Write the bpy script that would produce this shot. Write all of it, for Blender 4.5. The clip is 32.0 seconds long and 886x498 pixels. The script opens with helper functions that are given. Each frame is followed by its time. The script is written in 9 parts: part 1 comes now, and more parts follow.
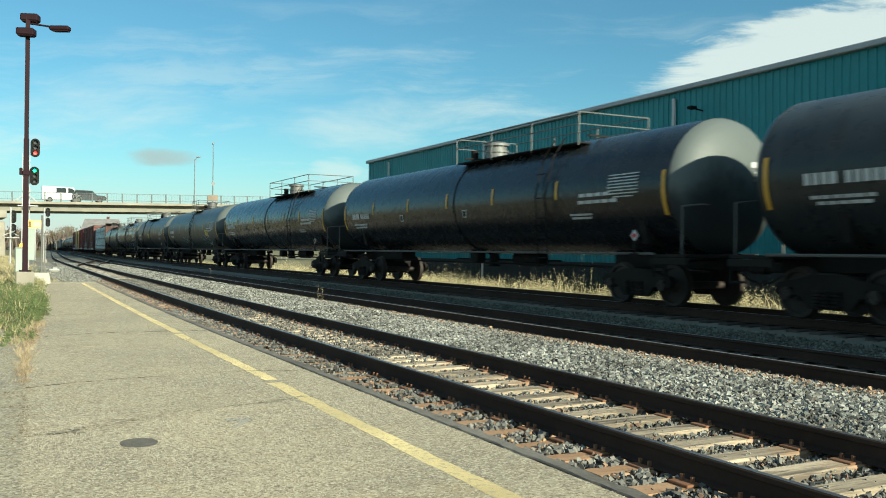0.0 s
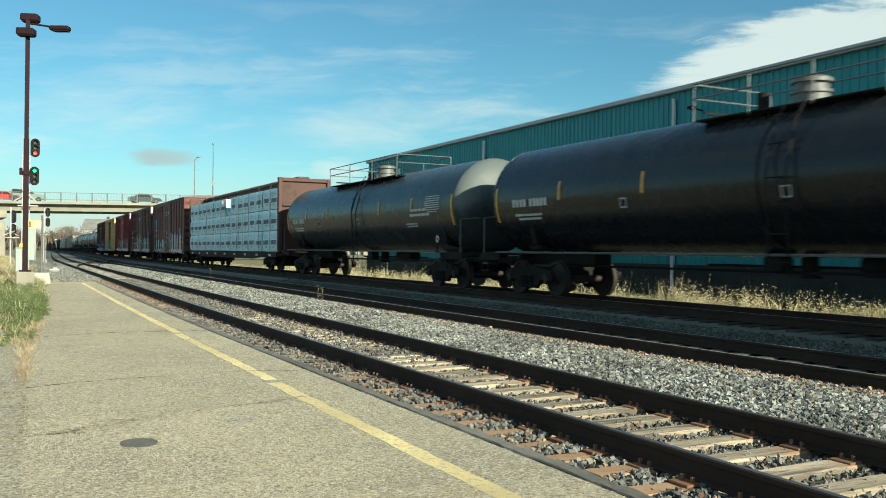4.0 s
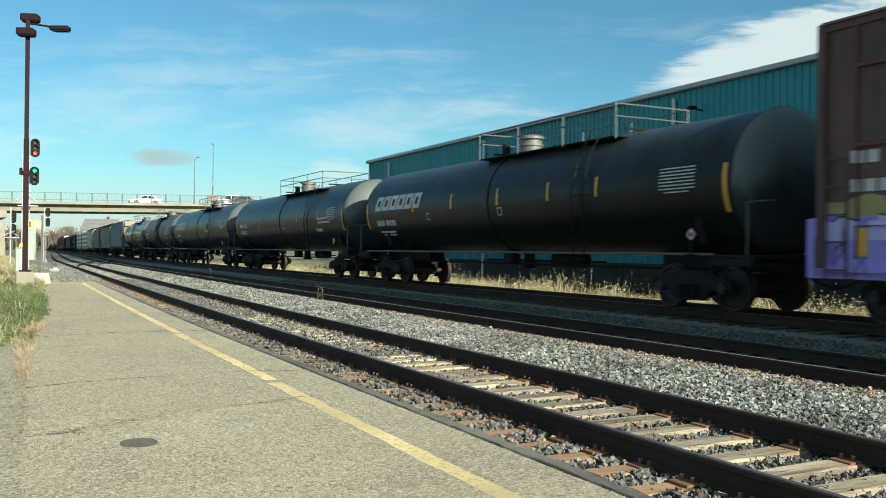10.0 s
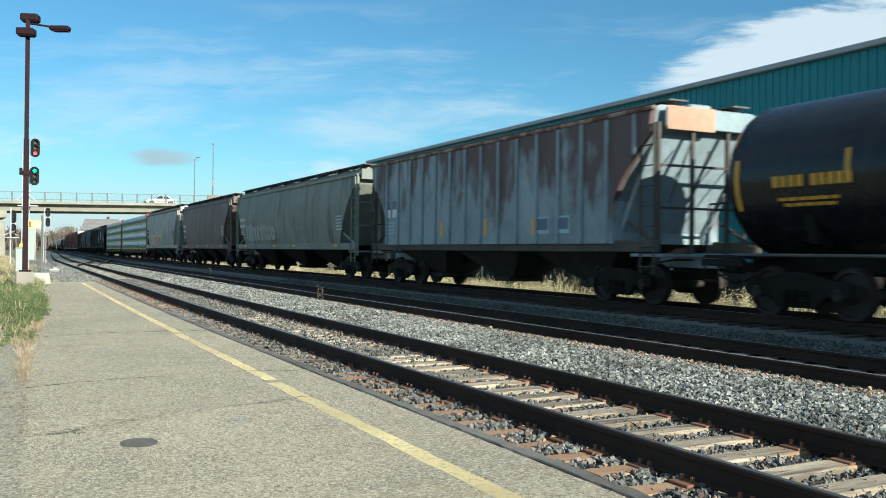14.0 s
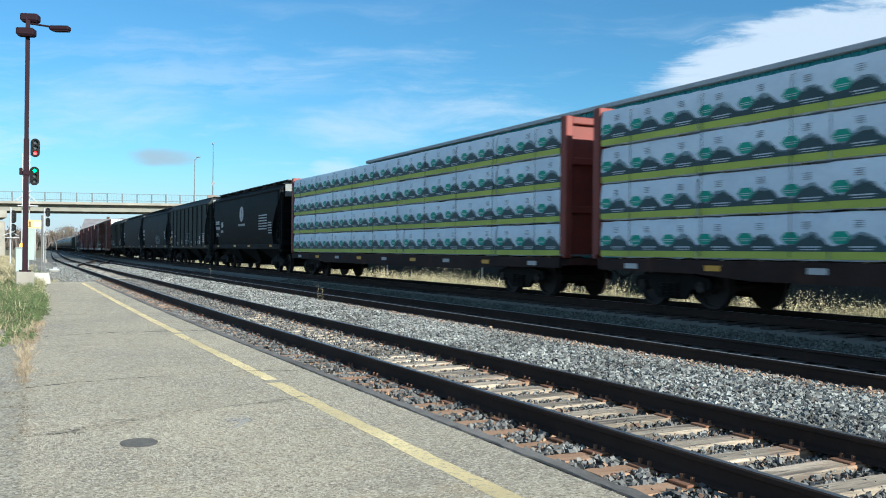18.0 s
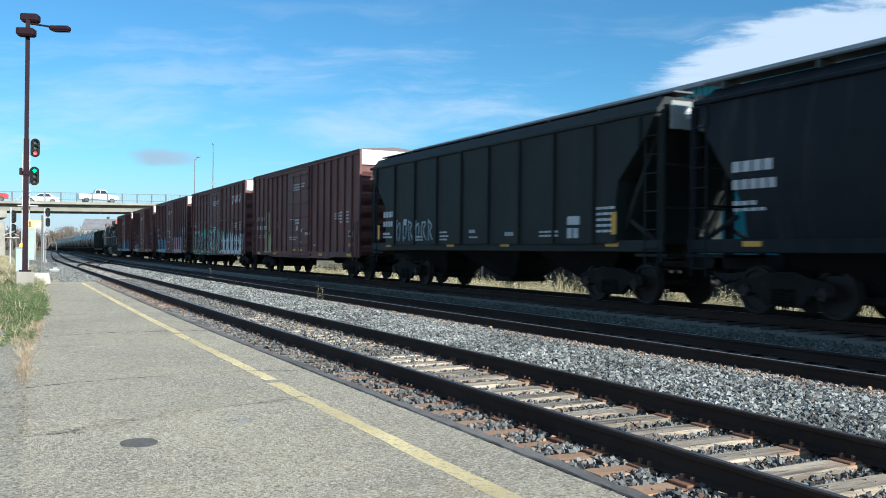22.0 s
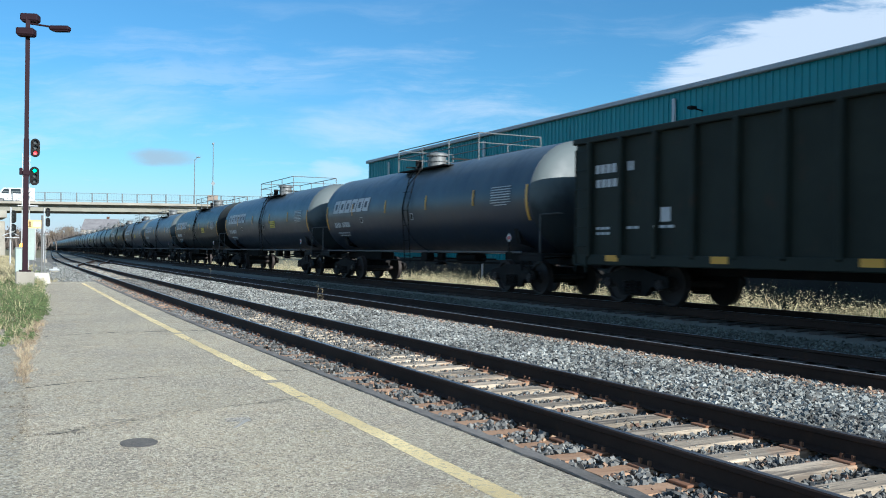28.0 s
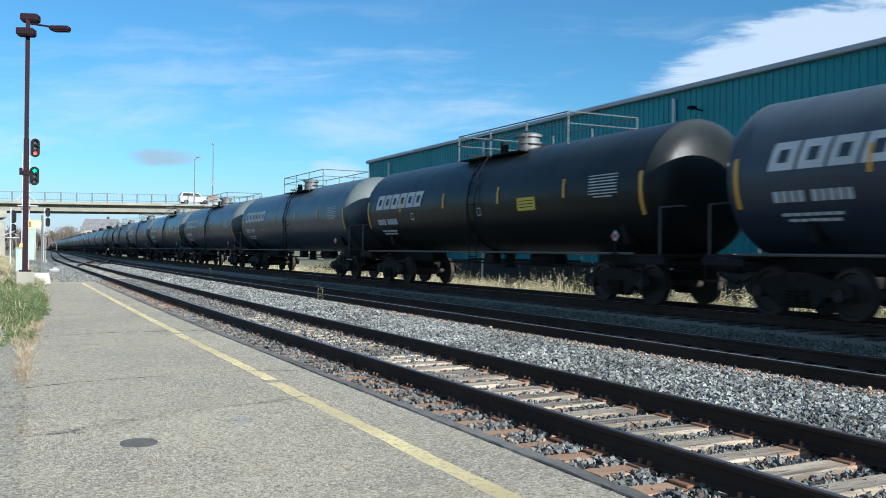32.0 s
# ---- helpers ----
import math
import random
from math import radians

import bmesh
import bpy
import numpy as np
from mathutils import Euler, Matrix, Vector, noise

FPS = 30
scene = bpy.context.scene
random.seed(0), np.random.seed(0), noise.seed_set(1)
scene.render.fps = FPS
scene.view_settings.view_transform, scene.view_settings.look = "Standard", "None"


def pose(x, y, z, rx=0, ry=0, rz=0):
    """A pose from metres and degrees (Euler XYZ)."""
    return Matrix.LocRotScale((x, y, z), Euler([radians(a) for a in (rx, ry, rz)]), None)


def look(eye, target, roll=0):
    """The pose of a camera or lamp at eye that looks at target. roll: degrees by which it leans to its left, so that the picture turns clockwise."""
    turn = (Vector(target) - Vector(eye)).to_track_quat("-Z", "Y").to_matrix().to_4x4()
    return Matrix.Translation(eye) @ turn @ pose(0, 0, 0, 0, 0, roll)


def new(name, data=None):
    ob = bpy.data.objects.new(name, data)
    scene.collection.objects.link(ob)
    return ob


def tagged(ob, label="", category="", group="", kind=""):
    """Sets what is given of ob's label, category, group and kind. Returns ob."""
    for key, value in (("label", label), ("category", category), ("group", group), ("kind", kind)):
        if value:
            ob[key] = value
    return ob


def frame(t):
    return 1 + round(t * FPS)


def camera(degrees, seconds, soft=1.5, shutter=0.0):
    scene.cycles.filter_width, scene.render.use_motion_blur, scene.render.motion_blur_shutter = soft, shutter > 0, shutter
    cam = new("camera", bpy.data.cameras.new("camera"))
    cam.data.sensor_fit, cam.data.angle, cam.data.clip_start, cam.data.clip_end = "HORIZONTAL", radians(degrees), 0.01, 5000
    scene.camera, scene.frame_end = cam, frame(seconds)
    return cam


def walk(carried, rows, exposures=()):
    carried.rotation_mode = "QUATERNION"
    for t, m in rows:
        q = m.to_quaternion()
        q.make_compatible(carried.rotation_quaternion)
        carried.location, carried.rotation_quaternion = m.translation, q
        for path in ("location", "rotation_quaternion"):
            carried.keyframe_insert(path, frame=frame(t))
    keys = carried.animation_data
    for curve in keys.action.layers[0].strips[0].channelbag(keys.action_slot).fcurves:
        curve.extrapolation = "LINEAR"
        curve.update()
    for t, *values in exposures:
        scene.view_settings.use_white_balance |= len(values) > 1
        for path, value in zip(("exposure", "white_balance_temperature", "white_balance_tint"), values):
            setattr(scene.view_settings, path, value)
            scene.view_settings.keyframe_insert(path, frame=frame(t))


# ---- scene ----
cam = camera(53.32, 32.0, soft=0.95, shutter=0.15)
EYE = Vector((0.0, 0.0, 1.326))
YAW, PITCH, ROLL = 0.4690, 0.0029, 0.6
AIM = EYE + Vector((math.sin(YAW) * math.cos(PITCH), math.cos(YAW) * math.cos(PITCH), math.sin(PITCH)))
VIEW = look(EYE, AIM, ROLL)
walk(cam, [(0.0, VIEW), (32.0, VIEW)],
     exposures=[(0.0, 0.78, 6880, -4), (8.0, 0.78, 6820, -3), (14.0, 0.77, 6130, 3), (20.0, 0.75, 5610, 8), (32.0, 0.71, 5560, 9.5)])

# ---- light ----
SUN_EL, SUN_SIDE = radians(22.5), radians(15)
SUN_DIR = Vector((math.sin(SUN_SIDE) * math.cos(SUN_EL), -math.cos(SUN_SIDE) * math.cos(SUN_EL), math.sin(SUN_EL)))
sun_data = bpy.data.lights.new("sun", "SUN")
sun_data.energy, sun_data.angle, sun_data.color = 5.0, radians(0.55), (1.0, 0.93, 0.80)
sun = new("sun", sun_data)
sun.matrix_world = look(SUN_DIR * 50, (0, 0, 0))


class Net:
    """Short hand for node trees."""

    def __init__(self, tree):
        self.tree, self.n, self.l = tree, tree.nodes, tree.links

    def node(self, kind, ins=None, **props):
        nd = self.n.new(kind)
        for k, val in props.items():
            setattr(nd, k, val)
        for k, val in (ins or {}).items():
            sock = nd.inputs[k]
            if hasattr(val, "is_output"):
                self.l.new(val, sock)
            else:
                sock.default_value = val
        return nd

    def math(self, op, a, b=0.0, c=0.0, clamp=False):
        nd = self.node("ShaderNodeMath", {0: a, 1: b, 2: c}, operation=op, use_clamp=clamp)
        return nd.outputs[0]

    def mix(self, fac, a, b, blend="MIX"):
        nd = self.node("ShaderNodeMix", data_type="RGBA", blend_type=blend)
        for i, val in ((0, fac), (6, a), (7, b)):
            if hasattr(val, "is_output"):
                self.l.new(val, nd.inputs[i])
            else:
                nd.inputs[i].default_value = val if i == 0 else (*val[:3], 1)
        return nd.outputs[2]

    def noise(self, vec, scale, detail=4.0, rough=0.55):
        nd = self.node("ShaderNodeTexNoise", {"Scale": scale, "Detail": detail, "Roughness": rough})
        if vec is not None:
            self.l.new(vec, nd.inputs["Vector"])
        return nd.outputs["Fac"]

    def ramp(self, fac, lo, hi, a=0.0, b=1.0):
        nd = self.node("ShaderNodeMapRange", {0: fac, 1: lo, 2: hi, 3: a, 4: b}, interpolation_type="SMOOTHSTEP")
        return nd.outputs[0]

    def scaled(self, vec, sx, sy, sz):
        nd = self.node("ShaderNodeMapping", {"Scale": (sx, sy, sz)})
        self.l.new(vec, nd.inputs["Vector"])
        return nd.outputs[0]


def make_sky():
    world = bpy.data.worlds.new("sky")
    world.use_nodes = True
    scene.world = world
    net = Net(world.node_tree)
    net.n.clear()
    out = net.node("ShaderNodeOutputWorld")
    sky = net.node("ShaderNodeTexSky", sky_type="NISHITA", sun_disc=False, sun_elevation=SUN_EL, sun_rotation=math.pi - SUN_SIDE,
                   air_density=1.0, dust_density=0.35, ozone_density=1.6, altitude=100.0)
    # clouds: drifting wisps and a few banks, laid out on a flat cloud deck and by bearing
    coord = net.node("ShaderNodeTexCoord").outputs["Generated"]
    right = VIEW.to_3x3() @ Vector((1, 0, 0))
    up = VIEW.to_3x3() @ Vector((0, 1, 0))
    ahead = VIEW.to_3x3() @ Vector((0, 0, -1))

    def dot(v):
        return net.node("ShaderNodeVectorMath", {0: coord, 1: tuple(v)}, operation="DOT_PRODUCT").outputs["Value"]
    depth = net.math("MAXIMUM", dot(ahead), 0.05)
    u = net.math("DIVIDE", dot(right), depth)
    v = net.math("DIVIDE", dot(up), depth)
    uv = net.node("ShaderNodeCombineXYZ", {0: u, 1: v}).outputs[0]
    warp = net.noise(net.scaled(uv, 3.0, 7.0, 1), 1.0, 5)
    swirl = net.node("ShaderNodeTexNoise", {"Vector": net.scaled(uv, 3.2, 6.0, 1), "Scale": 1.0, "Detail": 3.0})
    bent = net.node("ShaderNodeVectorMath", {0: swirl.outputs["Color"], 1: (0.16, 0.075, 0.0), 2: uv}, operation="MULTIPLY_ADD").outputs[0]
    fine = net.noise(net.scaled(bent, 7.0, 34.0, 1), 1.0, 8, 0.66)
    streak = net.noise(net.scaled(bent, 2.6, 15.0, 1), 1.0, 8, 0.64)

    def bank(cu, cv, ru, rv, lean, edge):
        du = net.math("SUBTRACT", u, cu)
        dv = net.math("SUBTRACT", net.math("SUBTRACT", v, cv), net.math("MULTIPLY", du, lean))
        a = net.math("POWER", net.math("ABSOLUTE", net.math("DIVIDE", du, ru)), 2.0)
        b = net.math("POWER", net.math("ABSOLUTE", net.math("DIVIDE", dv, rv)), 2.0)
        r = net.math("ADD", net.math("ADD", a, b), net.math("MULTIPLY", net.math("SUBTRACT", warp, 0.5), 1.6))
        r = net.math("ADD", r, net.math("MULTIPLY", net.math("SUBTRACT", fine, 0.5), 2.6))
        return net.ramp(r, 1.0, edge, 0.0, 1.0)
    big = bank(0.43, 0.226, 0.225, 0.060, 0.26, 0.25)
    mid = bank(-0.075, 0.143, 0.175, 0.040, 0.06, -1.1)
    left = bank(-0.26, 0.190, 0.20, 0.036, -0.06, -1.0)
    left = net.math("MULTIPLY", left, net.ramp(fine, 0.36, 0.60))
    far_left = bank(-0.40, 0.150, 0.16, 0.05, 0.0, -1.0)
    dark = bank(-0.318, 0.104, 0.052, 0.0125, -0.02, 0.0)
    low = bank(-0.122, 0.090, 0.036, 0.017, 0.0, 0.0)
    wisp = net.math("MULTIPLY", net.ramp(streak, 0.46, 0.70), 0.55)
    wisp = net.math("MULTIPLY", wisp, net.ramp(v, 0.34, 0.12))
    amount = net.math("MAXIMUM", net.math("MULTIPLY", big, 0.8), net.math("MULTIPLY", mid, 0.62))
    amount = net.math("MAXIMUM", amount, net.math("MULTIPLY", left, 0.62))
    amount = net.math("MAXIMUM", amount, net.math("MULTIPLY", far_left, 0.55))
    amount = net.math("MAXIMUM", amount, net.math("MULTIPLY", low, 0.5))
    amount = net.math("MAXIMUM", amount, wisp)
    # haze along the whole horizon, and unseen broken cloud behind the view, added as fill light
    sep = net.node("ShaderNodeSeparateXYZ", {0: coord})
    haze = net.math("MULTIPLY", net.ramp(sep.outputs[2], 0.20, 0.0), 0.14)
    low_haze = net.math("MULTIPLY", net.ramp(sep.outputs[2], 0.10, 0.0), 0.65)
    behind = net.ramp(dot(ahead), 0.75, 0.35)
    fill_cloud = net.ramp(net.noise(net.scaled(coord, 2.4, 2.4, 5.0), 1.0, 6, 0.6), 0.42, 0.62)
    amount = net.math("MAXIMUM", amount, net.math("MULTIPLY", net.math("MULTIPLY", fill_cloud, behind), 0.45))
    amount = net.math("MAXIMUM", amount, haze, clamp=True)
    blue = net.mix(1.0, sky.outputs[0], (0.55, 0.95, 1.10), "MULTIPLY")
    col = net.mix(amount, blue, (7.4, 7.9, 8.2))
    col = net.mix(net.math("MULTIPLY", dark, 0.8), col, (4.1, 4.9, 5.3))
    col = net.mix(low_haze, col, (6.15, 5.8, 6.75))
    bg = net.node("ShaderNodeBackground", {"Strength": 0.068})
    net.l.new(col, bg.inputs[0])
    net.l.new(bg.outputs[0], out.inputs[0])


make_sky()

# ---- materials ----
MATS = {}


def mat(name, color, rough=0.7, metal=0.0, vary=0.25, grain=18.0, bump=0.15, stain=None, stain_at=(0.55, 0.75), stain_scale=1.6,
        streak=False, spec=0.5, jitter=0.0, emit=0.0, island=0.0, coat=0.0, along=None):
    """A weathered surface: base colour with grain and broad variation, patches or runs of a second colour, fine relief."""
    if name in MATS:
        return MATS[name]
    m = bpy.data.materials.new(name)
    m.use_nodes = True
    net = Net(m.node_tree)
    bsdf = net.n["Principled BSDF"]
    pos = net.node("ShaderNodeTexCoord").outputs["Object"]
    info = net.node("ShaderNodeObjectInfo")
    shift = net.node("ShaderNodeVectorMath", {0: pos}, operation="ADD")
    rnd = net.math("MULTIPLY", info.outputs["Random"], 37.0)
    net.l.new(net.node("ShaderNodeCombineXYZ", {0: rnd, 1: rnd, 2: 0.0}).outputs[0], shift.inputs[1])
    vec = shift.outputs[0]
    if along:
        vec = net.scaled(vec, *along)
    broad = net.noise(vec, 0.7, 3)
    fine = net.noise(vec, grain, 5, 0.65)
    f = net.math("ADD", net.math("MULTIPLY", broad, 0.6), net.math("MULTIPLY", fine, 0.4))
    lo = tuple(max(0.0, c * (1 - vary)) for c in color)
    hi = tuple(min(0.95, c * (1 + vary)) for c in color)
    col = net.mix(net.ramp(f, 0.3, 0.7), lo, hi)
    if stain:
        sv = net.scaled(vec, 2.2, 2.2, 0.25) if streak else vec
        patch = net.noise(sv, stain_scale, 6, 0.62)
        k = net.ramp(patch, stain_at[0], stain_at[1])
        col = net.mix(k, col, stain)
    if jitter:
        h = net.node("ShaderNodeHueSaturation", {"Color": col})
        net.l.new(net.math("ADD", net.math("MULTIPLY", info.outputs["Random"], 2 * jitter), 1 - jitter), h.inputs["Value"])
        col = h.outputs[0]
    if island:
        h = net.node("ShaderNodeHueSaturation", {"Color": col})
        geo = net.node("ShaderNodeNewGeometry").outputs["Random Per Island"]
        net.l.new(net.math("ADD", net.math("MULTIPLY", geo, 2 * island), 1 - island), h.inputs["Value"])
        net.l.new(net.math("ADD", net.math("MULTIPLY", geo, 0.03), 0.485), h.inputs["Hue"])
        col = h.outputs[0]
    net.l.new(col, bsdf.inputs["Base Color"])
    bsdf.inputs["Metallic"].default_value = metal
    bsdf.inputs["Specular IOR Level"].default_value = spec
    bsdf.inputs["Coat Weight"].default_value = coat
    net.l.new(net.math("ADD", net.math("MULTIPLY", net.math("SUBTRACT", fine, 0.5), 0.3), rough, clamp=True), bsdf.inputs["Roughness"])
    if bump:
        b = net.node("ShaderNodeBump", {"Strength": bump, "Distance": 0.01, "Height": f})
        net.l.new(b.outputs[0], bsdf.inputs["Normal"])
    if emit:
        bsdf.inputs["Emission Color"].default_value = (*color, 1)
        bsdf.inputs["Emission Strength"].default_value = emit
    MATS[name] = m
    return m


M_steel = mat("rail_steel", (0.040, 0.027, 0.021), 0.8, 0.0, 0.3, 30, stain=(0.06, 0.034, 0.022), stain_scale=6, spec=0.15)
M_railtop = mat("rail_running_surface", (0.50, 0.51, 0.53), 0.42, 0.7, 0.1, 40)
M_rusttop = mat("dull_rail_head", (0.24, 0.235, 0.235), 0.34, 0.75, 0.2, 40)
M_tie = mat("weathered_tie_wood", (0.35, 0.285, 0.205), 0.9, 0, 0.75, 14, 1.0, stain=(0.13, 0.105, 0.08), stain_at=(0.52, 0.64), stain_scale=2.4, jitter=0.2, along=(0.4, 4.5, 4.5))


def tie_wood():
    """Grey weathered timber, rust-stained under the plates and out to the tie ends."""
    net = Net(M_tie.node_tree)
    bsdf = net.n["Principled BSDF"]
    wood = bsdf.inputs["Base Color"].links[0].from_socket
    pos = net.node("ShaderNodeTexCoord").outputs["Object"]
    rnd = net.node("ShaderNodeObjectInfo").outputs["Random"]
    across = net.math("ABSOLUTE", net.node("ShaderNodeSeparateXYZ", {0: pos}).outputs[0])
    blot = net.noise(net.scaled(pos, 4.0, 9.0, 9.0), 1.0, 4, 0.6)
    reach = net.math("ADD", across, net.math("MULTIPLY", net.math("SUBTRACT", net.math("ADD", blot, net.math("MULTIPLY", rnd, 0.3)), 0.65), 0.7))
    col = net.mix(net.math("MULTIPLY", net.ramp(reach, 0.38, 0.80), 0.75), wood, (0.38, 0.205, 0.105))
    net.l.new(col, bsdf.inputs["Base Color"])


tie_wood()
M_tie_dark = mat("creosoted_tie_wood", (0.055, 0.048, 0.042), 0.9, 0, 0.5, 14, 0.8, stain=(0.08, 0.06, 0.045), stain_scale=1.2, jitter=0.3, along=(0.4, 4.5, 4.5))
M_plate = mat("rusty_plate", (0.20, 0.095, 0.05), 0.85, 0.1, 0.3, 30)
M_ballast = mat("ballast_bed", (0.13, 0.125, 0.11), 0.95, 0, 0.5, 26, 1.0)
M_stone = mat("ballast_stone", (0.172, 0.174, 0.158), 0.8, 0, 0.45, 30, 0.5, stain=(0.20, 0.15, 0.11), stain_at=(0.58, 0.7), stain_scale=9, island=0.85)
M_stone_dark = mat("dark_dirty_stone", (0.125, 0.122, 0.112), 0.9, 0, 0.35, 30, 0.4, island=0.65)
# stones near the main line, colour lowered to deepen the train's shadow
M_stone_shaded = mat("shade_darkened_stone", (0.100, 0.112, 0.098), 0.95, 0, 0.35, 30, 0.4, island=0.5, spec=0.2)
M_stone_rust = mat("rust_stained_stone", (0.25, 0.16, 0.105), 0.9, 0, 0.35, 30, 0.4, island=0.5)
M_soil = mat("dry_grass_ground", (0.17, 0.15, 0.075), 1.0, 0, 0.4, 5, 0.6, stain=(0.09, 0.085, 0.04), stain_scale=0.4)
M_plume = mat("pale_weed_plumes", (0.43, 0.375, 0.225), 0.95, 0, 0.3, 5, 0, island=0.35)
M_grass = mat("dry_grass", (0.33, 0.285, 0.165), 0.9, 0, 0.3, 5, 0, island=0.4)
M_shrub = mat("dark_green_shrub", (0.030, 0.042, 0.024), 0.9, 0, 0.3, 5, 0, island=0.5)
M_litter = mat("dead_brown_stems", (0.15, 0.115, 0.07), 0.95, 0, 0.3, 5, 0, island=0.4)
M_straw = mat("dry_brown_weed", (0.31, 0.24, 0.155), 0.95, 0, 0.3, 5, 0, island=0.4)
M_greywhite = mat("dull_white_paint", (0.40, 0.41, 0.41), 0.6, 0, 0.12, 8, 0.05)
M_green = mat("green_weeds", (0.085, 0.115, 0.04), 0.9, 0, 0.3, 5, 0, island=0.5)
M_concrete = mat("concrete", (0.29, 0.265, 0.215), 0.9, 0, 0.2, 25, 0.3, stain=(0.24, 0.22, 0.18), stain_scale=1.2)
M_yellow = mat("worn_yellow_paint", (0.76, 0.60, 0.30), 0.95, 0, 0.3, 70, 1.0, stain=(0.40, 0.34, 0.22), stain_at=(0.50, 0.68), stain_scale=20)
M_teal = mat("teal_cladding", (0.012, 0.22, 0.25), 0.45, 0, 0.12, 3, 0.05)
M_trim = mat("white_metal_trim", (0.50, 0.52, 0.52), 0.5, 0, 0.1, 10, 0.05)
M_gutter = mat("grey_gutter", (0.36, 0.38, 0.40), 0.5, 0, 0.15, 10, 0.05)
M_black = mat("sooty_black_steel", (0.012, 0.0115, 0.011), 0.8, 0, 0.4, 12, 0.2, stain=(0.03, 0.022, 0.017), stain_scale=2.5, spec=0.2)
M_pole = mat("brown_painted_pole", (0.024, 0.012, 0.016), 0.7, 0, 0.15, 20, spec=0.1)
M_white = mat("white_paint", (0.72, 0.72, 0.70), 0.6, 0, 0.12, 8, 0.05, stain=(0.5, 0.47, 0.42), stain_scale=3)
M_glass = mat("dark_glass", (0.02, 0.025, 0.03), 0.08, 0, 0.1, 3, 0)
M_rubber = mat("tyre_rubber", (0.02, 0.02, 0.02), 0.85, 0, 0.2, 20)


class Geo:
    """Collects vertices and faces for one mesh."""

    def __init__(self):
        self.v, self.f, self.smooth = [], [], []

    def add(self, vs, fs, smooth=False):
        o = len(self.v)
        self.v.extend(vs)
        self.f.extend([tuple(i + o for i in q) for q in fs])
        self.smooth.extend([smooth] * len(fs))
        return self

    def box(self, x, y, z, sx, sy, sz, b=0.0):
        hx, hy, hz = sx / 2, sy / 2, sz / 2
        if b <= 0:
            vs = [(x + i * hx, y + j * hy, z + k * hz) for k in (-1, 1) for j in (-1, 1) for i in (-1, 1)]
            return self.add(vs, [(0, 2, 3, 1), (4, 5, 7, 6), (0, 1, 5, 4), (2, 6, 7, 3), (0, 4, 6, 2), (1, 3, 7, 5)])
        b = min(b, hx * 0.9, hy * 0.9, hz * 0.9)
        vs, idx = [], {}
        for i in (-1, 1):
            for j in (-1, 1):
                for k in (-1, 1):
                    for ax in range(3):
                        p = [i * (hx - b), j * (hy - b), k * (hz - b)]
                        p[ax] = (i, j, k)[ax] * (hx, hy, hz)[ax]
                        idx[i, j, k, ax] = len(vs)
                        vs.append((x + p[0], y + p[1], z + p[2]))
        fs = []
        for ax in range(3):
            for sg in (-1, 1):
                q = []
                for a, c in ((-1, -1), (1, -1), (1, 1), (-1, 1)):
                    key = [a, c]
                    key.insert(ax, sg)
                    q.append(idx[(*key, ax)])
                flip = (sg < 0) ^ (ax == 1)
                fs.append(tuple(reversed(q)) if flip else tuple(q))
        for ax in range(3):
            o1, o2 = [a for a in range(3) if a != ax]
            for a in (-1, 1):
                for c in (-1, 1):
                    def key(s):
                        kk = [0, 0, 0]
                        kk[ax], kk[o1], kk[o2] = s, a, c
                        return tuple(kk)
                    q = [idx[(*key(-1), o1)], idx[(*key(1), o1)], idx[(*key(1), o2)], idx[(*key(-1), o2)]]
                    fs.append(tuple(q))
        for i in (-1, 1):
            for j in (-1, 1):
                for k in (-1, 1):
                    fs.append(tuple(idx[i, j, k, ax] for ax in range(3)))
        return self.add(vs, fs)

    def tube(self, p0, p1, r, n=8, r1=None, cap=True):
        p0, p1 = Vector(p0), Vector(p1)
        ax = (p1 - p0).normalized()
        a = ax.orthogonal().normalized()
        c = ax.cross(a)
        r1 = r if r1 is None else r1
        vs = []
        for p, rr in ((p0, r), (p1, r1)):
            for i in range(n):
                t = 2 * math.pi * i / n
                vs.append(tuple(p + rr * (math.cos(t) * a + math.sin(t) * c)))
        fs = [(i, (i + 1) % n, n + (i + 1) % n, n + i) for i in range(n)]
        self.add(vs, fs, n > 5)
        if cap:
            self.add(vs, [tuple(reversed(range(n))), tuple(range(n, 2 * n))])
        return self

    def pipe(self, pts, r, n=6):
        for a, c in zip(pts, pts[1:]):
            self.tube(a, c, r, n)
        return self

    def lathe(self, prof, axis, n=24, at=(0, 0, 0), smooth=True):
        """prof: (along, radius) pairs; axis 0, 1 or 2."""
        o1, o2 = [(1, 2), (2, 0), (0, 1)][axis]
        vs = []
        for s, r in prof:
            for i in range(n):
                t = 2 * math.pi * i / n
                p = [0, 0, 0]
                p[axis], p[o1], p[o2] = s, r * math.cos(t), r * math.sin(t)
                vs.append((p[0] + at[0], p[1] + at[1], p[2] + at[2]))
        m = len(prof)
        fs = [(k * n + i, k * n + (i + 1) % n, (k + 1) * n + (i + 1) % n, (k + 1) * n + i) for k in range(m - 1) for i in range(n)]
        self.add(vs, fs, smooth)
        self.add(vs[:n] + vs[-n:], [tuple(reversed(range(n))), tuple(range(n, 2 * n))])
        return self

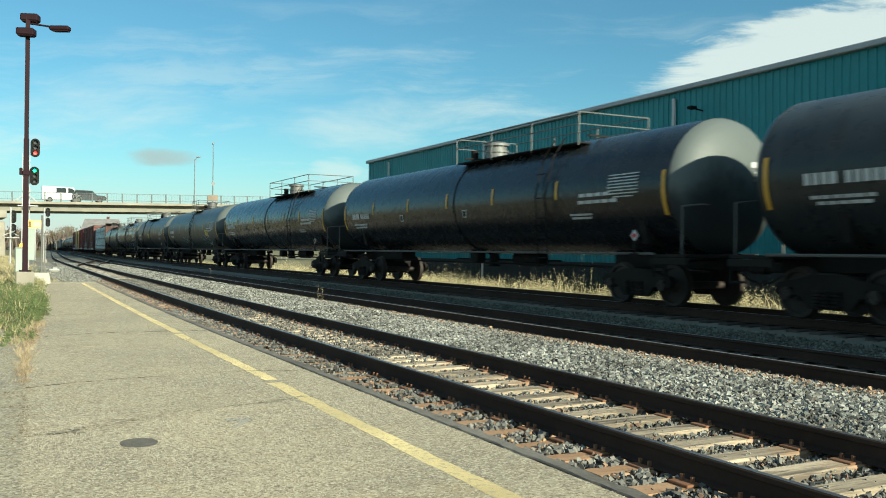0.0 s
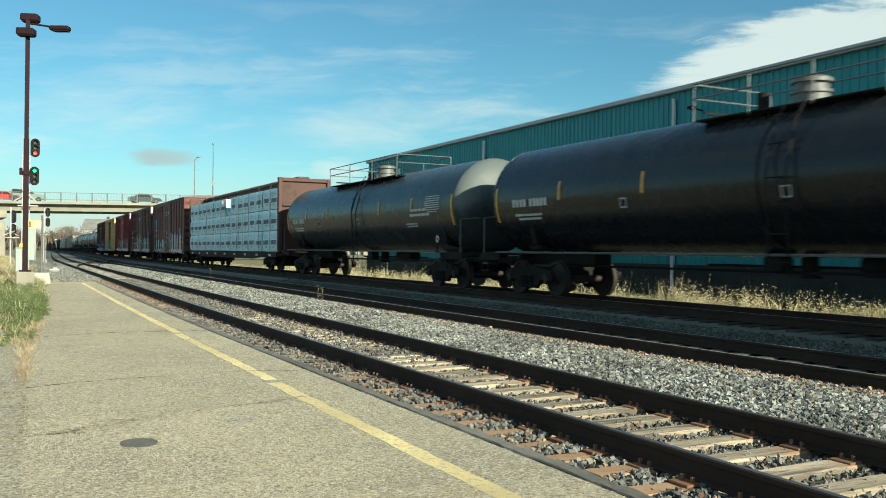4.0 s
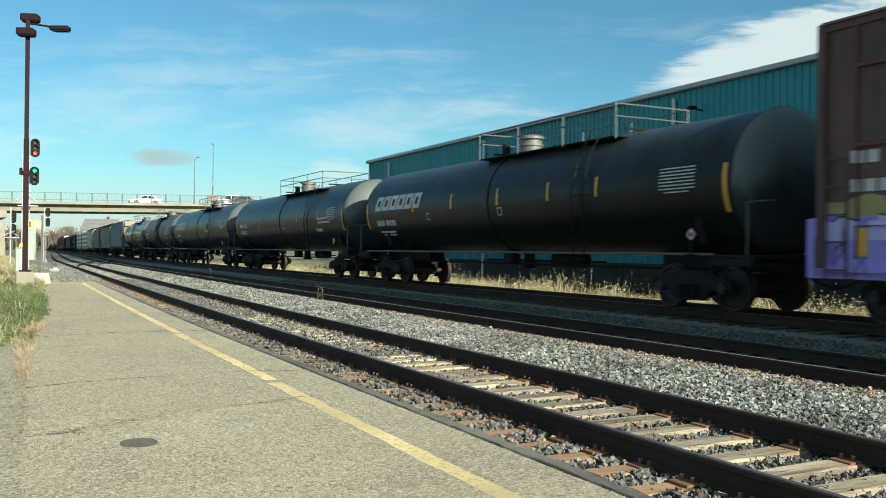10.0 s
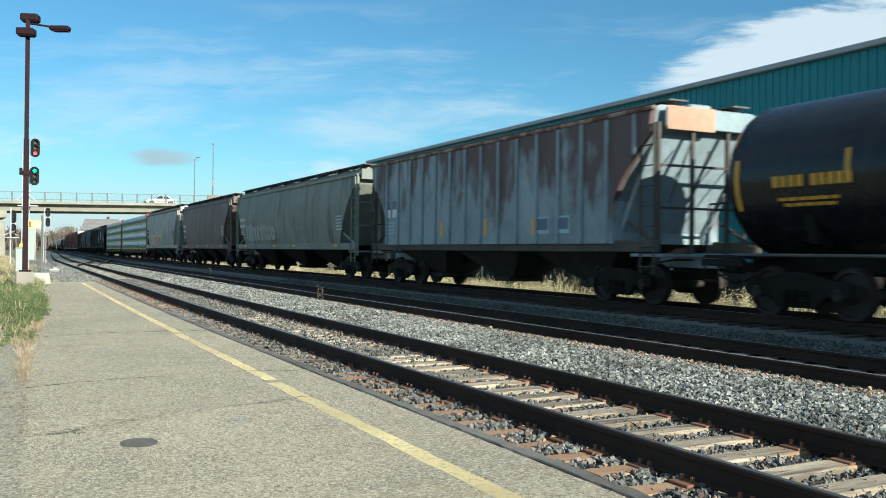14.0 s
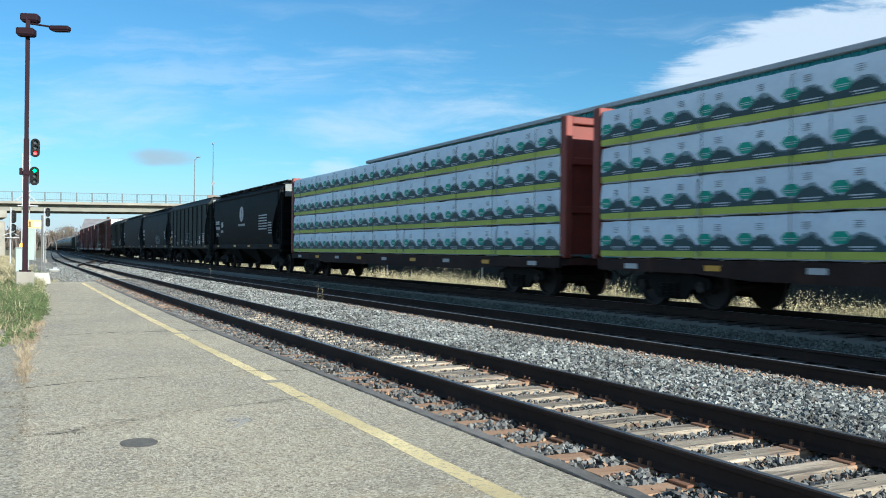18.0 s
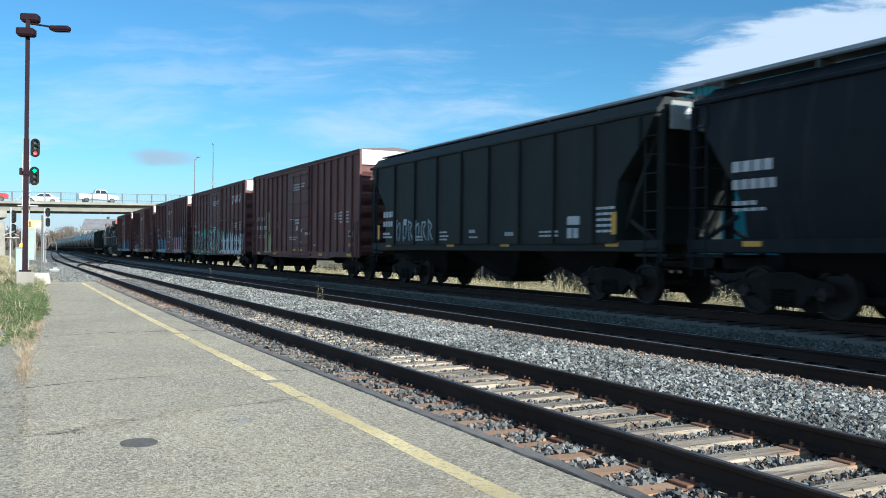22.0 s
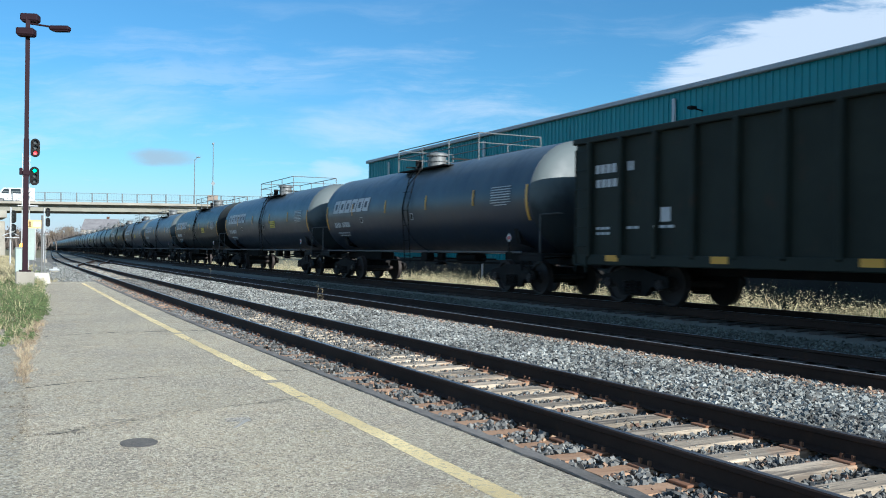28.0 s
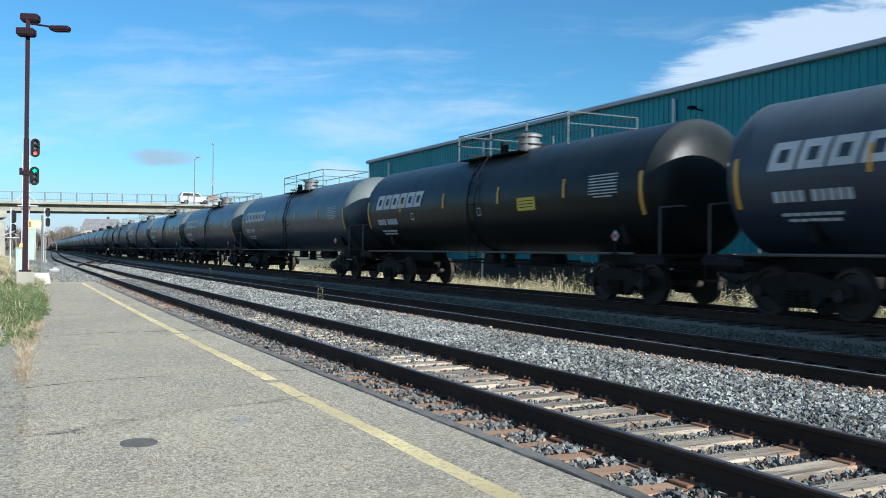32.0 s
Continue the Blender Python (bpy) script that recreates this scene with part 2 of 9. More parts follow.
    def prism(self, poly, axis, a, c):
        """A polygon in the plane across axis, extruded from a to c. poly is in the order of the two other axes."""
        n = len(poly)
        vs = []
        for s in (a, c):
            for q in poly:
                p = list(q)
                p.insert(axis, s)
                vs.append(tuple(p))
        fs = [(i, (i + 1) % n, n + (i + 1) % n, n + i) for i in range(n)]
        return self.add(vs, fs + [tuple(reversed(range(n))), tuple(range(n, 2 * n))])

    def mesh(self, name):
        me = bpy.data.meshes.new(name)
        me.from_pydata(self.v, [], self.f)
        if any(self.smooth):
            me.polygons.foreach_set("use_smooth", self.smooth)
        bm = bmesh.new()
        bm.from_mesh(me)
        bmesh.ops.remove_doubles(bm, verts=bm.verts, dist=1e-5)
        bmesh.ops.recalc_face_normals(bm, faces=bm.faces)
        bm.to_mesh(me)
        bm.free()
        if any(self.smooth):
            me.set_sharp_from_angle(angle=radians(40))
        return me


CACHE = {}


def part(name, geo, material, parent, label="", at=(0, 0, 0), rz=0.0, key=None, sy=1):
    """One mesh object under a thing or part. Parts with the same key share a mesh."""
    me = CACHE.get(key) if key else None
    if me is None:
        me = (geo() if callable(geo) else geo).mesh(name)
        me.materials.append(material)
        if key:
            CACHE[key] = me
    ob = new(name, me)
    ob.parent = parent
    ob.location = at
    if rz:
        ob.rotation_euler = (0, 0, radians(rz))
    if label:
        ob["label"] = label
    return ob


def thing(name, label, category, at=(0, 0, 0), rz=0.0, group="", kind=""):
    ob = new(name)
    ob.location = at
    ob.rotation_euler = (0, 0, radians(rz))
    return tagged(ob, label, category, group, kind)


def solid(name, geo, material, label="", category="", kind="structure", at=(0, 0, 0), rz=0.0, group=""):
    me = geo.mesh(name)
    me.materials.append(material)
    ob = new(name, me)
    ob.location = at
    ob.rotation_euler = (0, 0, radians(rz))
    return tagged(ob, label, category, group, kind)


# ---- plan: three tracks, nearest to farthest ----
D_NEAR, D_MID, D_MAIN = 4.918, 9.648, 13.766
Z_MAIN = 0.193
SPEED = 23.636
BEND_AT, BEND, BEND_END = 37.6, 0.00036, 130.0


def soft(s, at, width):
    q = (s - at) / width
    return width * (q if q > 30 else math.log1p(math.exp(q)))


def main_line(s, d=0.0):
    """A point of the main line at s metres along it, d metres to the right of its centre, and its heading to the right."""
    q = min(max(s - BEND_AT, 0.0), BEND_END - BEND_AT)
    rest = max(s - BEND_END, 0.0)
    th = q * BEND
    x = (1 - math.cos(th)) / BEND + (D_MAIN + d) * math.cos(th) + rest * math.sin(th)
    return x, min(s, BEND_AT) + math.sin(th) / BEND - (D_MAIN + d) * math.sin(th) + rest * math.cos(th), th


def near_line(s, d):
    """The siding and the platform bear slightly to the right beyond the lamp pole."""
    off = 0.0185 * soft(s, 17.0, 3.0) + 0.032 * soft(s, 110.0, 12.0)
    return d + off, s


def mid_line(s, d):
    off = 0.0085 * soft(s, 22.0, 4.0) + 0.040 * soft(s, 95.0, 12.0)
    return d + off, s


def steps(a, c, n):
    return [a + (c - a) * i / (n - 1) for i in range(n)]


def strip(line, prof, ss):
    """A sheet with the profile prof, (offset, height) pairs, along a line."""
    g = Geo()
    vs = []
    for s in ss:
        for d, z in prof:
            p = line(s, d)
            vs.append((p[0], p[1], z))
    n = len(prof)
    fs = [(k * n + i, k * n + i + 1, (k + 1) * n + i + 1, (k + 1) * n + i) for k in range(len(ss) - 1) for i in range(n - 1)]
    return g.add(vs, fs)

# ---- ground and tracks ----
g = Geo()
g.add([(-2500, -400, -0.45), (2500, -400, -0.45), (2500, 3500, -0.45), (-2500, 3500, -0.45)], [(0, 1, 2, 3)])
solid("ground", g, M_soil, "dry grassy ground reaching the horizon", "ground")

LONG = steps(-12, 60, 37) + steps(70, 900, 84)
bed = strip(lambda s, d: near_line(s, d) if d < 7.2 else (mid_line(s, d) if d < 11.9 else main_line(s, d - D_MAIN)[:2]),
            [(2.6, -0.42), (3.35, -0.215), (4.1, -0.217), (4.2, -0.236), (5.6, -0.236), (5.75, -0.212), (6.3, -0.205), (7.1, -0.205), (8.2, -0.215), (8.6, -0.225), (10.5, -0.225), (11.2, -0.20), (12.1, -0.05),
             (12.6, -0.025), (13.8, -0.03), (15.0, -0.03), (16.6, -0.40), (17.2, -0.47)], LONG)
main_bed = Net(M_ballast.node_tree)
bed_paint = main_bed.n["Principled BSDF"].inputs["Base Color"]
bed_x = main_bed.node("ShaderNodeSeparateXYZ", {0: main_bed.node("ShaderNodeTexCoord").outputs["Object"]}).outputs[0]
bed_across = main_bed.math("ADD", bed_x, main_bed.math("MULTIPLY", main_bed.noise(None, 3.0), 0.8))
# bed colour drops from the middle track outwards, painting in the train's shadow
main_bed.l.new(main_bed.mix(main_bed.ramp(bed_across, 9.2, 10.2), bed_paint.links[0].from_socket, (0.075, 0.084, 0.074)), bed_paint)
# paler dusty shoulder at the main line's tie ends
dust_band = main_bed.math("MULTIPLY", main_bed.ramp(bed_across, 12.2, 12.5), main_bed.ramp(bed_across, 13.5, 13.1))
main_bed.l.new(main_bed.mix(main_bed.math("MULTIPLY", dust_band, 0.75), bed_paint.links[0].from_socket, (0.17, 0.18, 0.155)), bed_paint)
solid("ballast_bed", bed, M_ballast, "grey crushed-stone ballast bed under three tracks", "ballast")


def rail_mesh(line, d, z, ss):
    # flat-bottom rail: foot, web, head
    prof = [(-0.07, -0.172), (0.07, -0.172), (0.07, -0.160), (0.012, -0.142), (0.012, -0.045), (0.036, -0.036), (0.036, -0.006), (0.028, 0.0),
            (-0.028, 0.0), (-0.036, -0.006), (-0.036, -0.036), (-0.012, -0.045), (-0.012, -0.142), (-0.07, -0.160)]
    prof = prof + [prof[0]]
    return strip(line, [(d + a, z + c) for a, c in prof], ss)


def top_mesh(line, d, z, ss):
    return strip(line, [(d - 0.024, z + 0.002), (d + 0.024, z + 0.002)], ss)


def tie_geo(k):
    rg = random.Random(k)
    g = Geo()
    ys = [-1.30, -0.5, 0.4, 1.30]
    w, h = 0.115, 0.17
    ring = []
    vs = []
    for x in ys:
        jx, jz = rg.uniform(-0.012, 0.012), rg.uniform(-0.012, 0.008)
        for (a, c) in ((-w, -h), (w, -h), (w, -0.015), (w - 0.015, 0), (-w + 0.015, 0), (-w, -0.015)):
            vs.append((x + rg.uniform(-0.01, 0.01), a + jx, c + jz))
    n = 6
    fs = [(k2 * n + i, k2 * n + (i + 1) % n, (k2 + 1) * n + (i + 1) % n, (k2 + 1) * n + i) for k2 in range(3) for i in range(n)]
    fs += [tuple(range(n)), tuple(range(18, 24))]
    return g.add(vs, fs)


def plate_geo():
    g = Geo()
    for x in (-0.7525, 0.7525):
        g.box(x, 0, 0.009, 0.36, 0.19, 0.018, 0.004)
        for dx in (-0.095, 0.095):
            for dy in (-0.05, 0.05):
                g.box(x + dx, dy, 0.035, 0.022, 0.022, 0.04)
    return g


def build_track(name, label, line, dc, z, ss, s_ties, top=None, wood=None):
    track = thing(name, label, "railway track", kind="structure")
    for sg in (-1, 1):
        rail = part("rail", rail_mesh(line, dc + sg * 0.7525, z, ss), M_steel, track)
        part("running_surface", top_mesh(line, dc + sg * 0.7525, z, ss), top or M_railtop, rail, "polished rail head" if top is None else "dull rail head")
    for i, s in enumerate(s_ties):
        k = i % 5
        p, q = line(s, dc), line(s + 0.5, dc)
        rz = -math.degrees(math.atan2(q[0] - p[0], q[1] - p[1])) + random.uniform(-1, 1)
        tie = part("tie", lambda: tie_geo(k), wood or M_tie, track, at=(p[0] + random.uniform(-0.03, 0.03), p[1], z - 0.180), rz=rz, key=("tie", k, wood is None))
        if s < 45 and not wood:
            part("tie_plates", plate_geo, M_plate, tie, key="plates")
    return track


RAIL_S = steps(-10, 60, 71) + steps(64, 700, 160)
build_track("railway_track", "siding with dark rails on weathered wooden ties", near_line, D_NEAR, 0.0, RAIL_S, [1.04 + 0.483 * i for i in range(-19, 165)], M_rusttop)
build_track("railway_track", "middle track with dark rails in grey ballast", mid_line, D_MID, -0.015, RAIL_S, [1.0 + 0.5 * i for i in range(-18, 145)], None, M_tie_dark)
build_track("railway_track", "main line carrying the freight train", lambda s, d: main_line(s, d - D_MAIN)[:2], D_MAIN, Z_MAIN, RAIL_S,
            [-8 + 0.53 * i for i in range(155)], None, M_tie_dark)

# ---- platform ----
P_Z = -0.10
PS = steps(-6, 40.0, 60)


def platform_left(s):
    return float(np.interp(s, [-6, 6, 14, 23, 33, 39], [0.10, 0.15, 0.42, 1.02, 1.38, 1.7]))


g = Geo()
vs, fs = [], []
for s in PS:
    left, right = platform_left(s), near_line(s, 3.335)[0]
    for x, z in ((left, -0.45), (left, P_Z), (right - 0.03, P_Z), (right, P_Z - 0.02), (right + 0.02, -0.45)):
        vs.append((x, s, z))
for k in range(len(PS) - 1):
    for i in range(4):
        fs.append((k * 5 + i, k * 5 + i + 1, (k + 1) * 5 + i + 1, (k + 1) * 5 + i))
fs += [(0, 1, 2, 3, 4), tuple(range(len(vs) - 5, len(vs)))]
g.add(vs, fs)
def aggregate(name, base, spot, dark):
    """Worn exposed-aggregate asphalt: pale and dark chips in a tan binder, with broad stains."""
    m = bpy.data.materials.new(name)
    m.use_nodes = True
    net = Net(m.node_tree)
    bsdf = net.n["Principled BSDF"]
    pos = net.node("ShaderNodeTexCoord").outputs["Object"]
    chips = net.node("ShaderNodeTexVoronoi", {"Vector": pos, "Scale": 62.0})
    chips2 = net.node("ShaderNodeTexVoronoi", {"Vector": pos, "Scale": 30.0})
    hue = net.node("ShaderNodeSeparateColor", {0: chips.outputs["Color"]}).outputs[0]
    hue2 = net.node("ShaderNodeSeparateColor", {0: chips2.outputs["Color"]}).outputs[1]
    broad = net.noise(pos, 0.45, 5, 0.6)
    mid = net.noise(pos, 2.6, 4, 0.6)
    fine = net.noise(pos, 120.0, 3, 0.6)
    col = net.mix(net.ramp(broad, 0.40, 0.66), base, tuple(0.72 * c for c in (base[0] * 0.98, base[1], base[2] * 1.10)))
    col = net.mix(net.math("MULTIPLY", net.ramp(mid, 0.50, 0.72), 0.6), col, (0.37, 0.275, 0.15))
    col = net.mix(net.math("MULTIPLY", net.ramp(hue, 0.66, 0.90), 0.95), col, spot)
    col = net.mix(net.math("MULTIPLY", net.ramp(hue, 0.32, 0.10), 0.95), col, dark)
    col = net.mix(net.math("MULTIPLY", net.ramp(hue2, 0.8, 1.0), 0.35), col, spot)
    col = net.mix(net.math("MULTIPLY", net.ramp(hue2, 0.2, 0.0), 0.4), col, dark)
    col = net.mix(net.math("MULTIPLY", net.ramp(fine, 0.55, 0.8), 0.25), col, dark)
    net.l.new(col, bsdf.inputs["Base Color"])
    bsdf.inputs["Roughness"].default_value = 0.95
    h = net.math("ADD", net.math("MULTIPLY", chips.outputs["Distance"], -1.0), net.math("MULTIPLY", fine, 0.5))
    b = net.node("ShaderNodeBump", {"Strength": 0.9, "Distance": 0.006, "Height": h})
    net.l.new(b.outputs[0], bsdf.inputs["Normal"])
    MATS[name] = m
    return m


M_platform = aggregate("platform_asphalt", (0.375, 0.325, 0.225), (0.54, 0.49, 0.37), (0.18, 0.155, 0.118))
M_platform2 = aggregate("scuffed_asphalt", (0.40, 0.36, 0.29), (0.62, 0.58, 0.47), (0.15, 0.135, 0.11))
M_chip = mat("aggregate_chip", (0.375, 0.330, 0.246), 0.9, 0, 0.2, 60, 0.2, island=0.34)


def chips(parent, s0, s1, per_m2, size, seed):
    """Stone chips standing proud of the worn binder."""
    rg = np.random.default_rng(seed)
    n = int(3.1 * (s1 - s0) * per_m2)
    s = rg.uniform(s0, s1, n)
    left = np.array([platform_left(a) for a in s])
    right = np.array([near_line(a, 3.31)[0] for a in s])
    x = left + (right - left) * rg.uniform(0, 1, n)
    r = rg.uniform(size[0], size[1], n) / 2
    a0 = rg.uniform(0, 6.28, n)
    v = np.zeros((n, 5, 3))
    for k in range(4):
        rr = r * rg.uniform(0.6, 1.2, n)
        v[:, k, 0] = x + rr * np.cos(a0 + 1.571 * k)
        v[:, k, 1] = s + rr * np.sin(a0 + 1.571 * k)
        v[:, k, 2] = P_Z - 0.001
    v[:, 4, 0] = x + r * rg.uniform(-0.5, 0.5, n)
    v[:, 4, 1] = s + r * rg.uniform(-0.5, 0.5, n)
    v[:, 4, 2] = P_Z + r * rg.uniform(0.35, 0.95, n)
    tri = np.array([(0, 1, 4), (1, 2, 4), (2, 3, 4), (3, 0, 4)])
    f = (tri[None] + (np.arange(n) * 5)[:, None, None]).reshape(-1)
    me = bpy.data.meshes.new("aggregate")
    me.vertices.add(n * 5)
    me.vertices.foreach_set("co", v.reshape(-1))
    me.loops.add(len(f))
    me.loops.foreach_set("vertex_index", f)
    me.polygons.add(n * 4)
    me.polygons.foreach_set("loop_start", np.arange(n * 4) * 3)
    me.polygons.foreach_set("loop_total", np.full(n * 4, 3))
    me.polygons.foreach_set("use_smooth", np.zeros(len(me.polygons), bool))
    me.update(calc_edges=True)
    me.materials.append(M_chip)
    ob = new("aggregate", me)
    ob.parent = parent
    tagged(ob, "pale stone chips in the asphalt", kind="stuff")


platform = solid("platform", g, M_platform, "worn tan-grey aggregate asphalt station platform", "platform")


chips(platform, -5.5, 2.6, 900, (0.008, 0.016), 70)
chips(platform, 2.6, 8.0, 4200, (0.005, 0.013), 71)
chips(platform, 8.0, 15.0, 1500, (0.007, 0.014), 72)
chips(platform, 15.0, 27.0, 480, (0.009, 0.016), 73)
chips(platform, 27.0, 39.9, 260, (0.010, 0.018), 74)


def line_strip(d0, d1, s0, s1, z, n=24, wob=0.0):
    rg = random.Random(int(s0 * 10))
    g = Geo()
    vs = []
    for s in steps(s0, s1, n):
        a, c = near_line(s, d0), near_line(s, d1)
        vs += [(a[0] + rg.uniform(-wob, wob), s, z), (c[0] + rg.uniform(-wob, wob), s, z)]
    return g.add(vs, [(2 * i, 2 * i + 1, 2 * i + 3, 2 * i + 2) for i in range(n - 1)])


part("yellow_line", line_strip(2.60, 2.745, -5.9, 9.25, P_Z + 0.0018, 90, 0.011), M_yellow, platform, "worn yellow safety line")
part("yellow_line", line_strip(2.635, 2.775, 9.45, 15.2, P_Z + 0.0018, 70, 0.012), M_yellow, platform, "worn yellow safety line")
part("yellow_line", line_strip(2.67, 2.81, 15.4, 38.3, P_Z + 0.0025, 110, 0.012), M_yellow, platform, "worn yellow safety line")
M_edge = mat("dark_asphalt_edge", (0.155, 0.143, 0.125), 0.95, 0, 0.45, 30, 1.0, stain=(0.075, 0.07, 0.062), stain_scale=5)
rg = random.Random(77)
vs = []
ES = steps(-5.98, 39.98, 360)
for s in ES:
    a, c = rg.uniform(-0.012, 0.012), rg.uniform(-0.03, 0.02)
    for d, z in ((3.325 + a, P_Z - 0.004), (3.335 + a, P_Z + 0.007), (3.40, P_Z + rg.uniform(-0.006, 0.008)), (3.475 + c, P_Z - 0.008), (3.52 + c, -0.30)):
        vs.append((near_line(s, d)[0], s, z))
part("asphalt_edging", Geo().add(vs, [(5 * k + i, 5 * k + i + 1, 5 * k + i + 6, 5 * k + i + 5) for k in range(len(ES) - 1) for i in range(4)]), M_edge, platform, "dark crumbling asphalt edging")

# cracks, a patched cover, a chalk mark and fallen leaves on the platform
M_crack = mat("dark_crack", (0.075, 0.065, 0.05), 0.95, 0, 0.3, 30, 0.2)


def crack(pts, w, seed):
    rg = random.Random(seed)
    path = []
    for (a, b), (c, d) in zip(pts, pts[1:]):
        n = max(2, int(math.hypot(c - a, d - b) / 0.06))
        for i in range(n):
            q = i / n
            path.append((a + (c - a) * q + rg.gauss(0, 0.006), b + (d - b) * q + rg.gauss(0, 0.012)))
    path.append(pts[-1])
    vs = []
    for x, y in path:
        k = 2.0 * w * max(0.12, rg.uniform(-0.2, 1.0))
        vs += [(x, y - k, P_Z + 0.002), (x, y + k, P_Z + 0.002)]
    g = Geo().add(vs, [(2 * i, 2 * i + 1, 2 * i + 3, 2 * i + 2) for i in range(len(path) - 1)])
    part("crack", g, M_crack, platform, "thin weathered crack")


crack([(0.282, 9.879), (0.6, 10.02), (1.149, 10.156), (1.756, 10.233)], 0.018, 1)
crack([(0.467, 15.26), (0.9, 15.55), (1.509, 15.78), (2.7, 15.79), (3.3, 15.65)], 0.03, 2)
crack([(0.72, 20.1), (1.2, 20.3), (1.78, 20.43)], 0.03, 3)
crack([(0.2, 7.33), (0.43, 7.36), (0.6, 7.44)], 0.010, 4)
crack([(1.6, 7.92), (2.04, 8.07), (2.3, 8.1)], 0.008, 7)


M_pit = mat("worn_dark_asphalt", (0.25, 0.225, 0.175), 0.95, 0, 0.4, 30, 0.3)


def pitted_seam(pts, n, spread, seed):
    """Small dark hollows where the newer surface has broken away along a seam."""
    rg = random.Random(seed)
    g = Geo()
    for i in range(n):
        q = rg.random() * (len(pts) - 1)
        k = min(int(q), len(pts) - 2)
        q -= k
        (a, b), (c, d) = pts[k], pts[k + 1]
        x, y = a + (c - a) * q + rg.gauss(0, 0.01), b + (d - b) * q + rg.gauss(0, spread * (0.4 + 0.6 * math.sin(math.pi * (k + q) / (len(pts) - 1))))
        r = rg.uniform(0.004, 0.013)
        ph = rg.uniform(0, 6.28)
        g.add([(x + 1.5 * r * rg.uniform(0.6, 1.2) * math.cos(ph + t), y + 1.8 * r * rg.uniform(0.6, 1.2) * math.sin(ph + t), P_Z + 0.0022) for t in steps(0, 2 * math.pi * 4 / 5, 5)], [(0, 1, 2, 3, 4)])
    part("pitted_seam", g, M_pit, platform, "dark pitted seam in the asphalt")


pitted_seam([(0.45, 7.38), (0.7, 7.5), (0.95, 7.68), (1.25, 7.80)], 130, 0.12, 41)
pitted_seam([(0.2, 7.34), (0.6, 7.44), (1.25, 7.82), (2.3, 8.1), (2.7, 8.3)], 150, 0.04, 42)
pitted_seam([(0.4, 13.4), (1.0, 13.9), (1.9, 14.2), (2.9, 14.3)], 260, 0.12, 43)
crack([(1.9, 10.25), (2.6, 10.3), (3.2, 10.1)], 0.014, 5)
crack([(1.0, 27.0), (2.0, 27.2), (3.2, 27.0)], 0.03, 6)
part("cover_plate", Geo().prism([(0.95 + 0.132 * math.cos(t), 6.77 + 0.165 * math.sin(t)) for t in steps(0, 2 * math.pi * 23 / 24, 24)], 2, P_Z, P_Z + 0.004), mat("dark_cover_plate", (0.125, 0.115, 0.10), 0.9, 0, 0.6, 60, 0.8, stain=(0.20, 0.185, 0.15), stain_at=(0.5, 0.7), stain_scale=25, spec=0.2), platform, "round dark cover plate")
M_chalk = mat("faded_white_mark", (0.42, 0.40, 0.35), 0.9, 0, 0.2, 40, 0.3)
part("paint_mark", Geo().add([(1.70, 7.03, P_Z + 0.005), (1.73, 7.02, P_Z + 0.005), (1.93, 7.33, P_Z + 0.005), (1.89, 7.35, P_Z + 0.005)], [(0, 1, 2, 3)]), M_chalk, platform, "faded white paint mark")
part("paint_mark", Geo().add([(1.70, 7.30, P_Z + 0.0045), (1.90, 7.22, P_Z + 0.0045), (1.94, 7.42, P_Z + 0.0045), (1.74, 7.46, P_Z + 0.0045)], [(0, 1, 2, 3)]), M_platform2, platform, "faint scuffed patch")
for k, (lx, ly) in enumerate([(2.28, 6.58), (2.22, 6.6), (2.33, 6.57), (1.2, 12.6)]):
    lf = thing("fallen_leaf", "dry yellow-green fallen leaf on the platform", "leaf", at=(lx, ly, P_Z + 0.003), rz=50 * k)
    part("blade", Geo().add([(-0.032, 0, 0.002), (-0.006, -0.015, 0.008), (0.032, 0, 0.012), (-0.006, 0.017, 0.009), (0.0, 0.0, 0.004)], [(0, 1, 4), (1, 2, 4), (2, 3, 4), (3, 0, 4)]), M_grass, lf)

# narrow strip of older asphalt and the verge beside the platform
g = Geo()
vs = []
for s in PS:
    a = platform_left(s) + 0.03
    vs += [(a, s, P_Z - 0.0015), (a - 0.9, s, P_Z - 0.012)]
g.add(vs, [(2 * i, 2 * i + 1, 2 * i + 3, 2 * i + 2) for i in range(len(PS) - 1)])
solid("asphalt_strip", g, M_platform, "cracked older asphalt strip beside the platform", "pavement")
g = Geo()
vs = []
VS = steps(-6, 140, 60)
for s in VS:
    a = platform_left(min(s, 38)) - 0.9
    for dx, z in ((0.0, P_Z - 0.03), (-2.0, P_Z + 0.05 + 0.05 * math.sin(s * 0.7)), (-7.0, 0.25 + 0.2 * math.sin(s * 0.23)), (-20.0, 0.5), (-60.0, -0.47)):
        vs.append((a + dx, s, z))
g.add(vs, [(5 * k + i, 5 * k + i + 1, 5 * (k + 1) + i + 1, 5 * (k + 1) + i) for k in range(len(VS) - 1) for i in range(4)])
solid("grass_verge", g, M_soil, "dry grassy bank beside the platform", "ground")
# stony end of the platform
g = strip(near_line, [(1.2, -0.25), (2.4, -0.16), (3.3, -0.24)], steps(39.95, 140, 30))
solid("gravel_path", g, mat("pale_gravel", (0.22, 0.205, 0.165), 0.95, 0, 0.45, 30, 1.0), "gravel patch beyond the platform end", "gravel")

# ---- building ----
WALL_X, EAVE, B_S0, B_S1 = 24.0, 7.75, -14.0, 59.4


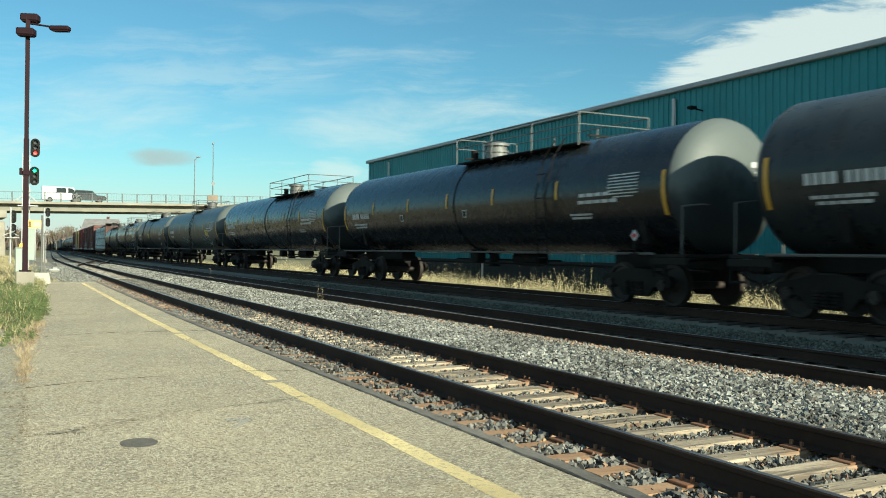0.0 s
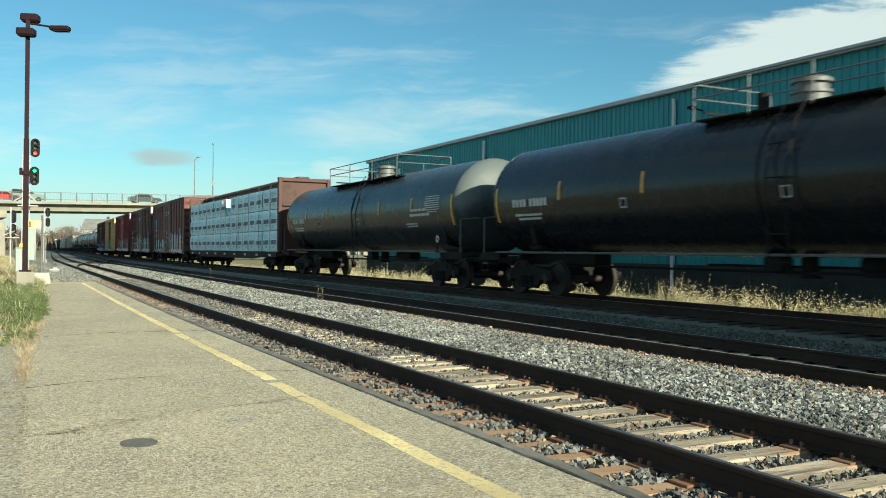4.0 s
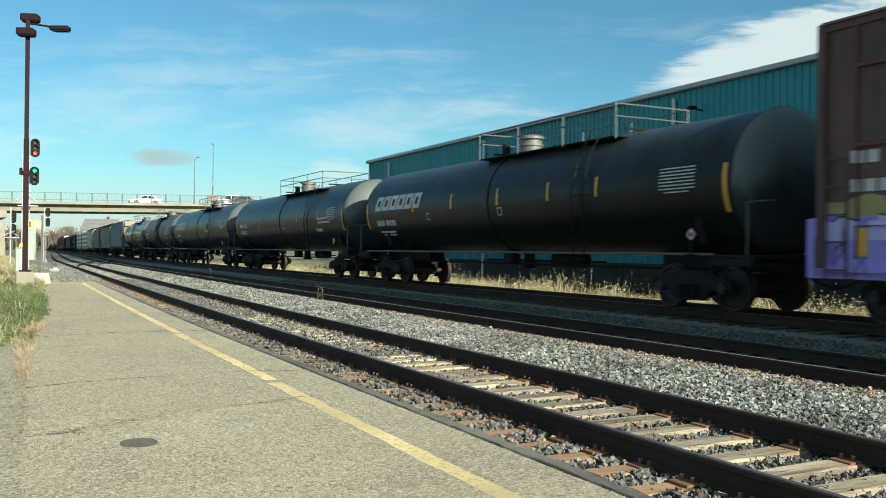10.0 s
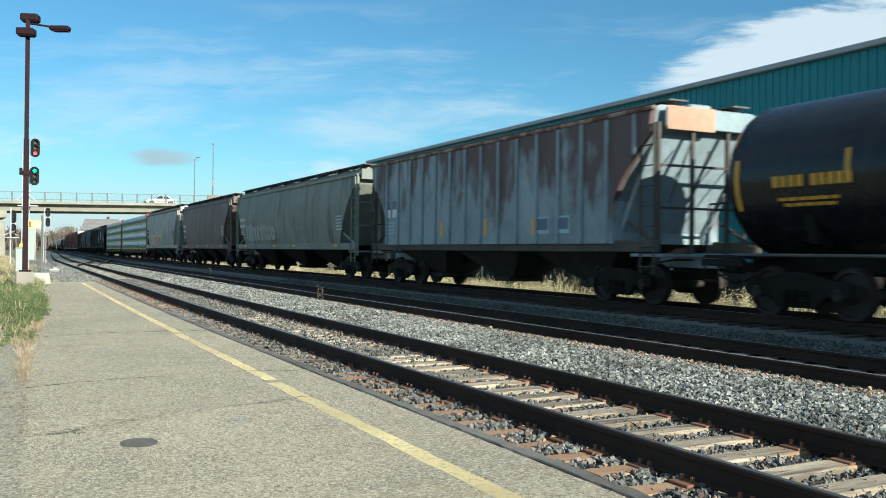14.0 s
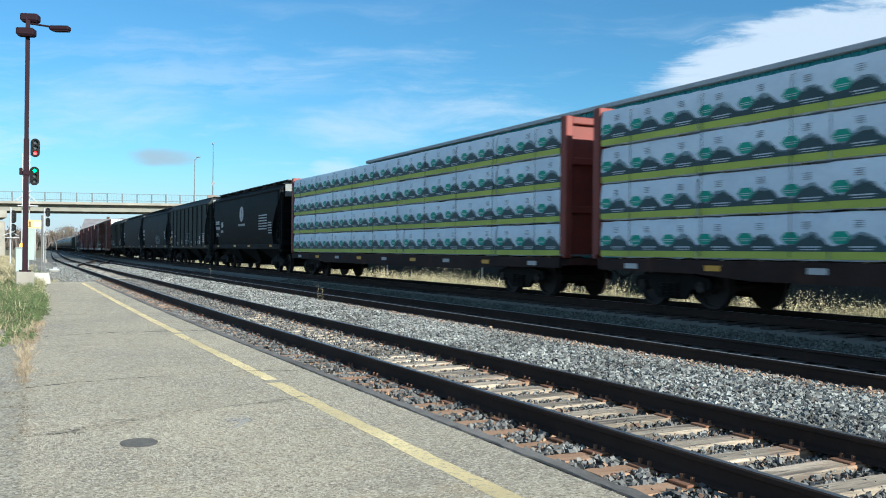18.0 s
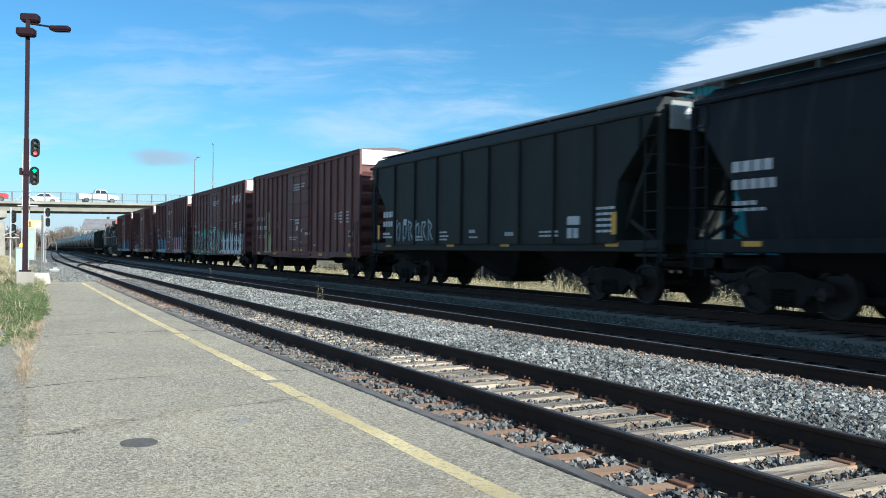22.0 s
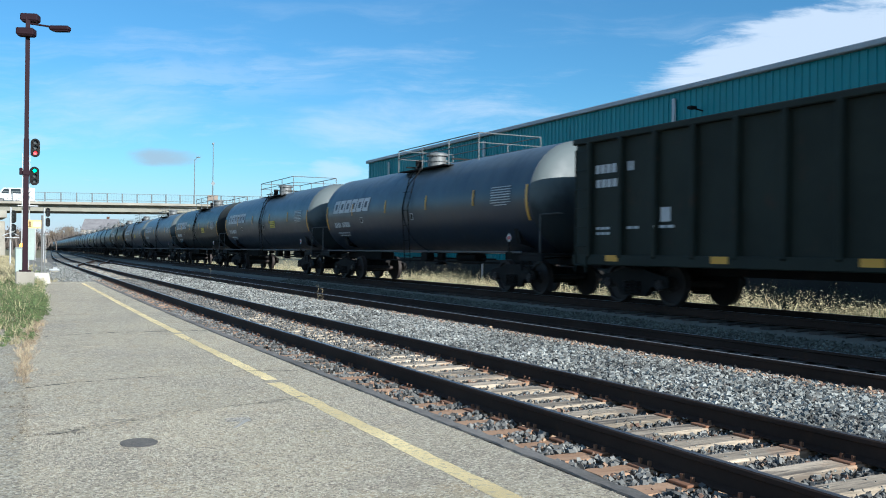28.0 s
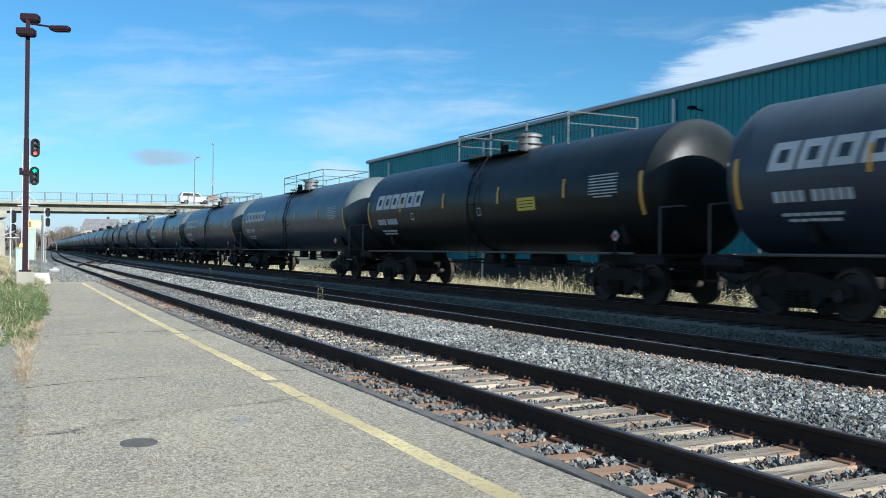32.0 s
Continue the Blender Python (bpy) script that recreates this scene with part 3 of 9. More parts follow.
def build_building():
    b = thing("warehouse", "long teal corrugated-metal warehouse with grey gutter", "building", at=(0, 0, 0))
    wall = part("wall", Geo().box(WALL_X + 0.15, (B_S0 + B_S1) / 2, EAVE / 2 - 0.25, 0.3, B_S1 - B_S0, EAVE + 0.5), M_teal, b, "teal ribbed metal wall")
    part("end_wall", Geo().box(WALL_X + 15, B_S1 - 0.15, EAVE / 2 - 0.25, 29.4, 0.3, EAVE + 0.5), M_teal, b)
    part("end_wall", Geo().box(WALL_X + 15, B_S0 + 0.15, EAVE / 2 - 0.25, 29.4, 0.3, EAVE + 0.5), M_teal, b)
    part("back_wall", Geo().box(WALL_X + 29.85, (B_S0 + B_S1) / 2, EAVE / 2 - 0.25, 0.3, B_S1 - B_S0, EAVE + 0.5), M_teal, b)
    part("plinth", Geo().box(WALL_X - 0.03, (B_S0 + B_S1) / 2, 0.22, 0.16, B_S1 - B_S0 - 0.1, 1.4, 0.02), mat("dark_plinth", (0.022, 0.027, 0.026), 0.9, 0, 0.4, 8, 0.3, stain=(0.05, 0.05, 0.04), stain_scale=1.5), b, "dark plinth strip along the wall foot")
    roof = Geo().prism([(WALL_X - 0.05, EAVE), (WALL_X + 15, EAVE + 0.9), (WALL_X + 30.05, EAVE), (WALL_X + 30.05, EAVE - 0.12), (WALL_X - 0.05, EAVE - 0.12)], 1, B_S0 - 0.1, B_S1 + 0.1)
    roof.v = [(p[0], p[1], p[2]) for p in roof.v]
    part("roof", roof, M_gutter, b, "low grey metal roof")
    part("gutter", Geo().box(WALL_X - 0.12, (B_S0 + B_S1) / 2, EAVE - 0.02, 0.16, B_S1 - B_S0 + 0.2, 0.2, 0.03), M_gutter, b, "grey eaves gutter")
    for i in range(int((B_S1 - B_S0) / 0.31)):
        y = B_S0 + 0.2 + i * 0.31
        part("rib", lambda: Geo().add([(0, -0.04, -0.4), (-0.04, -0.016, -0.4), (-0.04, 0.016, -0.4), (0, 0.04, -0.4),
                                      (0, -0.04, EAVE - 0.13), (-0.04, -0.016, EAVE - 0.13), (-0.04, 0.016, EAVE - 0.13), (0, 0.04, EAVE - 0.13)],
                                     [(0, 1, 5, 4), (1, 2, 6, 5), (2, 3, 7, 6)]), M_teal, wall, at=(WALL_X - 0.002, y, 0), key="rib")
    for y in (55.4, 42.0, 26.7, 13.0, -1.0):
        dp = part("downspout", lambda: Geo().box(0, 0, EAVE / 2 - 0.3, 0.12, 0.16, EAVE - 0.1, 0.02), M_trim, b, "white downspout", at=(WALL_X - 0.1, y, 0), key="spout")
    lamp = part("wall_lamp", Geo().tube((WALL_X, 25.2, 6.72), (WALL_X - 0.35, 25.3, 6.8), 0.03).box(WALL_X - 0.45, 25.3, 6.82, 0.3, 0.26, 0.12, 0.03), M_black, b, "dark wall-mounted flood lamp")
    turn = pose(0, 0, 0, 0, 0, -0.55)
    pivot = Vector((WALL_X, B_S1, 0))
    b.location = pivot - turn @ pivot
    b.rotation_euler = (0, 0, radians(-0.55))
    return b


build_building()

# ---- road bridge ----
BR_C = Vector((-8.0, 131.0))
BR_DIR = Vector((math.cos(radians(2.5)), math.sin(radians(2.5))))
BR_ROT = 2.5
BR_GRADE = 0.0195


def bridge_point(u, w, z):
    n = Vector((-BR_DIR.y, BR_DIR.x))
    p = BR_C + BR_DIR * u + n * w
    return (p.x, p.y, z + BR_GRADE * u)


BR_DECK = 7.25


def build_bridge():
    b = thing("road_bridge", "concrete road overpass with steel railing and girders", "bridge", at=bridge_point(0, 0, 0), rz=BR_ROT)
    b.rotation_euler = (0, -math.atan(BR_GRADE), radians(BR_ROT))
    part("deck", Geo().box(25, 5, BR_DECK - 0.15, 340, 11.5, 0.35, 0.03), M_concrete, b, "pale concrete deck edge")
    M_girder = mat("bridge_girder", (0.22, 0.21, 0.17), 0.8, 0, 0.15, 6, 0.1, stain=(0.2, 0.19, 0.16), stain_scale=0.5)
    for w in (0.4, 3.4, 6.5, 9.5):
        part("girder", lambda: Geo().box(0, 0, 0, 120, 0.35, 0.86, 0.02).box(0, 0, -0.43, 120, 0.6, 0.08).box(0, 0, 0.43, 120, 0.6, 0.08), M_girder, b, at=(20, w, BR_DECK - 0.78), key="girder")
    for u in (8.6, 62):
        pier = part("pier", lambda: Geo().box(0, 5, (BR_DECK - 1.5) / 2 - 0.9, 1.1, 1.4, BR_DECK + 0.2 - 2.2, 0.08)
                    .box(0, 0.9, (BR_DECK - 1.5) / 2 - 0.9, 1.1, 1.2, BR_DECK + 0.2 - 2.2, 0.08)
                    .box(0, 9.1, (BR_DECK - 1.5) / 2 - 0.9, 1.1, 1.2, BR_DECK + 0.2 - 2.2, 0.08).box(0, 5, BR_DECK - 1.73, 1.5, 11.3, 0.95, 0.06), M_concrete, b, "concrete pier with a cap beam", at=(u, 0, 0), key="pier")
    M_rail = mat("galvanised_railing", (0.10, 0.115, 0.115), 0.6, 0.1, 0.15, 10)
    for w in (-0.55,):
        for i in range(48):
            part("railing_post", lambda: Geo().box(0, 0, 0.65, 0.15, 0.12, 1.3, 0.01), M_rail, b, at=(-30 + i * 2.0, w, BR_DECK + 0.02), key="brpost")
        for z in (0.3, 1.26):
            part("railing_bar", lambda: Geo().box(0, 0, 0, 96, 0.06, 0.06), M_rail, b, at=(17, w, BR_DECK + z), key="brbar")
        for i in range(47):
            tagged(part("wire_panel", wire_panel, M_rail, b, at=(-29.0 + i * 2.0, w, BR_DECK), key="brwire"), "fine vertical railing wires", kind="stuff")
    return b


def wire_panel():
    g = Geo()
    for k in range(9):
        g.box(-0.88 + 0.22 * k, 0, 0.78, 0.010, 0.010, 0.94)
    return g


build_bridge()

# ---- loose ballast ----


def stones(name, x0, x1, s0, s1, per_m2, size, z_of, material, line, seed, label, crib=0.0):
    rg = np.random.default_rng(seed)
    n = int((x1 - x0) * (s1 - s0) * per_m2)
    d = rg.uniform(x0, x1, n)
    s = s0 + (s1 - s0) * rg.uniform(0, 1, n)
    if crib:
        s = 1.04 + 0.483 * np.round((s - 1.04) / 0.483) + 0.2415 + crib * rg.uniform(-1, 1, n)
    base = np.array([(i, j, k) for k in (-1, 1) for j in (-1, 1) for i in (-1, 1)], float)
    v = base[None] * rg.uniform(0.42, 1.0, (n, 8, 3))
    v *= rg.uniform(0.6, 1.2, (n, 1, 3)) * (rg.uniform(size[0], size[1], n) / 2)[:, None, None]
    q = rg.normal(size=(n, 4))
    q /= np.linalg.norm(q, axis=1)[:, None]
    w, x, y, z = q.T
    rot = np.stack([1 - 2 * (y * y + z * z), 2 * (x * y - w * z), 2 * (x * z + w * y), 2 * (x * y + w * z), 1 - 2 * (x * x + z * z), 2 * (y * z - w * x),
                    2 * (x * z - w * y), 2 * (y * z + w * x), 1 - 2 * (x * x + y * y)], 1).reshape(n, 3, 3)
    v = np.einsum("nij,nkj->nki", rot, v)
    px = np.array([line(a, c)[0] for a, c in zip(s, d)])
    v[:, :, 0] += px[:, None]
    v[:, :, 1] += s[:, None]
    v[:, :, 2] += (np.array([z_of(c) for c in d]) + rg.uniform(-0.008, 0.02, n))[:, None]
    quads = np.array([(0, 2, 3, 1), (4, 5, 7, 6), (0, 1, 5, 4), (2, 6, 7, 3), (0, 4, 6, 2), (1, 3, 7, 5)])
    f = (quads[None] + (np.arange(n) * 8)[:, None, None]).reshape(-1)
    me = bpy.data.meshes.new(name)
    me.vertices.add(n * 8)
    me.vertices.foreach_set("co", v.reshape(-1))
    me.loops.add(len(f))
    me.loops.foreach_set("vertex_index", f)
    me.polygons.add(n * 6)
    me.polygons.foreach_set("loop_start", np.arange(n * 6) * 4)
    me.polygons.foreach_set("loop_total", np.full(n * 6, 4))
    me.polygons.foreach_set("use_smooth", np.zeros(len(me.polygons), bool))
    me.update(calc_edges=True)
    me.materials.append(material)
    return tagged(new(name, me), label, "ballast", kind="stuff")


def bed_z(d):
    pts = [(2.6, -0.42), (3.35, -0.215), (4.1, -0.217), (4.2, -0.236), (5.6, -0.236), (5.75, -0.212), (6.3, -0.205), (7.1, -0.205), (8.2, -0.215), (8.6, -0.225), (10.5, -0.225), (11.2, -0.20), (12.1, -0.05), (12.6, -0.025), (15.0, -0.03)]
    return float(np.interp(d, [p[0] for p in pts], [p[1] for p in pts]))


def shoulder_z(d):
    return bed_z(d) + 0.05 * math.exp(-((d - 7.6) / 0.9) ** 2)


stones("ballast_stones", 5.72, 8.9, 3.5, 18.0, 1000, (0.035, 0.075), shoulder_z, M_stone, near_line, 1, "grey crushed ballast stones between the tracks")
stones("ballast_stones", 5.72, 8.9, 18.0, 34.0, 420, (0.05, 0.09), shoulder_z, M_stone, near_line, 11, "grey crushed ballast stones between the tracks")
stones("ballast_stones", 5.72, 8.9, 34.0, 85.0, 130, (0.07, 0.12), shoulder_z, M_stone, near_line, 2, "grey crushed ballast stones between the tracks")
stones("ballast_stones", 8.2, 8.84, 5.0, 45.0, 240, (0.03, 0.065), lambda d: bed_z(d) + 0.03, M_stone_rust, mid_line, 3, "rust-stained ballast stones beside the rail")
stones("ballast_stones", 4.25, 5.6, 1.5, 18.0, 300, (0.02, 0.052), lambda d: bed_z(d) + 0.016, M_stone_dark, near_line, 4, "ballast stones between wooden ties", crib=0.15)
stones("ballast_stones", 4.25, 5.6, 18.0, 45.0, 120, (0.025, 0.05), lambda d: bed_z(d) + 0.006, M_stone, near_line, 14, "ballast stones between wooden ties")
stones("ballast_stones", 3.46, 4.08, 1.5, 22.0, 300, (0.022, 0.062), lambda d: bed_z(d) + 0.03, M_stone_dark, near_line, 5, "ballast stones at the tie ends", crib=0.14)
stones("ballast_stones", 3.36, 4.08, 22.0, 45.0, 120, (0.04, 0.08), lambda d: bed_z(d) + 0.012, M_stone_dark, near_line, 15, "ballast stones at the tie ends")
stones("ballast_stones", 3.4, 5.6, 1.5, 40.0, 26, (0.02, 0.05), lambda d: bed_z(d) + 0.02, M_stone_rust, near_line, 6, "rust-stained stones between the ties", crib=0.15)
stones("ballast_stones", 3.5, 9.0, -9.0, 1.5, 260, (0.03, 0.075), lambda d: bed_z(d) + 0.005, M_stone, near_line, 19, "grey ballast stones beside the platform")
stones("ballast_stones", 9.0, 12.9, -9.0, 6.0, 140, (0.04, 0.08), bed_z, M_stone_shaded, mid_line, 20, "grey ballast stones beside the main line")
stones("ballast_stones", 4.25, 5.6, 1.5, 24.0, 34, (0.010, 0.028), lambda d: -0.182, M_stone, near_line, 17, "fine stone chips scattered on the ties")
stones("ballast_stones", 3.52, 4.1, 1.5, 24.0, 26, (0.012, 0.04), lambda d: -0.182, M_stone_rust, near_line, 18, "fine rusty stone chips on the tie ends")
stones("ballast_stones", 4.25, 5.6, 11.0, 20.0, 110, (0.02, 0.05), lambda d: -0.178, M_stone_dark, near_line, 21, "ballast stones strewn over the ties")
stones("ballast_stones", 4.25, 5.6, 20.0, 45.0, 130, (0.03, 0.06), lambda d: -0.175, M_stone_dark, near_line, 22, "ballast stones strewn over the ties")
stones("ballast_stones", 3.46, 5.6, 45.0, 95.0, 55, (0.05, 0.11), lambda d: bed_z(d) + 0.02, M_stone, near_line, 16, "ballast stones over the far ties")
stones("ballast_stones", 10.45, 12.05, 6.0, 40.0, 460, (0.03, 0.06), bed_z, M_stone_shaded, mid_line, 7, "grey ballast stones beside the main line")
stones("ballast_stones", 9.0, 10.3, 6.0, 40.0, 250, (0.03, 0.055), lambda d: bed_z(d) - 0.02, M_stone_shaded, mid_line, 8, "ballast stones in the middle track")
stones("ballast_stones", 1.9, 3.4, 40.2, 75.0, 110, (0.04, 0.09), lambda d: -0.17, M_stone, near_line, 9, "loose gravel beyond the platform end")


# ---- grass ----
def grass(name, spots, height, material, label, seed, blades=12, spread=0.16, lean=0.45, width=1.0):
    rg = random.Random(seed)
    vs, fs = [], []
    for (x, y, z, k) in spots:
        for b in range(blades):
            a = rg.uniform(0, 2 * math.pi)
            r = rg.uniform(0, spread) * k
            h = rg.uniform(*height) * k
            l = rg.uniform(0.05, lean) * h
            w = rg.uniform(0.004, 0.009) * (1 + k) * width
            bx, by = x + r * math.cos(a), y + r * math.sin(a)
            ca, sa = math.cos(a + rg.uniform(-1, 1)), math.sin(a + rg.uniform(-1, 1))
            t = rg.uniform(0, math.pi)
            wx, wy = w * math.cos(t), w * math.sin(t)
            o = len(vs)
            vs += [(bx - wx, by - wy, z), (bx + wx, by + wy, z), (bx + wx * 0.7 + ca * l * 0.4, by + wy * 0.7 + sa * l * 0.4, z + h * 0.6), (bx - wx * 0.7 + ca * l * 0.4, by - wy * 0.7 + sa * l * 0.4, z + h * 0.6),
                   (bx + ca * l, by + sa * l, z + h)]
            fs += [(o, o + 1, o + 2, o + 3), (o + 3, o + 2, o + 4)]
    me = bpy.data.meshes.new(name)
    me.from_pydata(vs, [], fs)
    me.materials.append(material)
    return tagged(new(name, me), label, "grass", kind="stuff")


def leafy(name, spots, height, material, label, seed, stems, leaves, spread):
    """Weeds of thin stems with many small leaves or plumes."""
    rg = random.Random(seed)
    vs, fs = [], []
    for (x, y, z, k) in spots:
        for b in range(stems):
            a, r = rg.uniform(0, 6.28), rg.uniform(0, spread) * k
            h, l = rg.uniform(*height) * k, rg.uniform(0.05, 0.5)
            bx, by = x + r * math.cos(a), y + r * math.sin(a)
            tx, ty = bx + math.cos(a) * l * h, by + math.sin(a) * l * h
            o = len(vs)
            vs += [(bx - 0.003, by, z), (bx + 0.003, by, z), (tx, ty, z + h)]
            fs.append((o, o + 1, o + 2))
            for j in range(leaves):
                q = rg.uniform(0.15, 1.0)
                c = Vector((bx + (tx - bx) * q * q + rg.gauss(0, 0.025), by + (ty - by) * q * q + rg.gauss(0, 0.025), z + h * q + rg.gauss(0, 0.015)))
                u = Vector((rg.uniform(-1, 1), rg.uniform(-1, 1), rg.uniform(-0.6, 1))).normalized() * rg.uniform(0.018, 0.045)
                w = u.orthogonal().normalized() * rg.uniform(0.006, 0.013)
                o = len(vs)
                vs += [tuple(c - u), tuple(c + w), tuple(c + u), tuple(c - w)]
                fs.append((o, o + 1, o + 2, o + 3))
    me = bpy.data.meshes.new(name)
    me.from_pydata(vs, [], fs)
    me.materials.append(material)
    return tagged(new(name, me), label, "weeds", kind="stuff")


rg = random.Random(5)
spots, greens, seeds = [], [], []
for i in range(9000):
    s = rg.uniform(-3, 90)
    d = 2.7 + abs(rg.gauss(0, 1.3))
    x, y, _ = main_line(s, d)
    k = 0.56 + 0.75 * noise.noise(Vector((s * 0.35, d * 0.6, 0))) + rg.uniform(-0.15, 0.2)
    (greens if rg.random() < 0.22 else spots).append((x, y, -0.44 if d > 3.4 else -0.36, max(0.3, k)))
for i in range(900):
    s = rg.uniform(0, 60)
    d = 2.9 + abs(rg.gauss(0, 0.7))
    x, y, _ = main_line(s, d)
    k = 0.62 + 0.95 * max(0.0, noise.noise(Vector((s * 0.5, 3, 0))) + 0.3) + (0.5 if rg.random() < 0.06 else 0)
    seeds.append((x, y, -0.42, k))
shrubs = []
for i in range(760):
    s = rg.uniform(-4, 62)
    k = 0.75 + 0.8 * noise.noise(Vector((s * 0.16, 7, 0)))
    if k > 0.45:
        shrubs.append((main_line(s, 0)[0] + rg.uniform(5.6, 8.6), s, -0.45, k * rg.uniform(0.7, 1.15)))
leafy("shrubs", shrubs, (0.5, 1.25), M_shrub, "dark green shrubs along the warehouse wall", 8, 9, 26, 0.34)
grass("dry_grass", spots, (0.25, 0.7), M_grass, "tall dry yellow grass beside the track", 1, 20, 0.3, 0.9, 0.6)
grass("green_grass", greens, (0.25, 0.6), M_green, "green weeds among dry grass", 2, 14, 0.28)
leafy("weed_stalks", seeds, (0.45, 0.95), M_plume, "feathery pale dry weeds beside the track", 3, 6, 8, 0.14)
stalks = [(main_line(s, 2.75)[0] + rg.uniform(0, 0.5), s + rg.uniform(-0.35, 0.35), -0.40, rg.uniform(0.8, 1.25)) for s in (11.2, 12.4, 15.0, 18.6, 21.5, 22.4, 25.0, 28.5) for k in range(3)]
grass("bare_stalks", stalks, (0.5, 0.85), M_plume, "bare whitish forked weed stalks", 9, 5, 0.10, 0.9, 1.1)
left, left_dry, joint = [], [], []
for i in range(1900):
    s = 14 + 46 * rg.random() ** 0.9
    x = platform_left(min(s, 38)) - 0.02 - abs(rg.gauss(0, 0.75)) + (0.06 if 19 < s < 27 else 0)
    (left if rg.random() < min(0.8 - 0.03 * (s - 22), 0.12 * (s - 13)) else left_dry).append((x, s, P_Z - 0.03, rg.uniform(0.35, 1.0) * min(1.0, 0.3 + 0.09 * (s - 13))))
crumbs = []
for i in range(330):
    s = 10.2 + 8.5 * rg.random() ** 0.85
    joint.append((platform_left(s) + rg.gauss(-0.02, 0.004 + 0.0035 * s), s, P_Z - 0.004, rg.uniform(0.5, 1.0) * (0.5 + 0.05 * s)))
for i in range(70):
    s = 7.3 + 3.2 * rg.random()
    crumbs.append((platform_left(s) + rg.gauss(0.0, 0.025), s, P_Z - 0.004, rg.uniform(0.3, 0.8)))
for c, n in ((7.36, 14), (8.75, 12), (9.6, 16)):
    for i in range(n):
        crumbs.append((platform_left(c) + rg.uniform(-0.18, 0.12), c + rg.gauss(0, 0.05), P_Z - 0.004, rg.uniform(0.3, 0.7)))
scrub, bush = [], []
for i in range(900):
    s = 40.3 + 40 * rg.random() ** 1.3
    x = rg.uniform(-0.2, 2.5 + 0.02 * (s - 40))
    if noise.noise(Vector((x * 0.9, s * 0.25, 3))) > -0.12 + 0.28 * (x - 1.2):
        scrub.append((x, s, -0.27, rg.uniform(0.4, 1.0)))
for i in range(24):
    bush.append((1.62 + rg.gauss(0, 0.14), 42.2 + rg.gauss(0, 0.4), -0.27, rg.uniform(0.6, 1.2)))
for i in range(2600):
    s = rg.uniform(35, 130)
    left_dry.append((platform_left(38) - rg.uniform(0.0, 9), s, 0.0, rg.uniform(0.5, 1.1)))
leafy("green_weeds", left, (0.12, 0.42), M_green, "leafy green weeds at the platform edge", 4, 6, 11, 0.2)
grass("dry_grass", left_dry, (0.15, 0.42), M_grass, "dry grass at the platform edge", 5, 16, 0.2, 0.8, 0.5)
grass("joint_weeds", joint, (0.02, 0.08), M_straw, "dry brown weeds in the pavement joint", 6, 10, 0.05, 1.2, 0.25)
grass("joint_litter", crumbs, (0.008, 0.03), M_litter, "dead brown stems and dirt in the pavement joint", 12, 9, 0.06, 2.0, 0.22)
grass("scrub", scrub, (0.12, 0.4), M_grass, "thin brown grass beyond the platform end", 13, 12, 0.25, 0.9, 0.8)
leafy("green_bush", bush, (0.3, 0.75), M_green, "small green bush by the sign post", 14, 5, 12, 0.2)

# ---- freight cars: local +y points back along the train, -x is the side towards the platform ----
M_wheel = mat("wheel_steel", (0.03, 0.023, 0.02), 0.7, 0.2, 0.3, 20, 0.1, stain=(0.05, 0.03, 0.02), stain_scale=4)
M_frame = mat("truck_cast_steel", (0.014, 0.013, 0.012), 0.85, 0, 0.4, 14, 0.3, stain=(0.035, 0.026, 0.02), stain_scale=3, spec=0.2)
SIGNRED = mat("placard_red", (0.45, 0.03, 0.03), 0.5, 0, 0.1, 20, 0)
M_reflect = mat("yellow_reflector", (0.66, 0.34, 0.035), 0.45, 0, 0.08, 20, 0)
M_panelyellow = mat("lemon_yellow_panel", (0.60, 0.46, 0.04), 0.5, 0, 0.08, 20, 0)
M_cardyellow = mat("dull_yellow_stencil", (0.42, 0.36, 0.12), 0.7, 0, 0.15, 20, 0)
M_mark = mat("white_stencil", (0.52, 0.53, 0.53), 0.7, 0, 0.2, 30, 0)
M_pipe = mat("grey_pipe_rail", (0.13, 0.14, 0.14), 0.6, 0.2, 0.2, 20)
M_zinc = mat("pale_zinc_fitting", (0.17, 0.175, 0.17), 0.55, 0.3, 0.25, 12, 0.1, stain=(0.14, 0.12, 0.10), stain_scale=3)
M_galv = mat("galvanised_walkway", (0.11, 0.11, 0.105), 0.65, 0.2, 0.2, 20)


def wheelset_geo():
    g = Geo()
    r = 0.457
    for sg in (-1, 1):
        x = sg * 0.7525
        prof = [(x - sg * 0.085, 0.13), (x - sg * 0.07, r - 0.06), (x - sg * 0.07, r + 0.026), (x - sg * 0.038, r + 0.02), (x - sg * 0.03, r), (x + sg * 0.07, r - 0.006),
                (x + sg * 0.07, r - 0.07), (x + sg * 0.02, r - 0.09), (x + sg * 0.03, 0.16), (x + sg * 0.09, 0.12)]
        g.lathe(prof, 0, 20)
    g.tube((-1.1, 0, 0), (1.1, 0, 0), 0.085, 10)
    for sg in (-1, 1):
        g.tube((sg * 1.0, 0, 0), (sg * 1.16, 0, 0), 0.115, 12)
        for k in range(3):
            t = 2 * math.pi * k / 3
            g.tube((sg * 1.16, 0.07 * math.cos(t), 0.07 * math.sin(t)), (sg * 1.185, 0.07 * math.cos(t), 0.07 * math.sin(t)), 0.022, 6)
    return g


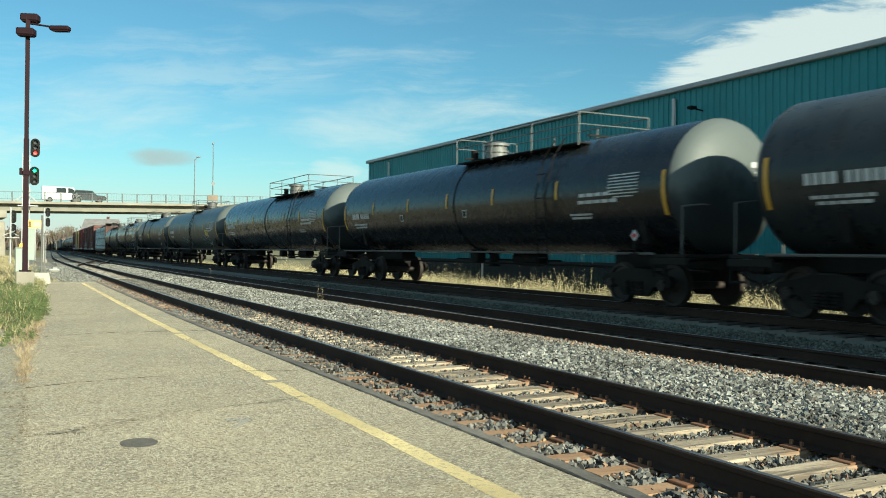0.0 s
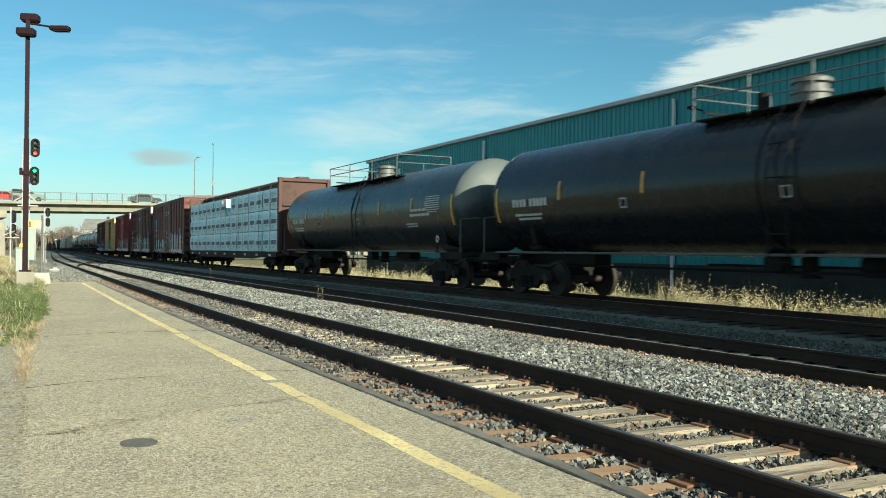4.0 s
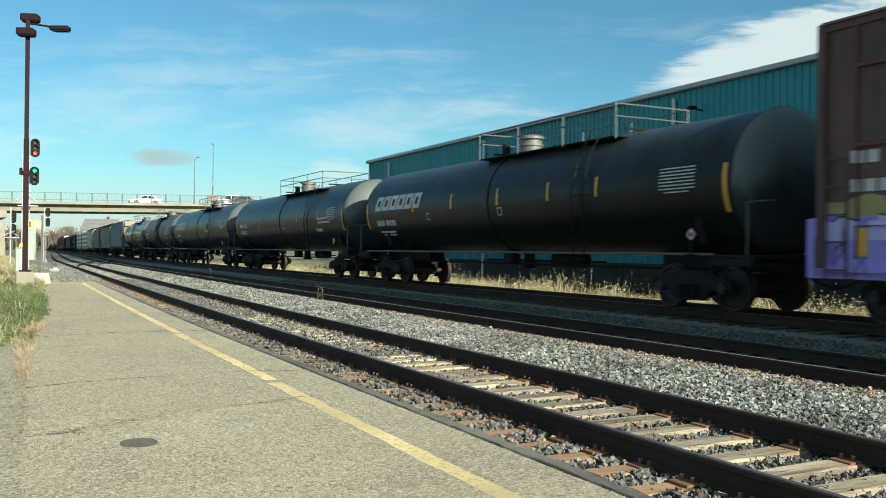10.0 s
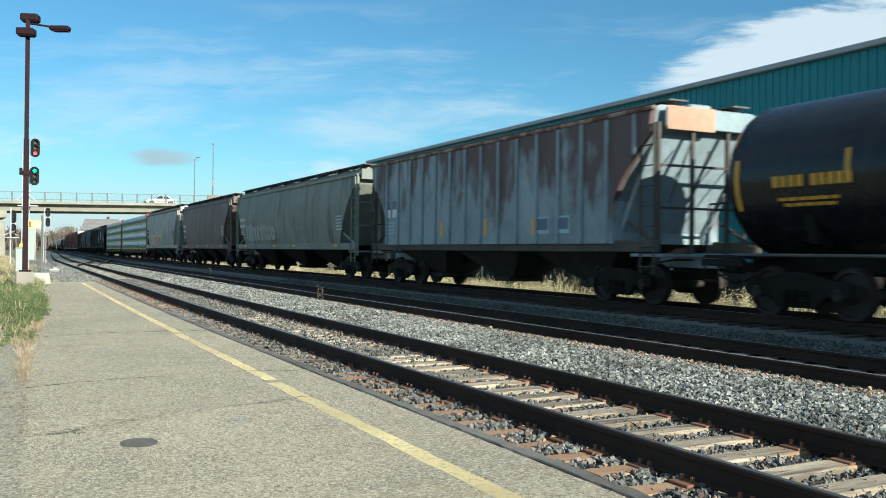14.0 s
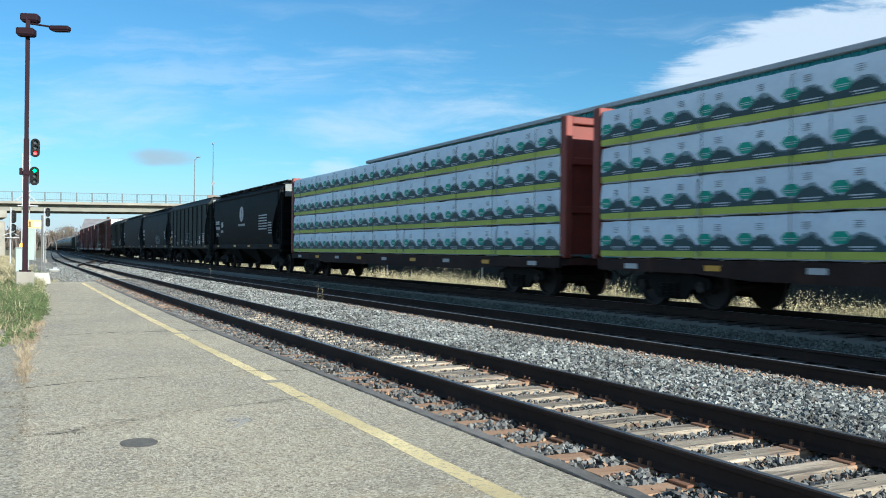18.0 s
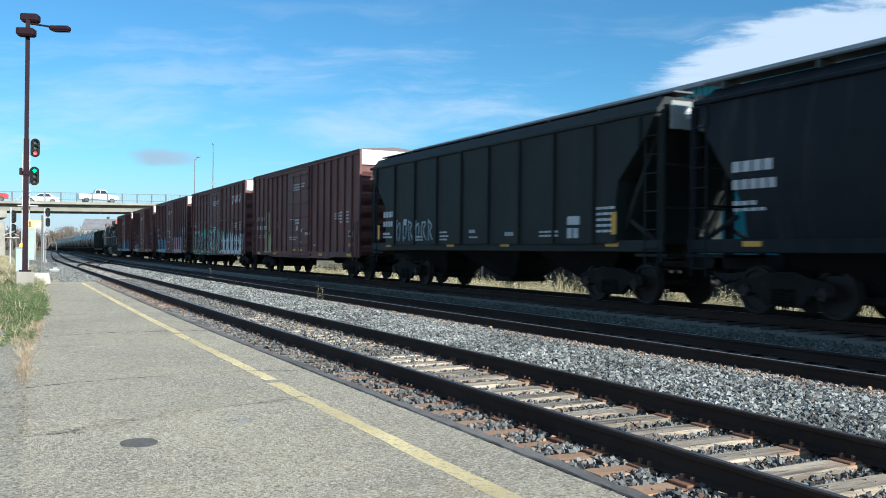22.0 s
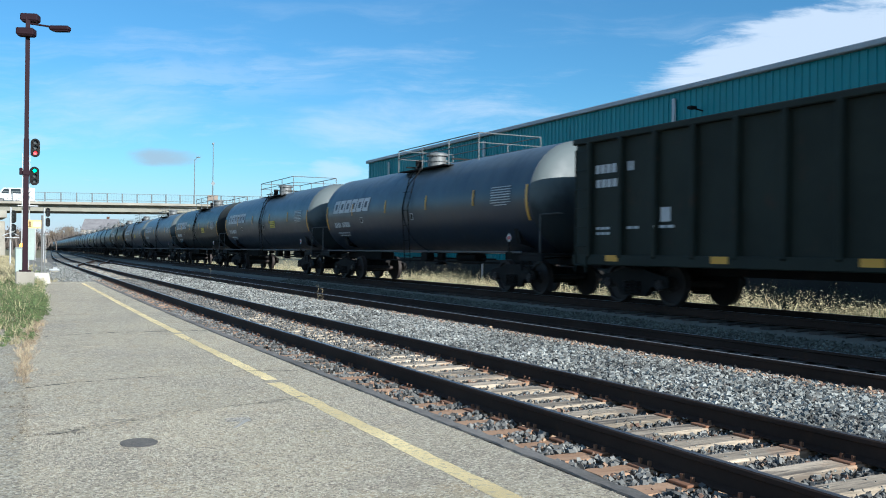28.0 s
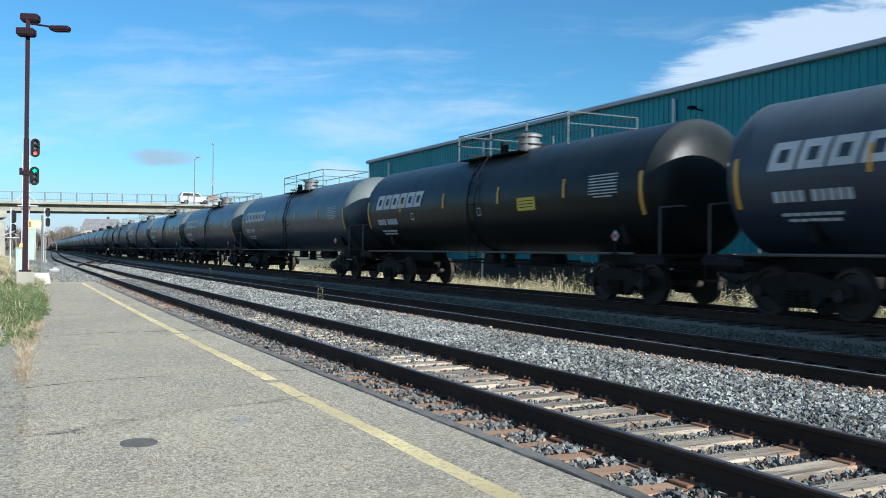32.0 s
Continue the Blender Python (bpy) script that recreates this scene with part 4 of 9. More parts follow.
def side_frame_geo():
    g = Geo()
    out = [(-1.16, 0.54), (-1.10, 0.64), (-0.62, 0.72), (-0.35, 0.80), (0.35, 0.80), (0.62, 0.72), (1.10, 0.64), (1.16, 0.54), (1.13, 0.42), (1.02, 0.42),
           (1.02, 0.56), (0.74, 0.56), (0.74, 0.42), (0.62, 0.42), (0.40, 0.20), (-0.40, 0.20), (-0.62, 0.42), (-0.74, 0.42), (-0.74, 0.56), (-1.02, 0.56), (-1.02, 0.42), (-1.13, 0.42)]
    g.prism(out, 0, -0.06, 0.06)
    return g


def spring_geo():
    g = Geo()
    prof = []
    for k in range(5):
        z = 0.24 + k * 0.06
        prof += [(z, 0.05), (z + 0.015, 0.078), (z + 0.04, 0.078), (z + 0.055, 0.05)]
    return g.lathe(prof, 2, 8, at=(-0.09, 0, 0))


def add_truck(car, y, springs=True):
    tr = part("truck", lambda: Geo().box(0, 0, 0.62, 2.0, 0.42, 0.26, 0.04).tube((0, 0, 0.6), (0, 0, 0.86), 0.2, 12).box(0, 0, 0.34, 1.7, 0.12, 0.1, 0.01), M_frame, car, "four-wheel truck", at=(0, y, 0), key="truck")
    for sg in (-1, 1):
        sf = part("side_frame", side_frame_geo, M_frame, tr, at=(sg * 1.06, 0, 0), key="side_frame")
        if sg < 0 and springs:
            for y2 in (-0.2, 0.0, 0.2):
                part("spring", spring_geo, M_frame, tr, at=(sg * 1.06, y2, 0), key="springs")
    for y2 in (-0.89, 0.89):
        ws = part("wheelset", wheelset_geo, M_wheel, tr, at=(0, y2, 0.457), key="wheelset")
        ws.rotation_mode = "QUATERNION"
    return tr


def coupler_geo():
    g = Geo()
    g.box(0, -0.35, 0.88, 0.16, 0.9, 0.2, 0.03).box(0.02, -0.85, 0.88, 0.3, 0.3, 0.28, 0.06)
    g.pipe([(0.35, 0.05, 0.8), (0.34, -0.3, 0.62), (0.25, -0.7, 0.52), (0.12, -0.95, 0.6)], 0.022)
    g.pipe([(-0.2, 0.0, 1.0), (-0.9, -0.05, 1.0), (-1.25, -0.05, 0.95)], 0.018)
    return g


def add_running_gear(car, half, inset):
    """Trucks and couplers for a car whose couplings are half metres from its middle."""
    for sg in (-1, 1):
        add_truck(car, sg * (half - inset))
        part("coupler", coupler_geo, M_frame, car, "steel knuckle coupler", at=(0, sg * (half - 0.95), 0), rz=0 if sg < 0 else 180, key="coupler")


def ladder_geo(h, w=0.42):
    g = Geo()
    for y in (-w / 2, w / 2):
        g.box(0, y, h / 2, 0.04, 0.03, h)
    n = max(2, int(h / 0.36))
    for i in range(n):
        g.tube((-0.03, -w / 2, 0.15 + i * (h - 0.2) / (n - 1)), (-0.03, w / 2, 0.15 + i * (h - 0.2) / (n - 1)), 0.014, 5)
    return g


def bar_row(ln, h):
    """One line of lettering as short bars."""
    g = Geo()
    n = max(1, round(ln / (h * (0.9 if h > 0.1 else 3.5))))
    rg = random.Random(int(ln * 100 + h * 1000))
    w = ln / n
    for i in range(n):
        k = rg.uniform(0.6, 0.8) if h > 0.1 else rg.uniform(0.75, 0.92)
        g.box(0, -ln / 2 + w * (i + 0.5), 0, 0.006, w * k, h)
    return g


def add_bars(car, rows, x, material=None, name="marking", label="white stencilled marking"):
    """Rows of lettering too small or forbidden to copy, as plain bars: (y, z, length, height)."""
    for (y, z, ln, h) in rows:
        k = (name, round(ln, 2), round(h, 2), (material or M_mark).name)
        part(name, lambda: bar_row(ln, h), material or M_mark, car, label, at=(x, y, z), key=k)


def shell_spot(R, zc, z, gap=0.014):
    """x and tilt of a spot on the near side of a lying cylinder."""
    dz = z - zc
    return -math.sqrt(R * R - dz * dz) - gap, math.degrees(math.asin(dz / R))


def shell_arc(R, zc, mid, length, width):
    """A strip wrapped round the near side of a lying cylinder, mid metres above its centre line."""
    g = Geo()
    vs = []
    for a in steps((mid - length / 2) / R, (mid + length / 2) / R, 9):
        for rr in (R + 0.009, R + 0.015):
            for y in (-width / 2, width / 2):
                vs.append((-rr * math.cos(a), y, zc + rr * math.sin(a)))
    fs = []
    for k in range(8):
        o = 4 * k
        fs += [(o + 2, o + 3, o + 7, o + 6), (o, o + 2, o + 6, o + 4), (o + 1, o + 5, o + 7, o + 3)]
    return g.add(vs, fs + [(0, 1, 3, 2), (32, 34, 35, 33)])


def head_marks(R, zc, dome):
    """Stencilled lines on the upper far quarter of a domed head."""
    g = Geo()
    for z, x0, x1, h in ((0.46, 0.38, 0.92, 0.12), (0.30, 0.48, 0.98, 0.045), (0.22, 0.48, 0.95, 0.045), (0.14, 0.48, 0.9, 0.045)):
        for a, c in ((x0, x0 + (x1 - x0) * 0.42), (x0 + (x1 - x0) * 0.5, x1)):
            vs = []
            for x in steps(a, c, 5):
                for zz in (z - h / 2, z + h / 2):
                    vs.append((x, -dome * math.sqrt(max(0.0, 1 - (x * x + zz * zz) / (R * R))) - 0.02, zc + zz))
            g.add(vs, [(2 * k, 2 * k + 2, 2 * k + 3, 2 * k + 1) for k in range(4)])
    return g


def tilt(ob, a):
    ob.rotation_euler = (0, radians(a), 0)
    return ob


def shell_bars(car, R, zc, rows, material=None, name="marking", label="white stencilled marking"):
    for (y, z, ln, h) in rows:
        x, a = shell_spot(R, zc, z)
        k = ("shell", name, round(ln, 2), round(h, 2), (material or M_mark).name)
        tilt(part(name, lambda: bar_row(ln, h), material or M_mark, car, label, at=(x, y, z), key=k), a)


def blocks(car, y0, z0, n, w, h, gap, x, material, name="lettering", label="white block lettering reduced to bars"):
    """A word as plain blocks with a counter cut out of each, reading away from the leading end."""
    def one():
        g = Geo()
        t = h * 0.24
        g.box(0, 0, h / 2 - t / 2, 0.006, w, t).box(0, 0, -h / 2 + t / 2, 0.006, w, t)
        g.box(0, -w / 2 + t * 0.5, 0, 0.006, t, h - 2 * t).box(0, w / 2 - t * 0.5, 0, 0.006, t, h - 2 * t)
        return g
    return [part(name, one, material, car, label, at=(x, y0 - i * (w + gap), z0), key=(name, n, w, h, material.name)) for i in range(n)]


SKIN = {}


def clip(poly, axis, lo, hi):
    """A convex polygon cut to lo..hi along one of its two axes."""
    for bound, sg in ((lo, 1), (hi, -1)):
        out = []
        for i, p in enumerate(poly):
            q = poly[i - 1]
            a, c = sg * (q[axis] - bound), sg * (p[axis] - bound)
            if (a >= 0) != (c >= 0):
                k = a / (a - c)
                out.append((q[0] + (p[0] - q[0]) * k, q[1] + (p[1] - q[1]) * k))
            if c >= 0:
                out.append(p)
        poly = out
        if len(poly) < 3:
            return []
    return poly


def lay(g, poly, level, car):
    """Lay a flat convex patch of (y, z) corners on the near side of a car, and on every raised post, rail and door that it crosses."""
    x_of, faces = SKIN[car.name]
    lift = 0.004 + 0.0004 * level
    if faces is None:
        # a curved side: cut the patch into narrow level bands
        low, high = min(p[1] for p in poly), max(p[1] for p in poly)
        n = max(1, math.ceil((high - low) / 0.16))
        for k in range(n):
            q = clip(poly, 1, low + (high - low) * k / n, low + (high - low) * (k + 1) / n)
            if q:
                g.add([(x_of(z) - lift, y, z) for y, z in q], [tuple(range(len(q)))])
        return
    g.add([(x_of(z) - lift, y, z) for y, z in poly], [tuple(range(len(poly)))])
    ya, yb = min(p[0] for p in poly), max(p[0] for p in poly)
    za, zb = min(p[1] for p in poly), max(p[1] for p in poly)
    for (y0, y1, z0, z1, x) in faces:
        if yb > y0 and ya < y1 and zb > z0 and za < z1:
            q = clip(poly, 0, y0, y1)
            q = clip(q, 1, z0, z1) if q else q
            if q:
                g.add([(x - lift, y, z) for y, z in q], [tuple(range(len(q)))])


def swatch(car, ya, yb, z0, z1, material, name, label="", level=40):
    g = Geo()
    lay(g, [(ya, z0), (yb, z0), (yb, z1), (ya, z1)], level, car)
    return part(name, g, material, car, label)


def stencil(car, y, z, n, w, h, gap=0.35, material=None, level=-2, label="white stencilled marking", wide=0):
    """n plain bars of one line of lettering, reading towards the front from y."""
    g = Geo()
    for i in range(n):
        a = y - i * w * (1 + gap) - (wide if i >= n // 2 and wide else 0)
        lay(g, [(a, z - h / 2), (a - w, z - h / 2), (a - w, z + h / 2), (a, z + h / 2)], level, car)
    return part("marking", g, material or M_mark, car, label)


# near-black base colour stands for the shaded lower half of the heads
M_dust_shade = mat("dusty_head_with_shade", (0.028, 0.034, 0.036), 0.5, 0, 0.2, 4, 0.02, spec=0.25)


def tank_car(L, shell, label, fittings="rail", stripes=True, procor=False, R=1.47, zc=2.56, plate=False, saddle=False, wl=4.4, fy=-0.2, my=0.0, ly=-0.6, marks=True, reporting=2, ink=None, spots=None, py=-1.6, pz=0.12, rails=None):
    dz = -0.3 if procor else 0.0
    dark_head = procor and shell.name.startswith("satin_black")
    car = thing("tank_car", label, "tank car", group="cars of the freight train")
    SKIN[car.name] = (lambda z: -math.sqrt(max(0.01, R * R - (z - zc) ** 2)) - 0.01, None)
    half = L / 2
    hb = half - 0.62
    dome = 0.46
    n = 8
    head = [(-dome * math.cos(math.pi / 2 * i / (n - 1)), max(0.04, R * math.sin(math.pi / 2 * i / (n - 1)))) for i in range(n)]
    e = hb - dome
    rear = e - 0.24
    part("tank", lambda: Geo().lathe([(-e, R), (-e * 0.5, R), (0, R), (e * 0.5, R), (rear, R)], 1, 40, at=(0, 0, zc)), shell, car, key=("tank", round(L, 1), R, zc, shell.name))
    for sg in (-1, 1):
        part("tank_head", lambda: Geo().lathe(head, 1, 40, at=(0, 0, zc)), M_dust_shade if sg < 0 and not dark_head else shell, car, "domed tank head, dusty above, shade-dark below" if sg < 0 and not dark_head else "", at=(0, -e if sg < 0 else rear, 0), rz=0 if sg < 0 else 180, key=("head", R, zc, sg, shell.name))
        part("head_seam", lambda: Geo().lathe([(-0.02, R + 0.001), (-0.02, R + 0.008), (0.02, R + 0.008), (0.02, R + 0.001)], 1, 40, at=(0, 0, zc)), shell, car, at=(0, -e + 0.02 if sg < 0 else rear - 0.02, 0), key=("seam", R, zc, shell.name))
    band = [0.0] if not saddle else [0.3, 1.0]
    for y in band:
        part("band", lambda: Geo().lathe([(-0.06, R + 0.001), (-0.06, R + 0.025), (0.06, R + 0.025), (0.06, R + 0.001)], 1, 40, at=(0, 0, zc)), shell, car, at=(0, y, 0), key=("band", R, zc, shell.name))
    if saddle:
        part("waist_band", lambda: Geo().lathe([(-0.5, R + 0.001), (-0.46, R + 0.03), (0.46, R + 0.03), (0.5, R + 0.001)], 1, 40, at=(0, 0, zc)), M_black, car, "black band round the middle of the tank", at=(0, -0.64, 0), key=("waist", R, zc))
    # stub sills, saddles, side handrails and end platforms
    for sg in (-1, 1):
        part("stub_sill", lambda: Geo().box(0, 0, 0.98, 0.55, 3.6, 0.34, 0.02).prism([(-1.15, 1.35), (1.15, 1.35), (1.3, 1.9), (0.5, 1.2), (-0.5, 1.2), (-1.3, 1.9)], 1, -0.5, -0.3), M_black, car, at=(0, sg * (half - 2.55), 0), key="stub")
        part("end_platform", lambda: Geo().box(0, 0, 1.09, 2.9, 1.0, 0.07, 0.01).box(-1.43, 0, 0.98, 0.08, 1.1, 0.14, 0.01).box(1.43, 0, 0.98, 0.08, 1.1, 0.14, 0.01)
             .box(-1.42, 0.3, 0.62, 0.06, 0.4, 0.04).box(-1.42, 0.12, 0.82, 0.05, 0.03, 0.42).box(-1.42, 0.48, 0.82, 0.05, 0.03, 0.42), M_black, car, "end platform with step", at=(0, sg * (half - 1.1), 0), key="endplat")
        part("grab_rail", lambda: Geo().pipe([(-1.42, 0, 1.1), (-1.42, 0, 2.1), (-0.9, 0, 2.15), (0.9, 0, 2.15), (1.42, 0, 2.1), (1.42, 0, 1.1)], 0.02), M_galv, car, at=(0, sg * (half - 0.72), 0), key="grab")
    for x in (-1.47, 1.47):
        part("side_handrail", lambda: Geo().tube((0, -half + 1.5, 1.13), (0, half - 1.5, 1.13), 0.028, 6), M_galv, car, "long side handrail", at=(x, 0, 0), key=("hand", round(L, 1)))
    part("brake_gear", lambda: Geo().tube((0.2, -2.4, 0.95), (0.2, -1.1, 0.95), 0.22, 12).tube((0.3, -3.2, 0.9), (0.3, 3.0, 0.9), 0.03, 6).box(-0.3, 0.5, 0.95, 0.3, 0.5, 0.3, 0.03)
         .tube((-0.2, -half + 3, 0.8), (-0.2, half - 3, 0.8), 0.03, 6), M_black, car, "brake reservoir and rods", key=("brake", round(L, 1)))
    part("bottom_outlet", lambda: Geo().tube((0, 0, zc - R - 0.35), (0, 0, zc - R + 0.05), 0.16, 12).tube((0, 0, zc - R - 0.4), (0, 0, zc - R - 0.35), 0.22, 12), M_black, car, key=("outlet", zc))
    # top fittings
    zt = zc + R
    part("manway", lambda: Geo().lathe([(zt - 0.12, 0.33), (zt + 0.16, 0.33), (zt + 0.16, 0.37), (zt + 0.22, 0.37), (zt + 0.22, 0.31), (zt + 0.36, 0.31), (zt + 0.36, 0.38), (zt + 0.43, 0.38), (zt + 0.48, 0.28)], 2, 20), M_zinc, car, "pale valve housing on top", at=(0, my, 0), key=("manway", zt, shell.name))
    part("valve", lambda: Geo().tube((-0.25, 0.95, zt - 0.15), (-0.25, 0.95, zt + 0.3), 0.12, 10), M_frame, car, "relief valve on top", at=(0, my, 0), key=("valve", zt))
    plat = part("walkway", lambda: Geo().box(-0.82, 0, zt - 0.19, 0.5, wl, 0.03).box(0.82, 0, zt - 0.19, 0.5, wl, 0.03).box(-0.75, wl / 2 - 0.3, zt - 0.28, 0.08, 0.08, 0.3).box(-0.75, -wl / 2 + 0.3, zt - 0.28, 0.08, 0.08, 0.3)
                .box(0, wl / 2, zt + 0.0, 1.6, 0.05, 0.05).box(0, -wl / 2, zt + 0.0, 1.6, 0.05, 0.05), M_black, car, "top walkway platform", at=(0, fy, 0), key=("walk", zt, wl))
    if fittings:
        ra, rb = rails or (fy - wl / 2, fy + wl / 2)
        rl = rb - ra
        for x in (-1.08, 1.08):
            for i in range(4):
                part("railing_post", lambda: Geo().tube((0, 0, zt - 0.25), (0, 0, zt + 0.56), 0.018, 6), M_pipe, plat, at=(x, ra - fy + i * rl / 3, 0), key=("rpost", zt))
            for z in (0.27, 0.56):
                part("railing_bar", lambda: Geo().tube((0, -rl / 2, 0), (0, rl / 2, 0), 0.017, 6), M_pipe, plat, at=(x, (ra + rb) / 2 - fy, zt + z), key=("rbar", round(rl, 2)))
        for y in (ra, rb):
            part("railing_end", lambda: Geo().tube((-1.08, 0, 0.56), (1.08, 0, 0.56), 0.017, 6).tube((-1.08, 0, 0.27), (1.08, 0, 0.27), 0.014, 6), M_pipe, plat, at=(0, y - fy, zt), key="rend")
    part("ladder", lambda: Geo().pipe([(-1.48, -0.22, 0.75), (-1.6, -0.22, zc), (-1.35, -0.22, zc + 0.95), (-1.0, -0.22, zt)], 0.018, 5).pipe([(-1.48, 0.22, 0.75), (-1.6, 0.22, zc), (-1.35, 0.22, zc + 0.95), (-1.0, 0.22, zt)], 0.018, 5)
         .tube((-1.5, -0.22, 1.0), (-1.5, 0.22, 1.0), 0.014, 5).tube((-1.54, -0.22, 1.5), (-1.54, 0.22, 1.5), 0.014, 5).tube((-1.57, -0.22, 2.0), (-1.57, 0.22, 2.0), 0.014, 5)
         .tube((-1.59, -0.22, 2.5), (-1.59, 0.22, 2.5), 0.014, 5).tube((-1.55, -0.22, 3.1), (-1.55, 0.22, 3.1), 0.014, 5).tube((-1.4, -0.22, 3.6), (-1.4, 0.22, 3.6), 0.014, 5), M_black, car, "side ladder", at=(0, ly, 0), key=("tladder", zt))
    if stripes:
        for y in spots or [(hb - 0.75) * (1 - q / 3) for q in range(1, 6)]:
            part("reflector", lambda: shell_arc(R, zc, 0.10, 0.46, 0.085), M_reflect, car, "yellow reflective strip", at=(0, y, 0), key=("refl", R, zc))
        for y in (-hb + 0.62, hb - 0.86):
            part("end_reflector", lambda: shell_arc(R, zc, -0.16, 0.95, 0.10), M_reflect, car, "long curved yellow reflective strip", at=(0, y, 0), key=("reflend", R, zc))
    part("head_stencil", lambda: head_marks(R, zc, dome), M_mark, car, "white stencilled lines on the tank head", at=(0, -e, 0), key=("hmark", R, zc))
    for y in (-0.6, 3.9):
        swatch(car, y, y - 0.22, zc - 0.42, zc - 0.2, M_mark, "stencil_box", "small white stencil box", 1)
        swatch(car, y - 0.03, y - 0.19, zc - 0.39, zc - 0.23, M_black, "stencil_box", "dark centre of the stencil box", 3)
    if marks:
        shell_bars(car, R, zc, [(hb - 2.03, zc - 0.14 + dz, 0.7, 0.2), (hb - 2.93, zc - 0.14 + dz, 0.85, 0.2), (hb - 2.43, zc - 0.45 + dz, 1.3, 0.06), (hb - 2.43, zc - 0.55 + dz, 1.1, 0.06)], ink)
        if reporting > 1 and not procor:
            shell_bars(car, R, zc, [(-hb + 3.0, zc - 0.08, 1.2, 0.08), (-hb + 2.9, zc - 0.24, 1.5, 0.08), (-hb + 3.6, zc - 0.52, 0.9, 0.05), (-hb + 3.6, zc - 0.6, 0.8, 0.05)])
        shell_bars(car, R, zc, [(-hb + 1.95, zc + 0.32 - 0.07 * q, 1.05 if q < 7 else 0.7, 0.028) for q in range(8)])
    if procor:
        for k in range(6):
            def slant(u, v, k=k):
                return (hb - 1.61 - k * 0.63 - 0.56 * u - 0.13 * v, zc + (0.0 if dark_head else 0.02) + 0.5 * v)
            g = Geo()
            for a, b, c, d in ((0, 0, 1, 0.27), (0, 0.73, 1, 1), (0, 0.27, 0.3, 0.73), (0.7, 0.27, 1, 0.73)):
                lay(g, [slant(a, b), slant(c, b), slant(c, d), slant(a, d)], 1, car)
            part("lettering", g, M_mark, car, "white block lettering reduced to plain shapes")
    if plate:
        x, tl = shell_spot(R, zc, zc + pz)
        pl = tilt(part("placard", lambda: Geo().box(0, 0, 0, 0.01, 0.84, 0.34), M_panelyellow, car, "yellow warning panel", at=(x, py, zc + pz), key="yplate"), tl)
        for q in range(3):
            part("print", lambda: Geo().box(0, 0, 0, 0.004, 0.66, 0.022), M_black, pl, at=(-0.007, 0, 0.08 - 0.08 * q), key="plprint")
    hz = part("hazard_placard", lambda: Geo().prism([(-0.13, 0), (0, -0.13), (0.13, 0), (0, 0.13)], 0, -0.006, 0.006), M_mark, car, "white diamond placard", at=(-1.49, -hb + 1.5, 1.52), key="diamond")
    part("placard_number", lambda: Geo().prism([(-0.1, 0), (-0.03, -0.05), (0.03, -0.05), (0.1, 0), (0.03, 0.05), (-0.03, 0.05)], 0, -0.003, 0.003), SIGNRED, hz, "red band across the placard", at=(-0.009, 0, 0), key="diamondred")
    part("placard_holder", lambda: Geo().box(0, 0, -0.26, 0.03, 0.05, 0.3).box(0.02, 0, -0.4, 0.08, 0.3, 0.04), M_frame, hz, key="dholder")
    add_running_gear(car, half, 2.55)
    return car


